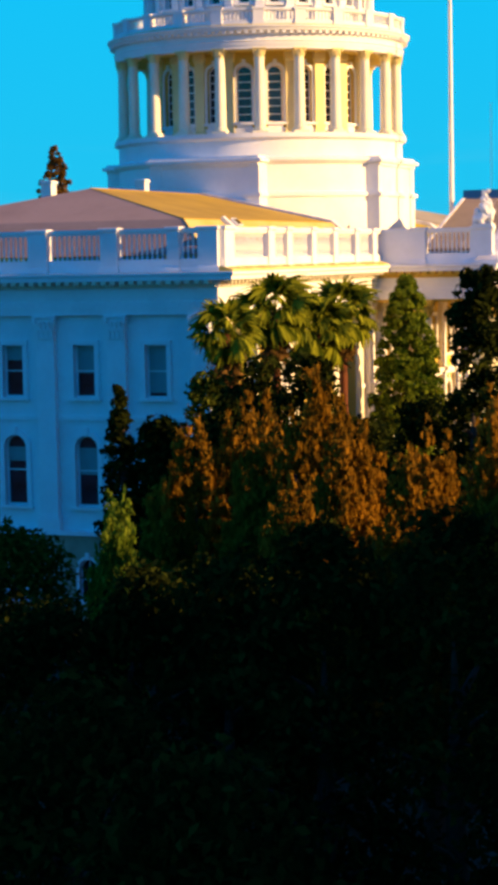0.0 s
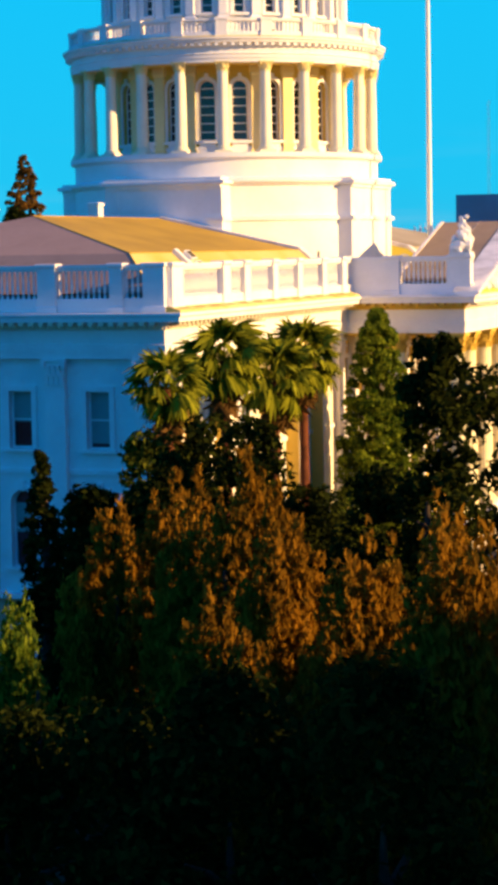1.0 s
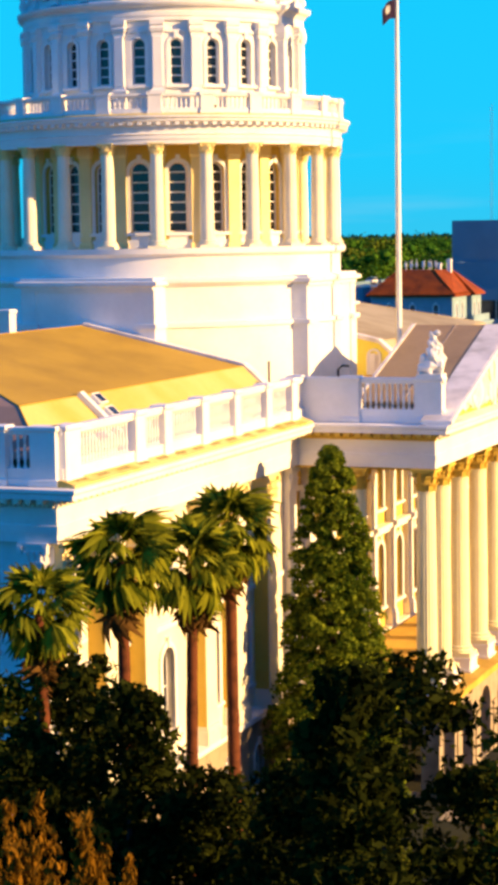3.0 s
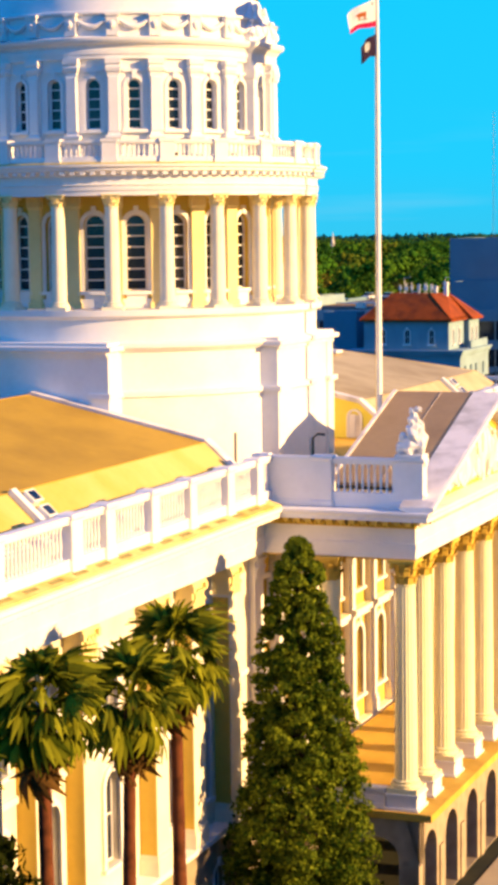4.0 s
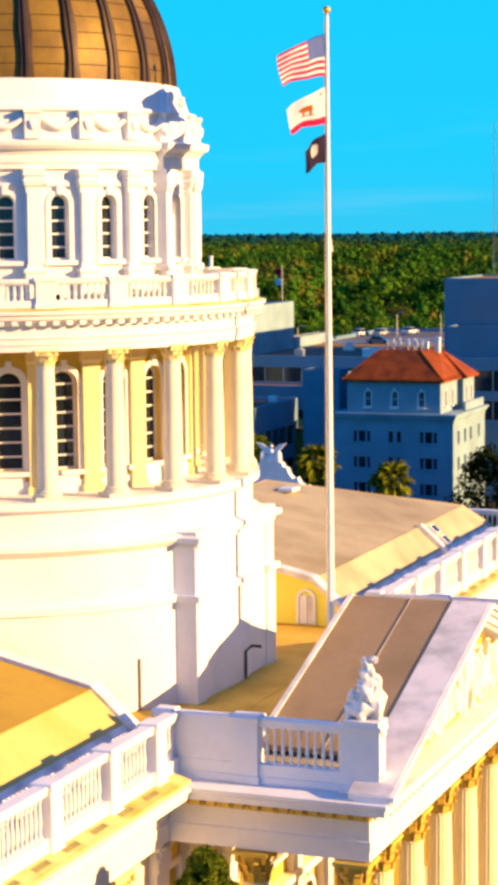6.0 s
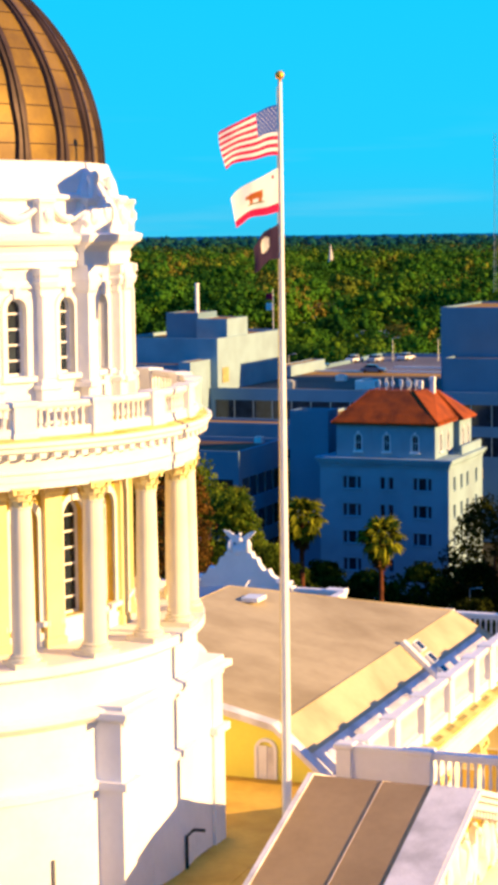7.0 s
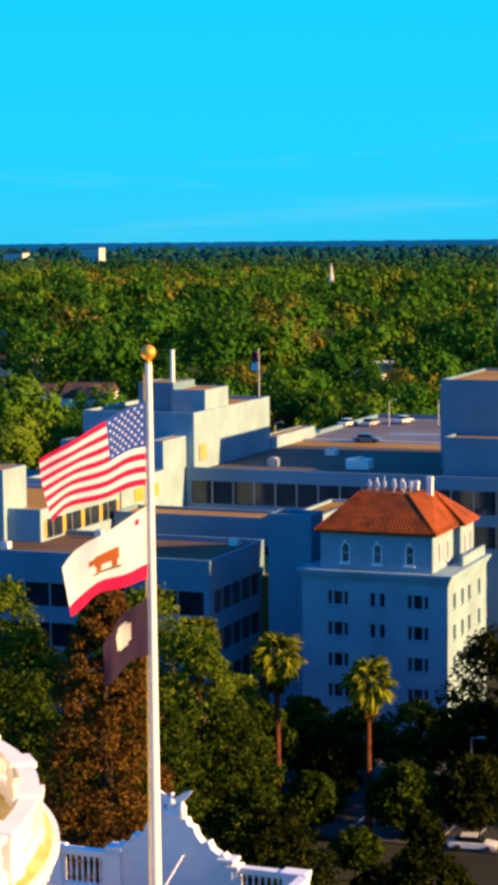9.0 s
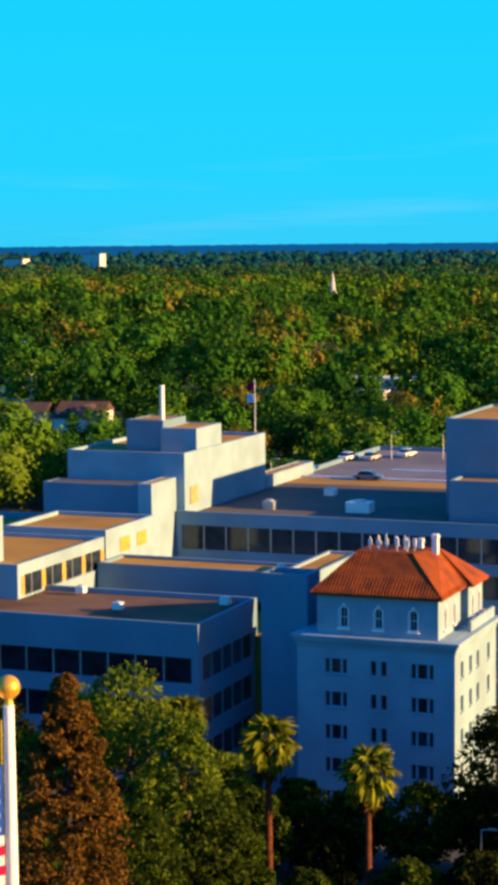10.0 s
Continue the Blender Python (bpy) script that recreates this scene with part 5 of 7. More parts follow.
def cards(centres, outward, size, rng, long=1.9, name="leaves", loose=0.75, upright=False):
    """Many small pointed leaves at the given places, as one mesh: a bent rhombus each."""
    n = len(centres)
    d = outward * 0.8 + rng.normal(size=(n, 3)) * loose
    d /= np.linalg.norm(d, axis=1)[:, None] + 1e-9
    r = rng.normal(size=(n, 3))
    u = np.cross(d, r)
    u /= np.linalg.norm(u, axis=1)[:, None] + 1e-9
    if upright:
        u = np.array([0.0, 0.0, 1.0]) + rng.normal(size=(n, 3)) * 0.38
        u /= np.linalg.norm(u, axis=1)[:, None]
        d = np.cross(u, r)
        d /= np.linalg.norm(d, axis=1)[:, None] + 1e-9
    w = np.cross(d, u)
    s = size * rng.uniform(0.6, 1.35, n)[:, None]
    a = centres - u * s * long * 0.5
    b = centres + w * s * 0.5 + d * s * 0.12
    c = centres + u * s * long * 0.5 - d * s * 0.15
    e = centres - w * s * 0.5 + d * s * 0.12
    verts = np.stack([a, b, c, e], 1).reshape(-1, 3)
    me = bpy.data.meshes.new(name)
    me.vertices.add(4 * n)
    me.vertices.foreach_set("co", verts.astype(np.float32).ravel())
    me.loops.add(4 * n)
    me.loops.foreach_set("vertex_index", np.arange(4 * n, dtype=np.int32))
    me.polygons.add(n)
    me.polygons.foreach_set("loop_start", np.arange(0, 4 * n, 4, dtype=np.int32))
    me.update(calc_edges=True)
    return me


def crown_points(rng, n, lobes, lobe_r, shape):
    """Leaf places on the shells of many lobes whose centres fill a crown. shape(rng, k): k lobe centres in the crown, and their size."""
    cen, rad = shape(rng, lobes)
    k = rng.integers(0, lobes, n)
    d = rng.normal(size=(n, 3))
    d /= np.linalg.norm(d, axis=1)[:, None]
    d[:, 2] = np.where(d[:, 2] < -0.35, -d[:, 2], d[:, 2])
    rr = rad[k][:, None] * lobe_r * rng.uniform(0.45, 1.08, n)[:, None] ** 0.7
    p = cen[k] + d * rr
    return p, d


def round_shape(r, z0, z1, lean=(0, 0)):
    def shape(rng, k):
        a, t = rng.uniform(0, 2 * math.pi, k), rng.uniform(0.05, 1, k)
        prof = np.sin(np.clip(t, 0, 1) * math.pi * 0.86 + 0.25) ** 0.8
        q = r * prof * np.sqrt(rng.uniform(0.1, 1, k)) * 0.85
        return np.stack([q * np.cos(a) + lean[0] * t, q * np.sin(a) + lean[1] * t, z0 + (z1 - z0) * t * 0.93], 1), rng.uniform(0.7, 1.3, k)
    return shape


def cone_shape(r, z0, z1, power=0.9):
    def shape(rng, k):
        a, t = rng.uniform(0, 2 * math.pi, k), rng.uniform(0, 1, k) ** 1.25
        q = r * (1 - t) ** power * rng.uniform(0.1, 1.0, k) ** 0.6 + 0.12
        return np.stack([q * np.cos(a), q * np.sin(a), z0 + (z1 - z0) * t], 1), 0.45 + 0.9 * (1 - t) ** 0.7
    return shape


def plume_shape(r, z0, z1, plumes, rng0):
    """Many thin upright sprays that fan out from the trunk, under an uneven rounded outline."""
    pa, pr = rng0.uniform(0, 2 * math.pi, plumes), r * np.sqrt(rng0.uniform(0.01, 1, plumes))
    ph = (1.0 - 0.38 * (pr / r) ** 1.6) * rng0.uniform(0.82, 1.0, plumes)

    def shape(rng, k):
        i = rng.integers(0, plumes, k)
        t = rng.uniform(0.05, 1, k) ** 0.75
        spread = 0.25 + 0.75 * t
        x, y = pr[i] * np.cos(pa[i]) * spread, pr[i] * np.sin(pa[i]) * spread
        j = rng.normal(size=(k, 2)) * 0.34 * (1.15 - t)[:, None]
        return np.stack([x + j[:, 0], y + j[:, 1], z0 + (z1 - z0) * t * ph[i]], 1), 1.1 - 0.75 * t
    return shape


def broad_tree(x, y, height, r, material, label, seed, leaves=5000, size=0.24, lobes=60, lobe_r=None, z0=None, kind="round", name="tree", group="park trees", power=0.9):
    """A tree with trunk, limbs and a leafy crown. kind: round, cone or plume."""
    rng = np.random.default_rng(seed)
    t = thing(name, label, "tree", (x, y, 0), group)
    m = Matrix.Translation((x, y, 0)) @ Matrix.Rotation(rng.uniform(0, 6.28), 4, "Z")
    zc = height * 0.28 if z0 is None else z0
    bm = bmesh.new()
    k = 0.022 * height + 0.06
    top = height * (0.95 if kind == "cone" else 0.72)
    bend = rng.normal(size=2) * 0.02 * height
    tube(bm, [(0, 0, -0.1), (bend[0] * 0.3, bend[1] * 0.3, height * 0.2), (bend[0], bend[1], height * 0.45), (bend[0] * 1.2, bend[1] * 1.2, top)], [k * 1.25, k, k * 0.7, k * 0.14], 8)
    for i in range(7 if kind != "cone" else 12):
        a = i * 2.4 + rng.uniform(0, 1)
        zb = zc + (top - zc) * (i + 0.4) / (8 if kind != "cone" else 13)
        reach = r * rng.uniform(0.6, 0.85) * (1 if kind != "cone" else (1 - zb / height))
        rise = (0.55 if kind != "cone" else 0.02) * reach + 0.1
        tube(bm, [(bend[0] * 0.8, bend[1] * 0.8, zb), (reach * 0.5 * math.cos(a), reach * 0.5 * math.sin(a), zb + rise * 0.6), (reach * math.cos(a), reach * math.sin(a), zb + rise)], [k * 0.42, k * 0.26, k * 0.06], 6)
    part("trunk", bm, BARK, t, m=m, smooth=True, angle=70)
    lr = lobe_r or r * 0.34
    if kind == "cone":
        shape = cone_shape(r * 0.86, zc, height * 0.985, power)
    elif kind == "plume":
        shape = plume_shape(r * 0.95, zc, height * 0.98, 110, rng)
    else:
        shape = round_shape(r, zc, height)
    p, d = crown_points(rng, leaves, lobes, lr, shape)
    me = cards(p, d, size, rng, 3.2 if kind == "plume" else 1.9, "crown", 0.75, kind == "plume")
    me.materials.append(material)
    put("crown", me, t, m)
    return t


def frond_mesh(rng_seed, length, fan, blades=16, droop=0.4):
    """One fan leaf: a stalk along +x and a pleated fan of pointed blades."""
    rr = random.Random(rng_seed)
    bm = bmesh.new()
    tube(bm, [(0, 0, 0), (length * 0.5, 0, 0.05), (length, 0, 0.0)], [0.035, 0.028, 0.02], 5)
    for i in range(blades):
        a = (i / (blades - 1) - 0.5) * 3.7
        ln = fan * (1 - 0.22 * abs(a) / 1.85) * rr.uniform(0.88, 1.05)
        ca, sa = math.cos(a), math.sin(a)
        w = fan * 0.15
        dz = -droop * fan * rr.uniform(0.7, 1.2)
        rows = []
        for t, ww in ((0.03, 0.2), (0.42, 0.95), (0.72, 0.85), (1.0, 0.12)):
            q = Vector((length + ca * ln * t, sa * ln * t, dz * t ** 2.4 - 0.3 * droop * abs(sa) * ln * t + 0.03 * (i % 2)))
            rows.append([bm.verts.new(q + Vector((-sa, ca, 0)) * w * ww * s + Vector((0, 0, -0.02 if s else 0.03))) for s in (-1, 0, 1)])
        for p, q in zip(rows, rows[1:]):
            for j in range(2):
                bm.faces.new((p[j], p[j + 1], q[j + 1], q[j]))
    return bm


FRONDS = [mesh_of(frond_mesh(s, 1.35, 1.0, 13, 0.3 + 0.28 * s), LEAF_PALM, "frond") for s in range(4)]
DEADS = [mesh_of(frond_mesh(9 + s, 0.9, 1.1, 9, 0.9), DEAD_PALM, "dead_frond") for s in range(2)]


def fan_palm(x, y, crown_z, seed, label, scale=1.12, fronds=30, dead=16, trunk_r=0.28, group="fan palms"):
    rr = random.Random(seed)
    t = thing("fan_palm", label, "palm tree", (x, y, 0), group)
    bm = bmesh.new()
    lean = (rr.uniform(-0.3, 0.3), rr.uniform(-0.3, 0.3))
    pts, rad = [], []
    for k in range(15):
        f = k / 14
        pts.append((x + lean[0] * f, y + lean[1] * f, -0.1 + (crown_z + 0.1) * f))
        rad.append(trunk_r * (1.25 - 0.45 * f) * (1 + 0.08 * (k % 2)))
    tube(bm, pts, rad, 10)
    part("trunk", bm, PALM_BARK, t, smooth=True, angle=60)
    top = Matrix.Translation((x + lean[0], y + lean[1], crown_z))
    for k in range(fronds):
        up = 86 - 128 * ((k + 0.5) / fronds) ** 0.85 + rr.uniform(-10, 10)
        m = top @ Matrix.Rotation(radians(k * 137.5 + rr.uniform(-10, 10)), 4, "Z") @ Matrix.Rotation(radians(-up), 4, "Y") @ Matrix.Rotation(radians(rr.uniform(-25, 25)), 4, "X") @ Matrix.Diagonal([scale * rr.uniform(0.85, 1.1)] * 3 + [1])
        put("frond", FRONDS[k % 4], t, m)
    for k in range(dead):
        m = top @ Matrix.Translation((0, 0, -0.15 - 1.3 * rr.random())) @ Matrix.Rotation(radians(k * 137.5 + rr.uniform(-20, 20)), 4, "Z") @ Matrix.Rotation(radians(rr.uniform(48, 80)), 4, "Y") @ Matrix.Diagonal([scale * rr.uniform(0.7, 1.0)] * 3 + [1])
        put("dead_frond", DEADS[k % 2], t, m)
    return t


# palms beside the west wall
fan_palm(4.9, -24.6, 19.3, 1, "fan palm with brown skirt before the white west wall")
fan_palm(4.5, -29.4, 18.4, 2, "fan palm with brown skirt before the white west wall")
fan_palm(4.8, -36.4, 19.8, 3, "fan palm with brown skirt before the white west wall")
fan_palm(4.6, -43.3, 18.9, 4, "fan palm with brown skirt before the white west wall", 0.95)
# dense conifer before the portico
broad_tree(3.2, -5.3, 21.6, 4.7, LEAF_CONIFER, "dense dark green conifer before the portico", 5, 80000, 0.15, 1300, 0.46, 0.5, "cone", "conifer", power=0.55)
# gold autumn trees in front
for k, (x, y, h, r) in enumerate(((12.6, -61.0, 18.3, 2.6), (17.4, -66.0, 19.5, 2.6), (20.0, -69.6, 18.2, 2.3), (20.1, -76.0, 15.8, 2.3), (24.2, -73.0, 18.1, 2.5), (28.4, -77.5, 20.4, 2.3), (10.9, -72.0, 14.6, 1.3), (10.3, -62.5, 16.9, 2.6), (14.6, -65.0, 17.2, 2.0))):
    broad_tree(x, y, h, r, LEAF_GOLD if k != 6 else LEAF_GREEN, "feathery tree in golden-brown autumn leaf" if k != 6 else "slim feathery tree in yellow-green leaf", 20 + k, 26000 if k != 6 else 12000, 0.125, 4600, 0.36, 3.0, "plume", "autumn_tree", "autumn trees")
# darker broad trees between
for k, (x, y, h, r) in enumerate(((24.0, -64.3, 22.9, 2.0), (2.6, -53.5, 16.9, 2.4), (14.0, -84.5, 11.4, 3.4), (17.8, -84.5, 13.0, 3.4), (12.5, -7.5, 4.0, 2.6), (10.5, -22.0, 4.5, 2.8), (3.0, -47.0, 13.5, 4.2), (8.0, -52.5, 15.4, 4.4), (13.0, -46.0, 13.5, 4.6), (21.0, -85.5, 13.9, 3.4), (28.0, -105.0, 12.0, 4.4), (22.0, -99.0, 12.0, 4.4), (33.0, -113.0, 11.0, 4.0), (40.0, -116.0, 11.0, 4.0), (15.0, -104.0, 10.5, 4.2),
                                   (20.0, -33.0, 7.5, 4.6), (18.0, -12.0, 5.5, 3.4), (-4.5, -52.0, 9.0, 4.4), (24.6, -86.5, 15.0, 3.4), (29.0, -87.0, 15.8, 3.8), (13.0, -92.0, 11.0, 4.6), (5.0, -80.0, 10.5, 4.6), (-3.0, -62.0, 9.0, 4.6), (-10.0, -58.0, 7.5, 4.0), (22.8, -54.5, 21.4, 3.6), (27.0, -53.0, 21.5, 3.6), (18.0, -51.5, 16.5, 3.4), (13.5, -49.5, 15.5, 3.4), (7.5, -45.5, 18.4, 3.0), (4.5, -46.0, 17.6, 2.8), (1.5, -46.5, 14.5, 2.8), (10.2, -47.0, 15.2, 2.8), (3.6, -40.0, 17.6, 2.6), (23.0, -40.0, 9.0, 4.0), (19.0, -42.0, 8.5, 4.0), (26.0, -46.5, 11.0, 4.0), (17.5, -34.0, 6.0, 3.5), (24.5, -32.0, 6.0, 3.8), (11.8, -51.0, 18.6, 2.9), (7.8, -51.5, 17.2, 2.6), (4.6, -52.5, 15.8, 2.4))):
    slim = k == 1
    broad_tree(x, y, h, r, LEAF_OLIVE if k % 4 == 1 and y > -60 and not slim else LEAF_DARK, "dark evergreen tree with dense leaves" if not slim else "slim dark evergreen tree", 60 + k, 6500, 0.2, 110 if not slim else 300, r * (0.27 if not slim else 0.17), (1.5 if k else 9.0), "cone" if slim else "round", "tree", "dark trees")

# unseen row of tall evergreens added west of the park to shade near trees
for k in range(20):
    broad_tree(82.0 + 4 * math.sin(k * 2.1), -148.0 + k * 5.4, (34.5 if k < 12 else 31.4 if k == 13 else 26.8) + 1.2 * math.sin(k * 1.3), 6.2, LEAF_DARK, "tall dense evergreen added out of view for shade", 120 + k, 3600, 1.8, 90, 2.6, 0.5, "round", "tree", "street evergreens")


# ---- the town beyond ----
# the blue of skylit shade is mixed into both wall colours
CONC = mat("blue_tinted_concrete", (0.15, 0.245, 0.325), 0.8, vary=0.08, scale=0.15, fine=3, bump=0.15, bump_scale=6, dark=(0.13, 0.21, 0.28))
BLUED_STUCCO = mat("blue_tinted_stucco", (0.245, 0.36, 0.43), 0.85, vary=0.07, scale=0.2, fine=4, bump=0.2, bump_scale=9, dark=(0.205, 0.29, 0.345))
GRAVEL = mat("tan_gravel_roof", (0.37, 0.20, 0.036), 0.95, vary=0.15, scale=0.12, fine=6, bump=0.4, bump_scale=20, dark=(0.27, 0.145, 0.028))
TAR = mat("brown_tar_roof", (0.15, 0.085, 0.045), 0.9, vary=0.2, scale=0.12, fine=6, bump=0.4, bump_scale=20)
ASPHALT = mat("asphalt", (0.05, 0.05, 0.052), 0.9, vary=0.15, scale=0.2, fine=8, bump=0.3, bump_scale=30)
DECK = mat("grey_parking_deck", (0.10, 0.085, 0.075), 0.9, vary=0.12, scale=0.1, fine=3, bump=0.2)
TILE = mat("red_clay_tiles", (0.25, 0.052, 0.007), 0.85, vary=0.18, scale=0.6, fine=6, bump=0.2, per_object=0.14, dark=(0.13, 0.03, 0.008))
METAL = mat("galvanised_metal", (0.5, 0.5, 0.5), 0.4, metal=0.6, vary=0.1)
WHITEPAINT = mat("white_masonry_paint", (0.75, 0.75, 0.74), 0.7, vary=0.06)
OCHRE = mat("ochre_steel", (0.50, 0.32, 0.06), 0.6)
LINE = mat("white_road_paint", (0.7, 0.7, 0.68), 0.8)

# street, pavement and kerb south of the capitol park
bm = boxes((-400, 300, 152, 168, 0.0, 0.02))
solo("road", bm, ASPHALT, "dark asphalt street shaded by trees", "road", kind="structure")
bm = boxes((-400, 300, 168, 177, 0.0, 0.16), (-400, 300, 148.5, 152, 0.0, 0.16))
solo("pavement", bm, mat("worn_dark_concrete", (0.08, 0.085, 0.085), 0.9), "pale concrete pavement with raised kerb", "pavement", kind="structure")
for k in range(8):
    x = -44 + k * 3.0
    bm = boxes((x, x + 0.12, 152.4, 157.0, 0.022, 0.028))
    solo("parking_line", bm, LINE, "white painted parking line on the street", "road marking", "parking lines", kind="structure", m=Matrix.Identity(4))

# the tall stucco house with the red hipped roof
RX0, RX1, RY0, RY1 = -57.0, -40.2, 182.3, 197.8
red = thing("tiled_roof_building", "six-storey cream stucco building with red clay tile roof", "building", (-48.6, 194, 0))
RW = [17.05 - 3.46 * k for k in range(5)]


def punched_wall(u0, u1, z0, z1, holes, depth=0.35):
    """A wall piece, front face y = 0, with rectangular openings (u0, u1, z0, z1)."""
    us = sorted({u0, u1, *[h[0] for h in holes], *[h[1] for h in holes]})
    zs = sorted({z0, z1, *[h[2] for h in holes], *[h[3] for h in holes]})
    bm = bmesh.new()
    nu, nz = len(us) - 1, len(zs) - 1
    corner = [[[bm.verts.new((u, y, z)) for y in (0, depth)] for z in zs] for u in us]

    def solid(i, j):
        if not (0 <= i < nu and 0 <= j < nz):
            return False
        u, z = (us[i] + us[i + 1]) / 2, (zs[j] + zs[j + 1]) / 2
        return not any(h[0] < u < h[1] and h[2] < z < h[3] for h in holes)

    for i in range(nu):
        for j in range(nz):
            if not solid(i, j):
                continue
            ring = (corner[i][j], corner[i + 1][j], corner[i + 1][j + 1], corner[i][j + 1])
            bm.faces.new([c[0] for c in ring])
            bm.faces.new([c[1] for c in ring[::-1]])
            for k, (di, dj) in enumerate(((0, -1), (1, 0), (0, 1), (-1, 0))):
                if not solid(i + di, j + dj):
                    a, b = ring[k], ring[(k + 1) % 4]
                    bm.faces.new((a[0], a[1], b[1], b[0]))
    for v in [v for v in bm.verts if not v.link_faces]:
        bm.verts.remove(v)
    return bm


def pane_at(parent, face, at, u0, u1, z0, z1, back=0.22, bars=1, name="window"):
    """A glazed window in a punched opening: pane under a frame."""
    m = facade_pose(face, at, (u0 + u1) / 2)
    hw = (u1 - u0) / 2
    cuts = [-hw - 0.05] + [s * hw for s in ((-0.5, 0.5) if bars == 2 else (0,) if bars else ())] + [hw + 0.05]
    bm = punched_wall(-hw, hw, z0, z1, [(a + 0.13, b - 0.13, z0 + 0.1, z1 - 0.08) for a, b in zip(cuts, cuts[1:])], 0.09)
    bmesh.ops.translate(bm, verts=bm.verts, vec=(0, back - 0.06, 0))
    w = part(name, bm, BLUED_STUCCO, parent, m=m)
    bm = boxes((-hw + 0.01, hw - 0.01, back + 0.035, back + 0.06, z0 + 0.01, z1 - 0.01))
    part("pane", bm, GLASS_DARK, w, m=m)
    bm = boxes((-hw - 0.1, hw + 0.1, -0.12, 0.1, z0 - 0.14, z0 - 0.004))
    part("sill", bm, BLUED_STUCCO, w, m=m)


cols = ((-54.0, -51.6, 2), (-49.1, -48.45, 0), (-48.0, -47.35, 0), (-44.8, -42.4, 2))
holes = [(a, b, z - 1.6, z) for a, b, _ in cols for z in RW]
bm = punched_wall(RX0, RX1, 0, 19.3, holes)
part("wall", bm, BLUED_STUCCO, red, m=Matrix.Translation((0, RY0, 0)))
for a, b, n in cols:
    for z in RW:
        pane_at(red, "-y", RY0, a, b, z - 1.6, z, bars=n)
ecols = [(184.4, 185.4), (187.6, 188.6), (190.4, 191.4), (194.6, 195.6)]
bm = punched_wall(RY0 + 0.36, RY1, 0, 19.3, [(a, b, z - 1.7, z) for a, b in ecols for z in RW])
part("wall", bm, BLUED_STUCCO, red, m=Matrix.Translation((RX1, 0, 0)) @ Matrix.Rotation(radians(90), 4, "Z"))
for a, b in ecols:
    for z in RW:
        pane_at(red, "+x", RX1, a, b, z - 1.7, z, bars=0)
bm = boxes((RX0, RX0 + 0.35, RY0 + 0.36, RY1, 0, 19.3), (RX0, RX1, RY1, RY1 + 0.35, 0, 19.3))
part("wall", bm, BLUED_STUCCO, red)
bm = bmesh.new()
for o, za, zb in ((0.15, 18.3, 18.6), (0.35, 18.75, 19.1), (0.55, 19.1, 19.4)):
    box(bm, RX0 - o, RX1 + o, RY0 - o, RY1 + o, za, zb)
for k in range(34):
    x = RX0 + 0.3 + k * 0.5
    box(bm, x, x + 0.22, RY0 - 0.36, RY0, 18.6, 18.76)
part("cornice", bm, BLUED_STUCCO, red, "moulded stucco cornice")
# top storey: a corner tower and a second bay behind it, with arched windows
TX0, TX1, TY0, TY1 = -55.0, -42.1, 182.9, 191.0
BX1, BY0, BY1 = -41.5, 191.9, 197.4
TK = window_kit(0.42, 20.2, 22.35, True, 0.2, 1, 1, 0.12, 0.05)
edges = [TX0, -50.2, -46.5, TX1]
for (a, b), w in zip(zip(edges, edges[1:]), (-52.1, -48.4, -44.7)):
    bm = bmesh.new()
    slab(bm, a - (a + b) / 2, b - (a + b) / 2, 19.4, 23.6, 0.42, 20.2, 22.35, True, 0, 0.35, w - (a + b) / 2)
    part("top_wall", bm, BLUED_STUCCO, red, m=Matrix.Translation(((a + b) / 2, TY0, 0)))
    place_window(TK, red, Matrix.Translation((w, TY0, 0)))
for x, edges, wins in ((TX1, [TY0 + 0.36, 187.0, TY1], (185.3, 188.6)), (BX1, [BY0, 194.6, BY1], (193.4, 195.9))):
    for (a, b), w in zip(zip(edges, edges[1:]), wins):
        bm = bmesh.new()
        slab(bm, a - (a + b) / 2, b - (a + b) / 2, 19.4, 23.6, 0.42, 20.2, 22.35, True, 0, 0.35, w - (a + b) / 2)
        m = Matrix.Translation((x, (a + b) / 2, 0)) @ Matrix.Rotation(radians(90), 4, "Z")
        part("top_wall", bm, BLUED_STUCCO, red, m=m)
        place_window(TK, red, Matrix.Translation((x, w, 0)) @ Matrix.Rotation(radians(90), 4, "Z"))
for d in ((TX0, TX0 + 0.35, TY0 + 0.36, BY1, 19.4, 23.6), (TX0 + 0.4, BX1 - 0.4, BY1 - 0.3, BY1, 19.4, 23.6), (TX1 - 2.0, TX1 - 0.4, TY1 - 0.3, TY1, 19.4, 23.6), (TX1 - 1.2, BX1 - 0.4, BY0, BY0 + 0.3, 19.4, 23.6), (TX1 - 1.6, TX1 - 1.25, TY1, BY0, 19.4, 23.6)):
    part("top_wall", boxes(d), BLUED_STUCCO, red)
# hipped roofs of ridged tiles
ZE, ZT = 23.75, 27.45


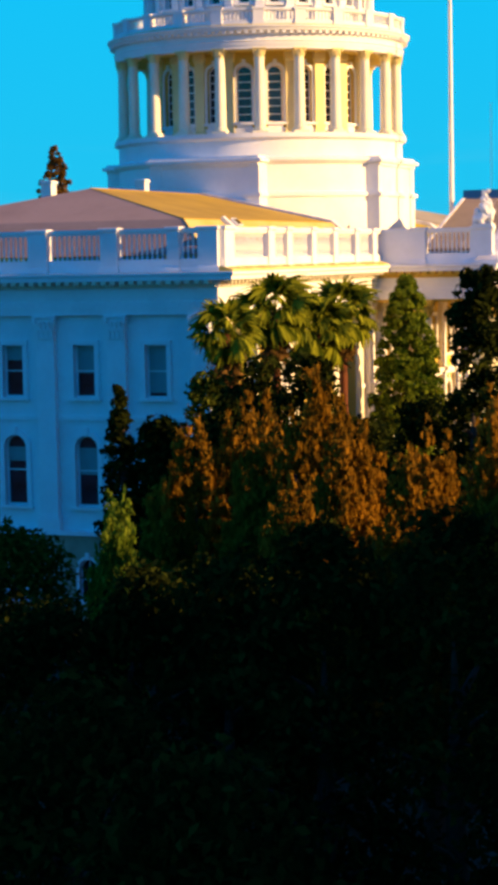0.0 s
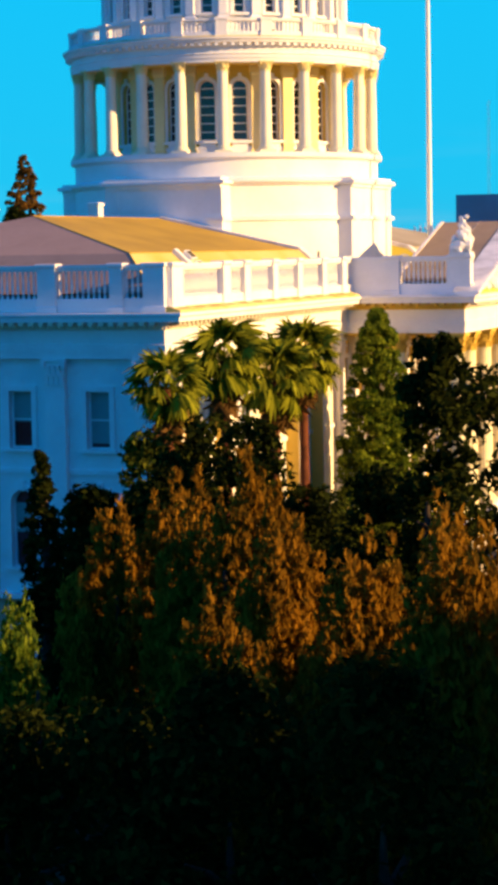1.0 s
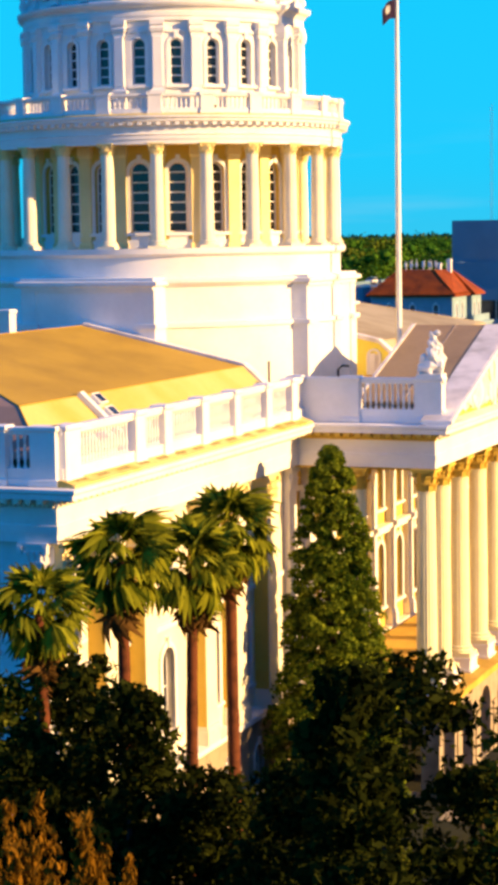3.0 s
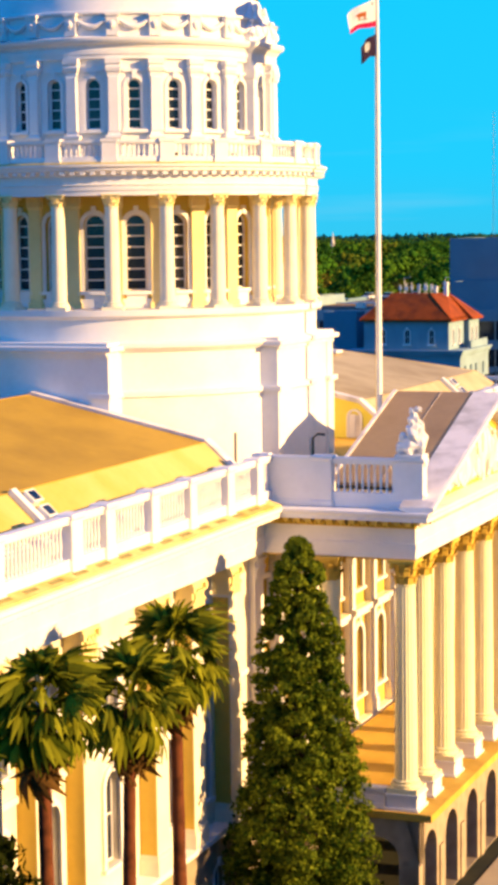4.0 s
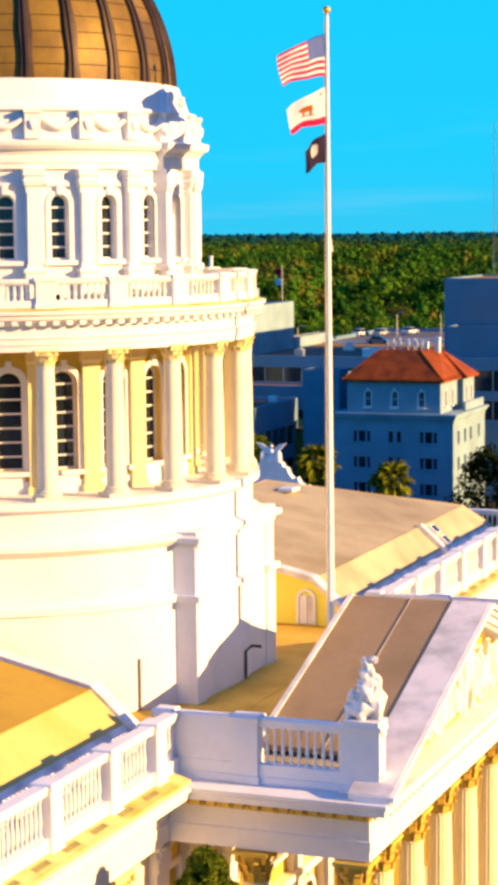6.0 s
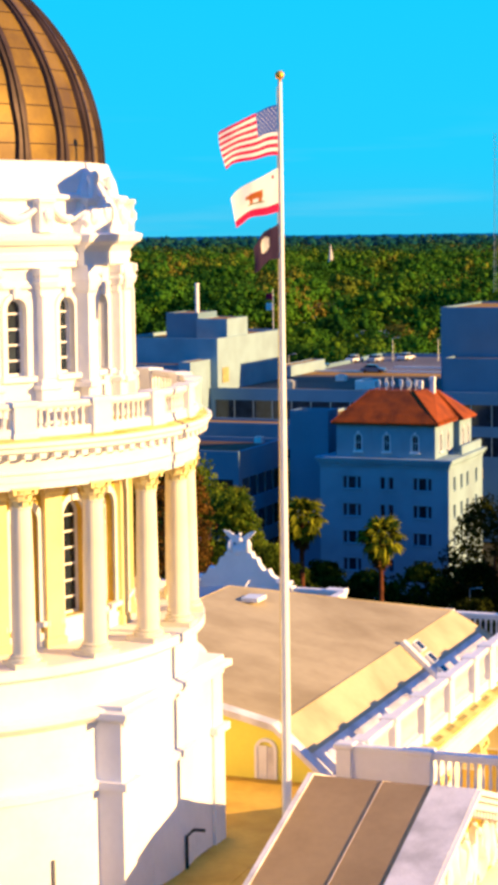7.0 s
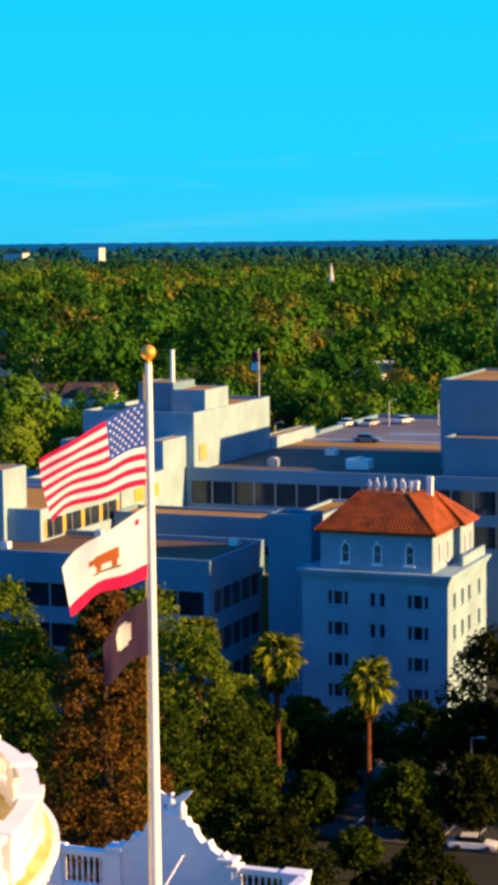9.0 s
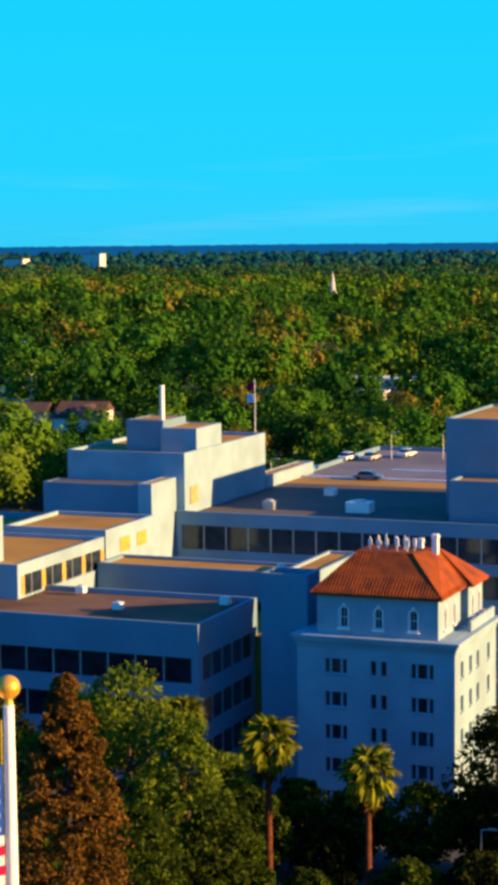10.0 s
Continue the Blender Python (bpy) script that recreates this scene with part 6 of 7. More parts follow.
def tiled_roof(ev, tp, sides):
    """A hipped roof between four eave corners and four top corners, with rolls of clay tiles on the given sides."""
    bm = bmesh.new()
    e = [bm.verts.new((x, y, ZE)) for x, y in ev]
    e2 = [bm.verts.new((x, y, ZE - 0.25)) for x, y in ev]
    t4 = [bm.verts.new((x, y, ZT)) for x, y in tp]
    for i in range(4):
        bm.faces.new((e[i], e[(i + 1) % 4], t4[(i + 1) % 4], t4[i]))
        bm.faces.new((e2[i], e2[(i + 1) % 4], e[(i + 1) % 4], e[i]))
    bm.faces.new(t4)
    bm.faces.new(e2[::-1])
    roof = part("roof", bm, TILE, red, "red clay tile hipped roof")
    for i in sides:
        a, b, c, d = (Vector((*ev[i], ZE)), Vector((*ev[(i + 1) % 4], ZE)), Vector((*tp[(i + 1) % 4], ZT)), Vector((*tp[i], ZT)))
        n = (b - a).cross(d - a).normalized()
        run = (b - a).length
        along = (b - a).normalized()
        up = (d - a) - along * (d - a).dot(along)
        s0, s1 = (d - a).dot(along), (c - a).dot(along)
        k = 0.12
        while k < run - 0.05:
            top = 1.0
            if k < s0:
                top = k / s0
            elif k > s1:
                top = (run - k) / (run - s1)
            p, q = a + along * k, a + along * k + up * top
            if (q - p).length > 0.3:
                bm = bmesh.new()
                cuts = max(2, round((q - p).length / 0.5))
                tube(bm, [p + (q - p) * (j / cuts) + n * (0.03 if j % 2 else 0.0) for j in range(cuts + 1)], [0.095] * (cuts + 1), 6)
                part("tile_roll", bm, TILE, roof)
            k += 0.36
    for i in range(4):
        if (i in sides) or ((i - 1) % 4 in sides):
            bm = bmesh.new()
            tube(bm, [(*ev[i], ZE + 0.01), (*tp[i], ZT + 0.01)], [0.11, 0.11], 7)
            part("hip_ridge", bm, TILE, roof)
    return roof


tiled_roof([(TX0 - 0.5, TY0 - 0.55), (TX1 + 0.55, TY0 - 0.55), (TX1 + 0.55, 191.35), (TX0 - 0.5, 191.35)], [(-52.0, 187.6), (-46.2, 187.3), (-44.7, 191.3), (-52.0, 191.3)], (0, 1, 3))
tiled_roof([(TX0 - 0.5, 191.6), (BX1 + 0.6, 191.6), (BX1 + 0.6, BY1 + 0.5), (TX0 - 0.5, BY1 + 0.5)], [(-52.0, 191.65), (-44.6, 191.65), (-44.6, 191.9), (-52.0, 191.9)], ())
rnd = random.Random(3)
for k in range(9):
    x, y = -51.2 + k * 0.6, 189.4 + rnd.uniform(-1.2, 1.2)
    bm = bmesh.new()
    tube(bm, [(x, y, ZT - 0.1), (x, y, ZT + rnd.uniform(0.9, 1.7))], [0.05, 0.05], 5)
    box(bm, x - 0.17, x + 0.17, y - 0.08, y + 0.08, ZT + 0.45, ZT + rnd.uniform(0.85, 1.4))
    part("antenna", bm, POLE, red, "pale rooftop panel antenna")
for d in ((-44.9, -44.3, 190.0, 190.7, 26.2, 29.1), (-46.6, -46.1, 190.6, 191.2, 27.0, 28.5)):
    part("chimney", boxes(d, (d[0] - 0.08, d[1] + 0.08, d[2] - 0.08, d[3] + 0.08, d[5] - 0.35, d[5] - 0.2)), WHITEPAINT, red, "white painted chimney")
bm = boxes((RX0 + 0.4, RX1 - 0.4, RY0 + 0.4, RY1, 19.0, 19.42))
part("terrace", bm, BLUED_STUCCO, red)
part("terrace_parapet", boxes((RX1 - 0.35, RX1 - 0.05, 188.5, RY1, 19.42, 20.5)), BLUED_STUCCO, red)
bm = boxes((RX0, -43.2, RY1 + 0.36, 207.0, 0, 18.4))
part("rear_wing", bm, mat("tan_pink_render", (0.34, 0.23, 0.16), 0.85, vary=0.1, scale=0.3), red, "tan rendered rear wing")
for z in RW:
    bm = bmesh.new()
    box(bm, -43.2, -41.0, 198.6, 201.6, z - 2.1, z - 2.02)
    for y in (198.7, 200.1, 201.5):
        tube(bm, [(-41.1, y, z - 2.05), (-41.1, y, z - 1.05)], [0.05, 0.05], 5)
    tube(bm, [(-41.1, 198.6, z - 1.05), (-41.1, 201.6, z - 1.05)], [0.05, 0.05], 5)
    tube(bm, [(-41.6, 198.8, z - 2.05), (-41.6, 201.4, z - 5.4)], [0.1, 0.1], 5)
    part("fire_escape", bm, OCHRE, red, "ochre iron fire escape landing")


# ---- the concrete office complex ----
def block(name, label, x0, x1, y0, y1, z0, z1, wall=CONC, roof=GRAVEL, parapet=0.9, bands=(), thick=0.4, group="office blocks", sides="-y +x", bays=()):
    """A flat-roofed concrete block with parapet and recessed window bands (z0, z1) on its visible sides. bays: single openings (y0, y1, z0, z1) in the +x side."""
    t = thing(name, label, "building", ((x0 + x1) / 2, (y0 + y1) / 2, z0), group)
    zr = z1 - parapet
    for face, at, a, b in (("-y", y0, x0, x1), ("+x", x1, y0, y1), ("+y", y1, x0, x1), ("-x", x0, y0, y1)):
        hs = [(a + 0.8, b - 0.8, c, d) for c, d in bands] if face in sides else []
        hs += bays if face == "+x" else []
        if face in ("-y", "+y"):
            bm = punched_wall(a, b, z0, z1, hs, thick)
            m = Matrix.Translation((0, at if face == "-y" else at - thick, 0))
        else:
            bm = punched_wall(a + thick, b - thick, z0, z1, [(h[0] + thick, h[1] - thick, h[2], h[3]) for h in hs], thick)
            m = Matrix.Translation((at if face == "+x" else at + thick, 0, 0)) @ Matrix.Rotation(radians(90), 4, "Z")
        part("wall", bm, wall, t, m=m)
        for h in hs:
            n = max(1, round((h[1] - h[0]) / 3.2))
            mm = facade_pose(face, at, (h[0] + h[1]) / 2)
            ln = (h[1] - h[0]) / 2 - (thick if face == "+x" else 0)
            bm = boxes((-ln, ln, thick * 0.7, thick * 0.7 + 0.05, h[2], h[3]))
            w = part("window_band", bm, GLASS_DARK, t, "dark ribbon window", m=mm)
            bar = mesh_of(boxes((-0.07, 0.07, thick * 0.4, thick * 0.72, h[2], h[3])), METAL, "mullion")
            for k in range(n + 1):
                put("mullion", bar, w, mm @ Matrix.Translation((-ln + 2 * ln * k / n, 0, 0)))
    bm = boxes((x0 + thick, x1 - thick, y0 + thick, y1 - thick, zr - 0.4, zr))
    part("roof", bm, roof, t, "flat roof", m=Matrix.Identity(4))
    return t


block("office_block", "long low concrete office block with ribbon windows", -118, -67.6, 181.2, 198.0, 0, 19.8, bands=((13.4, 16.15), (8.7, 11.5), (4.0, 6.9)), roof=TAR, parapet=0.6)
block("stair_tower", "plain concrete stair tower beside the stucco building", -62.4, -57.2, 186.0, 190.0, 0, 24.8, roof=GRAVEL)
block("stair_wing", "lower concrete wing with a sunlit parapet behind the stair tower", -66.0, -62.0, 199.6, 217.4, 0, 22.3, wall=BLUED_STUCCO, roof=GRAVEL, parapet=0.3)
block("office_wing", "concrete wing with sunlit side and four window groups", -112, -94.0, 191.0, 213.5, 0, 23.2, wall=BLUED_STUCCO, roof=GRAVEL, parapet=0.5, bays=[(192.2 + 5.2 * k, 197.2 + 5.2 * k, 19.4, 21.8) for k in range(4)])
block("office_wing", "concrete wing with plain sunlit side", -108, -93.8, 213.6, 228.2, 0, 24.0, wall=BLUED_STUCCO, roof=GRAVEL, parapet=0.5)
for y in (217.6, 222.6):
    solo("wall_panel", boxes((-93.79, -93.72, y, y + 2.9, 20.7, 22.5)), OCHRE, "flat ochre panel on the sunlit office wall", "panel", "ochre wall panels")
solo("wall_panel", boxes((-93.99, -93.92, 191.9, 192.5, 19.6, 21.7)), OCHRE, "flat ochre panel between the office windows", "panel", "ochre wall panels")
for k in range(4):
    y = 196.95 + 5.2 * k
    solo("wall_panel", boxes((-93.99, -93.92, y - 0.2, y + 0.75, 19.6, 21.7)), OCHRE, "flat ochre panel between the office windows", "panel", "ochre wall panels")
block("white_shaft", "white concrete lift shaft above the roofs", -103.5, -98.5, 190.0, 196.0, 18, 28.0, wall=BLUED_STUCCO, parapet=0.1)
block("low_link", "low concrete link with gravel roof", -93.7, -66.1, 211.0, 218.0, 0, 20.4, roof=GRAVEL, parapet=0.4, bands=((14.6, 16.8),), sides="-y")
# this roof's blue stands for the shade lying on it
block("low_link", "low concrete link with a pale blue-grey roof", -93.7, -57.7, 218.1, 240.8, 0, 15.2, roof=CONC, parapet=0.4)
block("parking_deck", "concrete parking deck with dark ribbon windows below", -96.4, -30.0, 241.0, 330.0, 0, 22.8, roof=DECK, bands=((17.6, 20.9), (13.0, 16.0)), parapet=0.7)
block("tall_block", "tall concrete block with a sunlit blank side", -113.2, -95.4, 241.8, 272.2, 0, 30.6, wall=BLUED_STUCCO, roof=GRAVEL, parapet=0.5)
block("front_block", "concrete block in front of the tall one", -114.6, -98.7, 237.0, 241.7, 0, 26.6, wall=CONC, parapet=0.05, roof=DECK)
block("fin_tower", "slim concrete fin tower", -98.6, -96.6, 233.5, 241.6, 0, 27.3, wall=BLUED_STUCCO, parapet=0.05)
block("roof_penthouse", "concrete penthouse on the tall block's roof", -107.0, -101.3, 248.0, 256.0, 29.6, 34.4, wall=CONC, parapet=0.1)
block("roof_penthouse", "concrete penthouse on the tall block's roof", -101.2, -95.8, 247.0, 256.0, 29.6, 33.5, wall=BLUED_STUCCO, parapet=0.1)
block("low_wall_block", "low concrete parapet block beside the parking deck", -98.0, -95.3, 272.4, 293.0, 20.0, 24.0, wall=BLUED_STUCCO, parapet=0.1)
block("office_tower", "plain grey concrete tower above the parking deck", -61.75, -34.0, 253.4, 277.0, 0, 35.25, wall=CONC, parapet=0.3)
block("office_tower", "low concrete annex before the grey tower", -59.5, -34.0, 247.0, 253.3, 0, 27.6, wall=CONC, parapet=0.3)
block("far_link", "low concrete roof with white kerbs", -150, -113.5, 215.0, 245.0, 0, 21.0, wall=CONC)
solo("deck_asphalt", boxes((-95.9, -30.5, 288.0, 329.5, 22.102, 22.116)), mat("pale_worn_asphalt", (0.17, 0.16, 0.17), 0.9, vary=0.14, scale=0.08, fine=2, bump=0.2), "pale worn asphalt on the parking deck's far half", "road")
# the deck's sunlit band, laid on as a strip of tan colour
solo("deck_lit_gravel", boxes((-95.9, -61.9, 280.0, 287.2, 22.102, 22.116)), GRAVEL, "tan gravel strip for the sunlit band of the parking deck", "roof")
solo("deck_kerb", boxes((-95.9, -61.9, 287.4, 287.9, 22.102, 22.4)), POLE, "white concrete kerb across the parking deck", "kerb")
solo("deck_kerb", boxes((-84.0, -61.9, 299.0, 299.5, 22.12, 22.4)), POLE, "white concrete kerb across the parking deck", "kerb")
# a louvre in the sunlit side, vents and plant on the roofs
bm = boxes((-95.39, -95.25, 243.6, 246.2, 23.4, 25.8))
solo("louvre", bm, mat("ochre_louvre", (0.42, 0.33, 0.14), 0.6), "ochre louvred vent in the sunlit wall", "vent")
bm = bmesh.new()
lathe(bm, [(0.35, 34.2), (0.32, 39.0), (0.36, 39.0), (0.36, 39.2)], 14, (-102.3, 250))
solo("roof_chimney", bm, POLE, "slim white chimney on the roof", "chimney", smooth=True)


def roof_unit(x, y, z, sx, sy, sz, material, label):
    t = thing("roof_unit", label, "roof plant", (x, y, z), "roof plant")
    bm = boxes((x - sx, x + sx, y - sy, y + sy, z, z + sz * 0.85))
    part("case", bm, material, t)
    bm = bmesh.new()
    lathe(bm, [(min(sx, sy) * 0.7, z + sz * 0.85), (min(sx, sy) * 0.7, z + sz), (min(sx, sy) * 0.5, z + sz)], 12, (x, y))
    part("fan_collar", bm, METAL, t)


roof_unit(-73.6, 252.0, 22.1, 1.7, 1.2, 1.7, POLE, "white rooftop cooling unit on the parking deck")
roof_unit(-86.5, 251.0, 22.1, 0.8, 0.8, 1.4, METAL, "grey rooftop fan unit on the parking deck")
roof_unit(-83.5, 268.0, 22.1, 0.8, 0.8, 1.1, POLE, "white rooftop fan unit on the parking deck")
roof_unit(-71.0, 214.6, 19.95, 0.5, 0.5, 0.9, POLE, "small white roof vent on the gravel roof")
for x, y in ((-88.5, 196.0), (-70.0, 194.5), (-80.0, 188.0), (-95, 184)):
    roof_unit(x, y, 19.5, 0.5, 0.5, 0.9, POLE, "small white roof vent on the office roof")
bm = boxes((-93.0, -66.5, 197.1, 215.0, 0, 15.5))
solo("courtyard_roof", bm, GRAVEL, "dim low gravel roof between the office wings", "roof")


def car(x, y, z, turn, paint, label):
    t = thing("car", label, "car", (x, y, z), "parked cars")
    m = Matrix.Translation((x, y, z)) @ Matrix.Rotation(radians(turn), 4, "Z")
    bm = bmesh.new()
    prism(bm, [(-2.2, 0.3), (2.2, 0.3), (2.25, 0.7), (1.3, 0.85), (-1.9, 0.9), (-2.25, 0.8)], "y", -0.88, 0.88)
    bmesh.ops.bevel(bm, geom=bm.edges[:], offset=0.08, segments=2, affect="EDGES")
    part("body", bm, paint, t, m=m, smooth=True)
    bm = bmesh.new()
    prism(bm, [(-1.75, 0.86), (1.15, 0.84), (0.45, 1.38), (-1.15, 1.42)], "y", -0.76, 0.76)
    bmesh.ops.bevel(bm, geom=bm.edges[:], offset=0.06, segments=2, affect="EDGES")
    cab = part("cabin", bm, GLASS_DARK, t, m=m, smooth=True)
    bm = boxes((-1.1, 0.45, -0.72, 0.72, 1.39, 1.45))
    part("roof_panel", bm, paint, cab, m=m)
    for sx in (-1.35, 1.4):
        for sy in (-0.86, 0.86):
            bm = bmesh.new()
            prism(bm, [(sx + 0.33 * math.cos(2 * math.pi * k / 14), 0.33 + 0.33 * math.sin(2 * math.pi * k / 14)) for k in range(14)], "y", sy - 0.1, sy + 0.1)
            part("wheel", bm, RIB, t, m=m)


PAINTS = [mat(n, c, 0.3, vary=0.03, coat=0.5, bump=0, gloss=0.5) for n, c in (("white_car_paint", (0.75, 0.75, 0.75)), ("silver_car_paint", (0.45, 0.46, 0.48)), ("dark_car_paint", (0.04, 0.05, 0.07)), ("blue_car_paint", (0.08, 0.13, 0.25)))]
for k, (x, y, z, a) in enumerate(((-95.9, 312.0, 22.12, 80), (-92.2, 313.5, 22.12, 85), (-98.0, 296.5, 22.12, 10), (-84.0, 287.0, 22.12, 5), (-88.0, 320.0, 22.12, 80), (-28.3, 149.3, 0.0, 8), (-20.5, 154.5, 0.02, 4), (-36.0, 159.5, 0.02, 2))):
    car(x, y, z, a, PAINTS[k % 4] if k not in (5,) else PAINTS[0], "parked car with dark windows" if k > 4 else "car parked on the deck")


def lamp_post(x, y, z, h):
    t = thing("street_lamp", "slim grey lamp post with a small arm", "lamp", (x, y, z), "lamp posts")
    bm = bmesh.new()
    tube(bm, [(x, y, z), (x, y, z + h)], [0.09, 0.06], 7)
    part("pole", bm, METAL, t)
    bm = bmesh.new()
    tube(bm, [(x, y, z + h), (x + 1.0, y, z + h + 0.15)], [0.05, 0.05], 6)
    box(bm, x + 0.7, x + 1.4, y - 0.15, y + 0.15, z + h + 0.1, z + h + 0.22)
    part("arm", bm, METAL, t)


for x, y, z, h in ((-89.5, 316.0, 22.1, 4.5), (-81.0, 318.0, 22.1, 4.5), (-97.5, 280.0, 22.1, 3.5), (-31.0, 158.5, 0.0, 8.0)):
    lamp_post(x, y, z, h)
# a distant flag and a lattice mast
far_pole = thing("flagpole", "distant slim flagpole with small flags", "flagpole", (-108, 300, 0))
bm = bmesh.new()
tube(bm, [(-108, 300, 0), (-108, 300, 36.5)], [0.12, 0.06], 7)
part("pole", bm, POLE, far_pole)
bm = boxes((-109.4, -108.1, 299.9, 299.94, 34.6, 35.8))
part("flag", bm, RED, far_pole)
bm = boxes((-109.4, -108.1, 299.9, 299.94, 32.6, 34.0))
part("flag", bm, WHITE, far_pole)
bm = bmesh.new()
MX, MY, MH = -143.5, 600.0, 78.0
for k in range(3):
    a = 2.1 * k
    tube(bm, [(MX + 0.7 * math.cos(a), MY + 0.7 * math.sin(a), 0), (MX + 0.35 * math.cos(a), MY + 0.35 * math.sin(a), MH)], [0.05, 0.04], 4)
for j in range(60):
    a, b = 2.1 * (j % 3), 2.1 * ((j + 1) % 3)
    z = MH * j / 60
    tube(bm, [(MX + 0.6 * math.cos(a), MY + 0.6 * math.sin(a), z), (MX + 0.6 * math.cos(b), MY + 0.6 * math.sin(b), z + MH / 60)], [0.035, 0.035], 4)
solo("radio_mast", bm, METAL, "tall thin lattice radio mast among distant trees", "mast")

# houses among the far trees
WHITEWALL = mat("white_render", (0.60, 0.57, 0.52), 0.8, vary=0.06)
HROOF = mat("brown_shingle_roof", (0.10, 0.06, 0.045), 0.85, vary=0.15, scale=0.8)


def house(x, y, sx, sy, h, roof_h, turn, wall, roof, label, flat=False):
    t = thing("house", label, "house", (x, y, 0), "far houses")
    m = Matrix.Translation((x, y, 0)) @ Matrix.Rotation(radians(turn), 4, "Z")
    bm = boxes((-sx, sx, -sy, sy, 0, h))
    part("wall", bm, wall, t, m=m)
    bm = bmesh.new()
    if flat:
        box(bm, -sx - 0.3, sx + 0.3, -sy - 0.3, sy + 0.3, h, h + roof_h)
    else:
        prism(bm, [(-sy - 0.5, h - 0.1), (sy + 0.5, h - 0.1), (0, h + roof_h)], "x", -sx - 0.4, sx + 0.4)
    part("roof", bm, roof, t, m=m)
    count = max(2, round(sx / 4))
    for k in range(count):
        u = -sx + 2 * sx * (k + 0.5) / count
        bm = boxes((u - 0.7, u + 0.7, -sy - 0.06, -sy, h * 0.5, h * 0.72))
        part("window", bm, GLASS_DARK, t, m=m)


rnd = random.Random(12)
HOUSES = ((-228, 732, 14, 8, 4.6, 0.8, 2, True), (-203, 651, 4.5, 5, 6.0, 0.6, 0, True), (-174, 700, 15, 9, 5.0, 0.7, 5, True), (-355, 737, 9, 6, 7, 3, 20, False), (-369, 698, 9, 6, 7, 3, 5, False), (-281, 546, 7, 5, 6.6, 2.8, 8, False), (-263, 549, 7.5, 5, 7.0, 2.8, 8, False),
          (-250, 520, 8, 5, 8, 3, 90, False), (-330, 640, 8, 5, 7, 3, 0, False), (-468, 878, 12, 6, 8, 1, 0, True), (-359, 911, 8, 6, 9, 1, 0, True), (-294, 852, 9, 6, 9, 3, 0, False), (-120, 760, 9, 6, 8, 3, 0, False), (-470, 1100, 12, 7, 11, 1, 0, True), (-150, 480, 8, 5, 7, 3, 0, False),
          (-430, 1010, 9, 6, 10, 2.5, 20, False), (-196, 830, 7, 5, 9, 2.5, 0, False), (-340, 1130, 12, 6, 11, 1, 0, True), (-270, 1240, 14, 7, 12, 1, 0, True), (-520, 1330, 14, 7, 12, 1, 0, True))
for x, y, sx, sy, h, rh, a, f in HOUSES:
    house(x, y, sx, sy, h, rh, a, WHITEWALL if f or rnd.random() < 0.6 else BLUED_STUCCO, (ROOF_YELLOW if y == 726 else POLE) if f else HROOF, "far white house among the trees" if not f else "far flat-roofed white building among the trees", f)
# far tower block and church spire
house(-1190, 2450, 13, 9, 37, 1.5, 0, WHITEWALL, CONC, "distant pale tower block on the horizon", True)
house(-1313, 2460, 15, 10, 31, 1.5, 0, WHITEWALL, HROOF, "distant pale block on the horizon", True)
spire = thing("church_spire", "distant pale pointed church spire above the trees", "church", (-428, 1250, 0))
bm = boxes((-431, -425, 1247, 1253, 0, 19))
part("tower", bm, WHITEWALL, spire)
bm = bmesh.new()
lathe(bm, [(3.0, 19), (2.2, 23), (0.1, 36)], 8, (-428, 1250))
part("steeple", bm, WHITEWALL, spire)

# ---- trees between the capitol and the offices ----
fan_palm(-38.4, 149.4, 14.6, 11, "tall fan palm with slim trunk before the stucco building", 1.15, 40, 18, 0.28)
fan_palm(-47.9, 150.5, 16.2, 12, "tall fan palm over the dark trees", 1.2, 40, 26, 0.3)
fan_palm(-56.8, 152.5, 17.2, 13, "tall fan palm over the dark trees", 1.1, 40, 18, 0.3)
fan_palm(-74.0, 149.4, 15.2, 14, "tall fan palm over the dark trees", 1.1, 40, 18, 0.3)
broad_tree(-40.6, 98.0, 34.0, 8.8, LEAF_BROWN, "tall rusty-brown cedar behind the capitol", 200, 40000, 0.2, 700, 0.85, 3, "cone", "cedar", power=0.7)
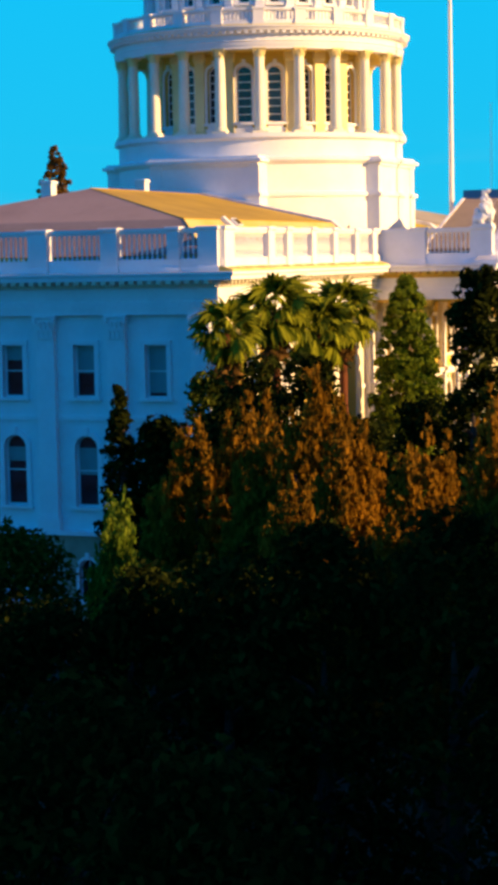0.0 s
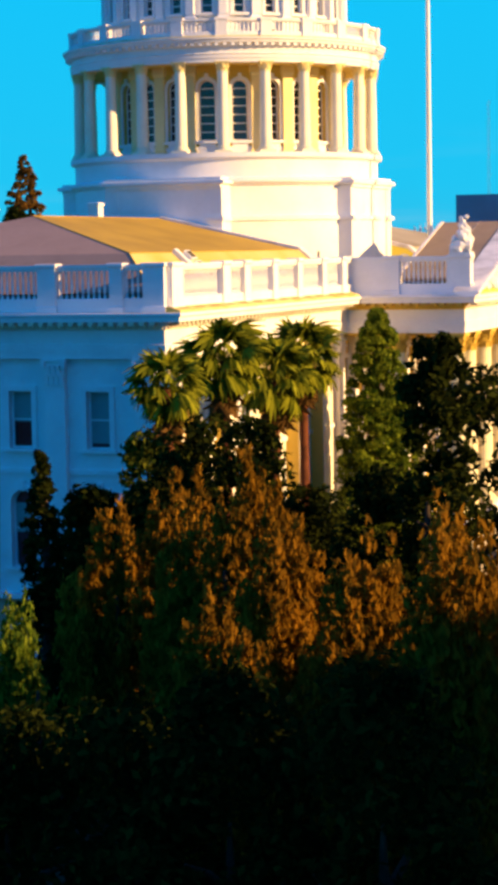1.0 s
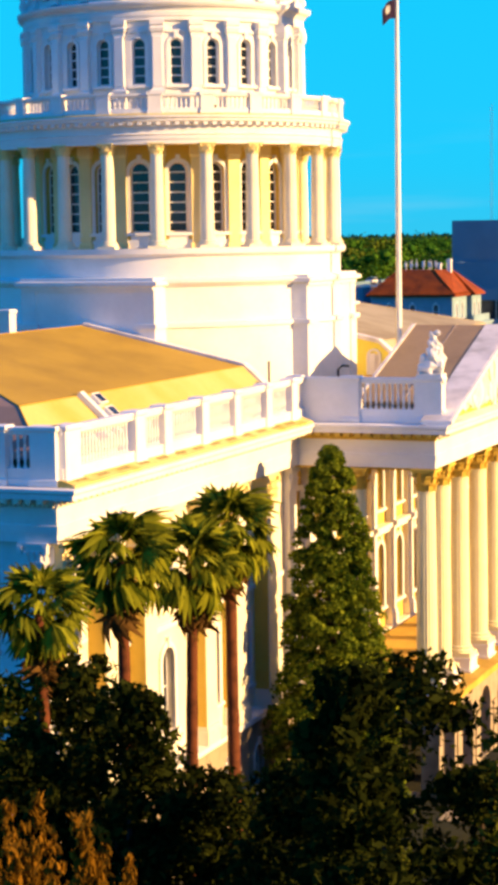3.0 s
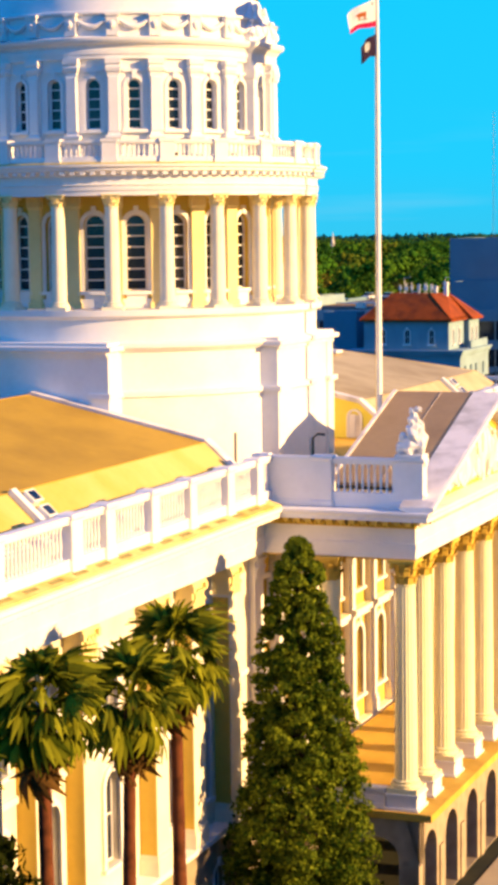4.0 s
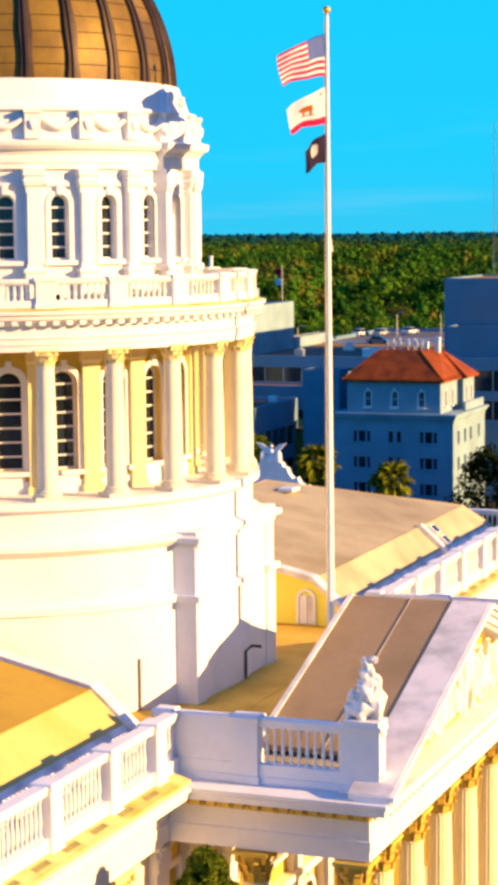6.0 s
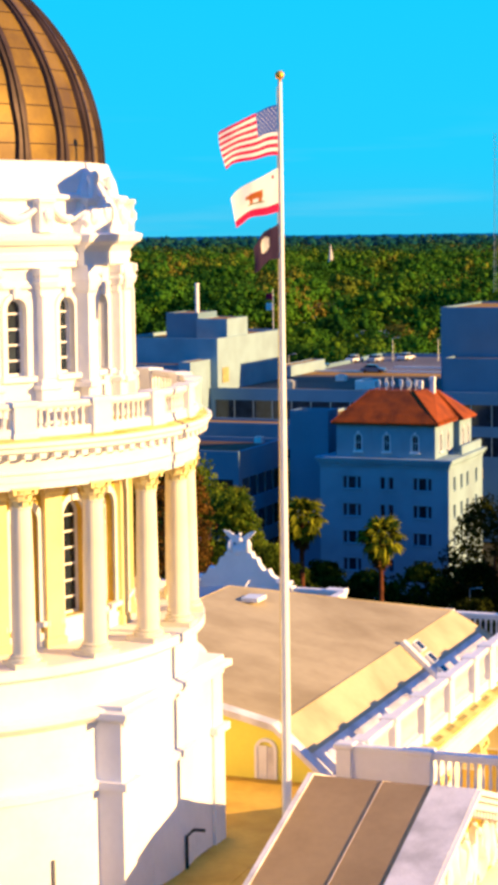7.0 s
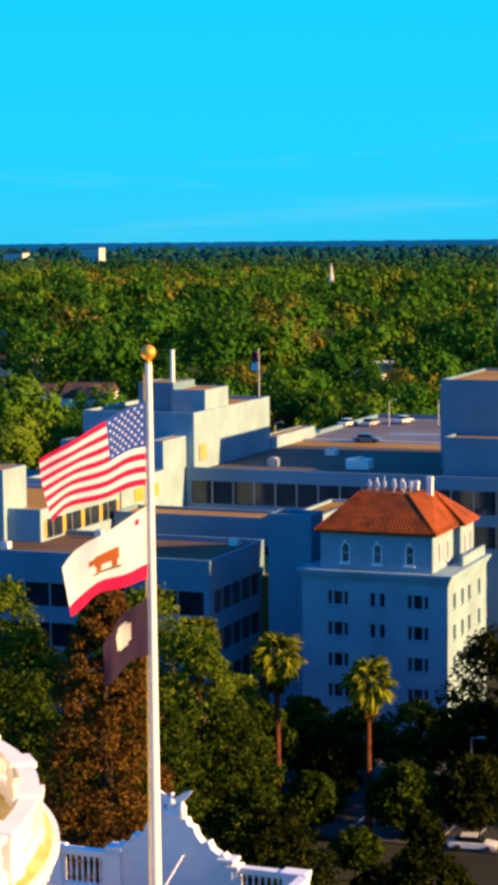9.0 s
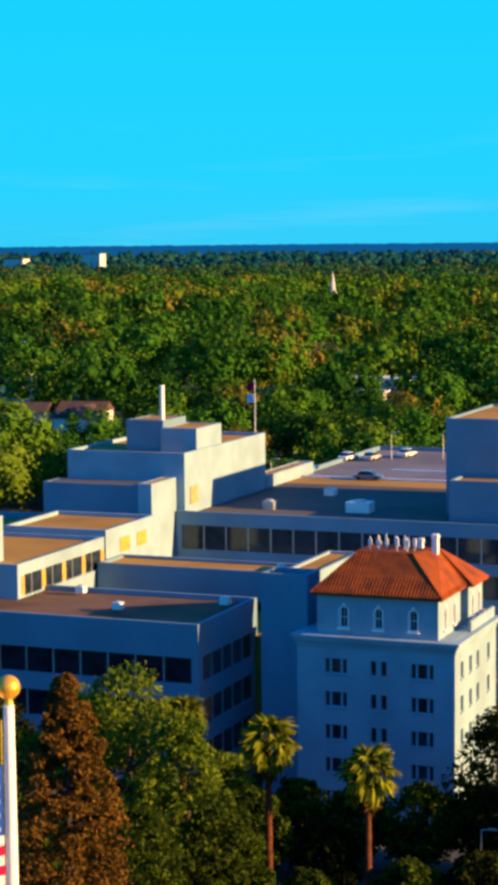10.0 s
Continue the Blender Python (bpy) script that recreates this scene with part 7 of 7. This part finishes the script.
mids = ((-59.5, 146, 23.6, 7.0, 2), (-66.5, 150, 20.5, 5.5, 2), (-53.0, 143, 21.0, 4.6, 2), (-75.0, 146, 23.6, 6.0, 2), (-84, 150, 22, 6.5, 2), (-47.0, 137, 15.5, 5.0, 1), (-42.5, 131, 9.5, 3.8, 1), (-35.4, 137, 4.5, 2.6, 1), (-31.0, 143, 5.0, 2.0, 0), (-30.5, 166, 17.5, 6.5, 3), (-22.0, 162, 19.5, 7.0, 3),
        (-39.5, 168, 8.5, 5.0, 2), (-50.0, 128, 16.5, 5.5, 1), (-56.0, 120, 18.0, 6.0, 1), (-64, 128, 19, 6.5, 1), (-74, 118, 20, 7, 0), (-33.0, 112, 14.0, 5.0, 1), (-44, 108, 17, 5.5, 0), (-84, 105, 22, 7, 0), (-55, 98, 20, 6, 1), (-14, 160, 18, 6.5, 3), (-50.5, 165, 9, 4.0, 1), (-57.5, 164, 11, 4.4, 2), (-70, 164, 14, 5, 3), (-82, 165, 14, 5, 0), (-96, 160, 16, 6, 0), (-12, 100, 10, 5, 3), (-22, 92, 11, 5, 3), (-24, 120, 9, 4.4, 3), (-46, 168, 7.5, 4.0, 1), (-33.5, 171, 8.5, 4.6, 2), (-27, 170, 10, 5.0, 2), (-43.5, 148, 6.0, 3.4, 2), (-35, 150, 7.0, 4.0, 1), (-29, 152, 8.0, 4.2, 1), (-52, 156, 10.5, 4.4, 1), (-62, 157, 12, 4.6, 2), (-45, 158, 7.5, 4.0, 0), (-30, 128, 4.5, 2.8, 2))
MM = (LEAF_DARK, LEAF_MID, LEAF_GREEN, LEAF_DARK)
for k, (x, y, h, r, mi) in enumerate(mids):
    # towards +x the crowns get the near-black colour that stands for shade
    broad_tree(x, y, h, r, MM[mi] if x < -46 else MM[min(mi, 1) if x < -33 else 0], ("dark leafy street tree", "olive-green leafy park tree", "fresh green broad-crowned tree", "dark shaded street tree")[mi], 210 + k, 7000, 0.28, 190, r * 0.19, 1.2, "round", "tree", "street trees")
broad_tree(-68.9, 84.0, 37.4, 8.5, LEAF_BROWN, "tall rusty conifer behind the capitol", 300, 14000, 0.27, 520, 0.62, 6, "cone", "cedar", power=0.75)
broad_tree(-62.0, 70.0, 31.0, 4.0, LEAF_DARK, "tall dark tree behind the capitol", 301, 7000, 0.35, 80, 1.2, 6, "round", "tree")

# ---- the far woods ----
def canopy_mat(name, stops, through=0.22):
    """Leaves of a wood: each tree has its own tint from dark green over green and olive to rust, each leaf spray its own brightness."""
    m = bpy.data.materials.new(name)
    m.use_nodes = True
    n, l = m.node_tree.nodes, m.node_tree.links
    n.clear()
    tint = n.new("ShaderNodeAttribute")
    tint.attribute_name = "tint"
    ramp = n.new("ShaderNodeValToRGB")
    for k, (pos, col) in enumerate(stops):
        el = ramp.color_ramp.elements[k] if k < 2 else ramp.color_ramp.elements.new(pos)
        el.position, el.color = pos, (*col, 1)
    l.new(tint.outputs["Fac"], ramp.inputs[0])
    geo, spread, mul = n.new("ShaderNodeNewGeometry"), n.new("ShaderNodeMapRange"), n.new("ShaderNodeMix")
    spread.inputs["To Min"].default_value, spread.inputs["To Max"].default_value = 0.85, 1.15
    l.new(geo.outputs["Random Per Island"], spread.inputs["Value"])
    mul.data_type, mul.blend_type = "RGBA", "MULTIPLY"
    mul.inputs[0].default_value = 1.0
    l.new(ramp.outputs[0], mul.inputs[6])
    l.new(spread.outputs[0], mul.inputs[7])
    dif, tra, mix, o = n.new("ShaderNodeBsdfDiffuse"), n.new("ShaderNodeBsdfTranslucent"), n.new("ShaderNodeMixShader"), n.new("ShaderNodeOutputMaterial")
    l.new(mul.outputs[2], dif.inputs[0])
    l.new(mul.outputs[2], tra.inputs[0])
    mix.inputs[0].default_value = through
    l.new(dif.outputs[0], mix.inputs[1])
    l.new(tra.outputs[0], mix.inputs[2])
    l.new(mix.outputs[0], o.inputs[0])
    return m


FAR_LEAF = canopy_mat("far_woodland_leaves", ((0.0, (0.016, 0.058, 0.010)), (0.4, (0.048, 0.142, 0.013)), (0.75, (0.10, 0.178, 0.014)), (0.9, (0.145, 0.16, 0.018)), (1.0, (0.155, 0.118, 0.022))))
# from here on the haze of distance is put into the leaves as blue
DEEP_LEAF = canopy_mat("haze_tinted_woodland_leaves", ((0.0, (0.008, 0.045, 0.026)), (0.4, (0.022, 0.09, 0.034)), (0.75, (0.045, 0.115, 0.034)), (1.0, (0.09, 0.095, 0.028))))
FAR_HAZE = canopy_mat("haze_blue_horizon_leaves", ((0.0, (0.004, 0.045, 0.06)), (0.6, (0.010, 0.07, 0.07)), (1.0, (0.03, 0.09, 0.06))))
_b = bmesh.new()
bmesh.ops.create_icosphere(_b, subdivisions=1, radius=1)
ICO_V, ICO_F = np.array([v.co[:] for v in _b.verts]), np.array([[v.index for v in f.verts] for f in _b.faces])
_b.free()


def clumps(name, centres, radii, rng, rough):
    """Many ragged leaf clumps as one mesh: small faceted lumps with every corner pushed in or out."""
    n, nv, nf = len(centres), len(ICO_V), len(ICO_F)
    push = 1 + rng.normal(size=(n, nv, 1)) * rough
    v = centres[:, None, :] + ICO_V[None] * push * radii[:, None, None]
    f = (ICO_F[None] + np.arange(n)[:, None, None] * nv).reshape(-1)
    me = bpy.data.meshes.new(name)
    me.vertices.add(n * nv)
    me.vertices.foreach_set("co", v.astype(np.float32).ravel())
    me.loops.add(n * nf * 3)
    me.loops.foreach_set("vertex_index", f.astype(np.int32))
    me.polygons.add(n * nf)
    me.polygons.foreach_set("loop_start", np.arange(0, n * nf * 3, 3, dtype=np.int32))
    me.polygons.foreach_set("use_smooth", np.ones(n * nf, dtype=bool))
    me.update(calc_edges=True)
    return me


def give_tint(me, values):
    """A tint for each corner point, by which the canopy's leaves are coloured tree by tree."""
    at = me.attributes.new("tint", "FLOAT", "POINT")
    at.data.foreach_set("value", values.astype(np.float32))


def woods(name, label, seed, y0, y1, count, rmin, rmax, lobes, clear=(), leaves=0, leaf=1.0, material=FAR_LEAF, flat=1.0):
    """A wood as one object: dark inner clumps under shells of many leaf sprays, in the wedge that opens southwards."""
    rng = np.random.default_rng(seed)
    ys = np.sqrt(rng.uniform(y0 * y0, y1 * y1, count))
    yaw = np.radians(rng.uniform(10.5, 33.0, count))
    xs = 14 - np.tan(yaw) * (ys + 10)
    P, R, L, D, T, TL = [], [], [], [], [], []
    for x, y in zip(xs, ys):
        if any(cx0 < x < cx1 and cy0 < y < cy1 for cx0, cx1, cy0, cy1 in clear):
            continue
        r = rmin + (rmax - rmin) * rng.uniform(0, 1) ** 1.6
        h = min(r * rng.uniform(1.25, 2.3), 27.0) * flat
        tint = rng.uniform(0.0, 0.72) if rng.uniform() < 0.8 else rng.uniform(0.78, 1.0)
        t = rng.uniform(0.1, 1.0, lobes)
        a = rng.uniform(0, 6.283, lobes)
        q = r * rng.uniform(0.2, 1, lobes) ** 0.5 * np.sin(np.clip(t * 2.5 + 0.35, 0, 3.0)) ** 0.8
        c = np.stack([x + q * np.cos(a), y + q * np.sin(a), h * (0.3 + 0.66 * t)], 1)
        rr = r * rng.uniform(0.16, 0.36, lobes)
        T.append(np.full(lobes, tint))
        P.append(c)
        R.append(rr * (0.38 if leaves else 1.3))
        if leaves:
            k = rng.integers(0, lobes, leaves)
            d = rng.normal(size=(leaves, 3))
            d /= np.linalg.norm(d, axis=1)[:, None]
            L.append(c[k] + d * rr[k][:, None] * rng.uniform(0.35, 1.3, (leaves, 1)) ** 0.8)
            out = L[-1] - np.array([x, y, h * 0.5])
            out /= np.linalg.norm(out, axis=1)[:, None] + 1e-9
            D.append(out * 0.9 + d * 0.3)
            TL.append(np.full(leaves, tint))
    me = clumps(name, np.concatenate(P), np.concatenate(R), rng, 0.3)
    give_tint(me, np.repeat(np.concatenate(T), len(ICO_V)))
    me.materials.append(material)
    tagged(put(name, me), label, "woods", kind="stuff")
    if leaves:
        me = cards(np.concatenate(L), np.concatenate(D), leaf, rng, 1.4, name, 0.18)
        give_tint(me, np.repeat(np.concatenate(TL), 4))
        me.materials.append(material)
        tagged(put(name.replace("woods", "foliage"), me), "loose leaf sprays of the " + label, "foliage", kind="stuff")


CLEAR = ((-160, -20, 175, 338), (-388, -318, 640, 745), (-295, -225, 440, 560)) + tuple((x - sx - 2, x + sx + 5, y - 75, y + 6) for x, y, sx, *rest in HOUSES if y > 600) + ((-440, -380, 1130, 1256),)
woods("near_woods", "leafy green and rusty street trees beyond the offices", 1, 335, 560, 170, 4.5, 12.0, 48, CLEAR, 2000, 0.75)
woods("middle_woods", "mixed green and rusty tree canopy of the far town", 2, 560, 1100, 430, 5.0, 18.0, 36, CLEAR, 800, 1.15)
woods("far_woods", "wide green tree canopy reaching towards the horizon", 3, 1100, 1650, 560, 8.0, 22.0, 24, CLEAR, 320, 1.9)
woods("deep_woods", "far tree canopy tinted blue for haze", 5, 1650, 2350, 700, 9.0, 24.0, 14, CLEAR, 70, 3.0, DEEP_LEAF)
woods("horizon_woods", "horizon tree canopy tinted blue for haze", 4, 2350, 4200, 1700, 9.0, 22.0, 7, material=FAR_HAZE, flat=0.8)


# a low wooded rise that closes the view, distance haze put into its blue
bm = bmesh.new()
rows = []
for i in range(901):
    x = -3000 + i * 2.8
    top = 14 + 1.5 * noise.noise(Vector((x * 0.006, 0, 0))) + 1.6 * noise.noise(Vector((x * 0.04, 3, 0))) + 1.6 * noise.noise(Vector((x * 0.16, 7, 0)))
    rows.append([bm.verts.new(p) for p in ((x, 4215, -0.5), (x, 4240, top * 0.8), (x, 4275, top), (x, 4400, -0.5))])
for a, b in zip(rows, rows[1:]):
    for i in range(3):
        bm.faces.new((a[i], b[i], b[i + 1], a[i + 1]))
tagged(part("far_rise", bm, mat("haze_blue_woods", (0.004, 0.075, 0.17), 1.0, vary=0.12, scale=0.004, fine=0.02, bump=0, gloss=0.0)), "low wooded rise along the horizon coloured haze blue", "hills", kind="stuff")
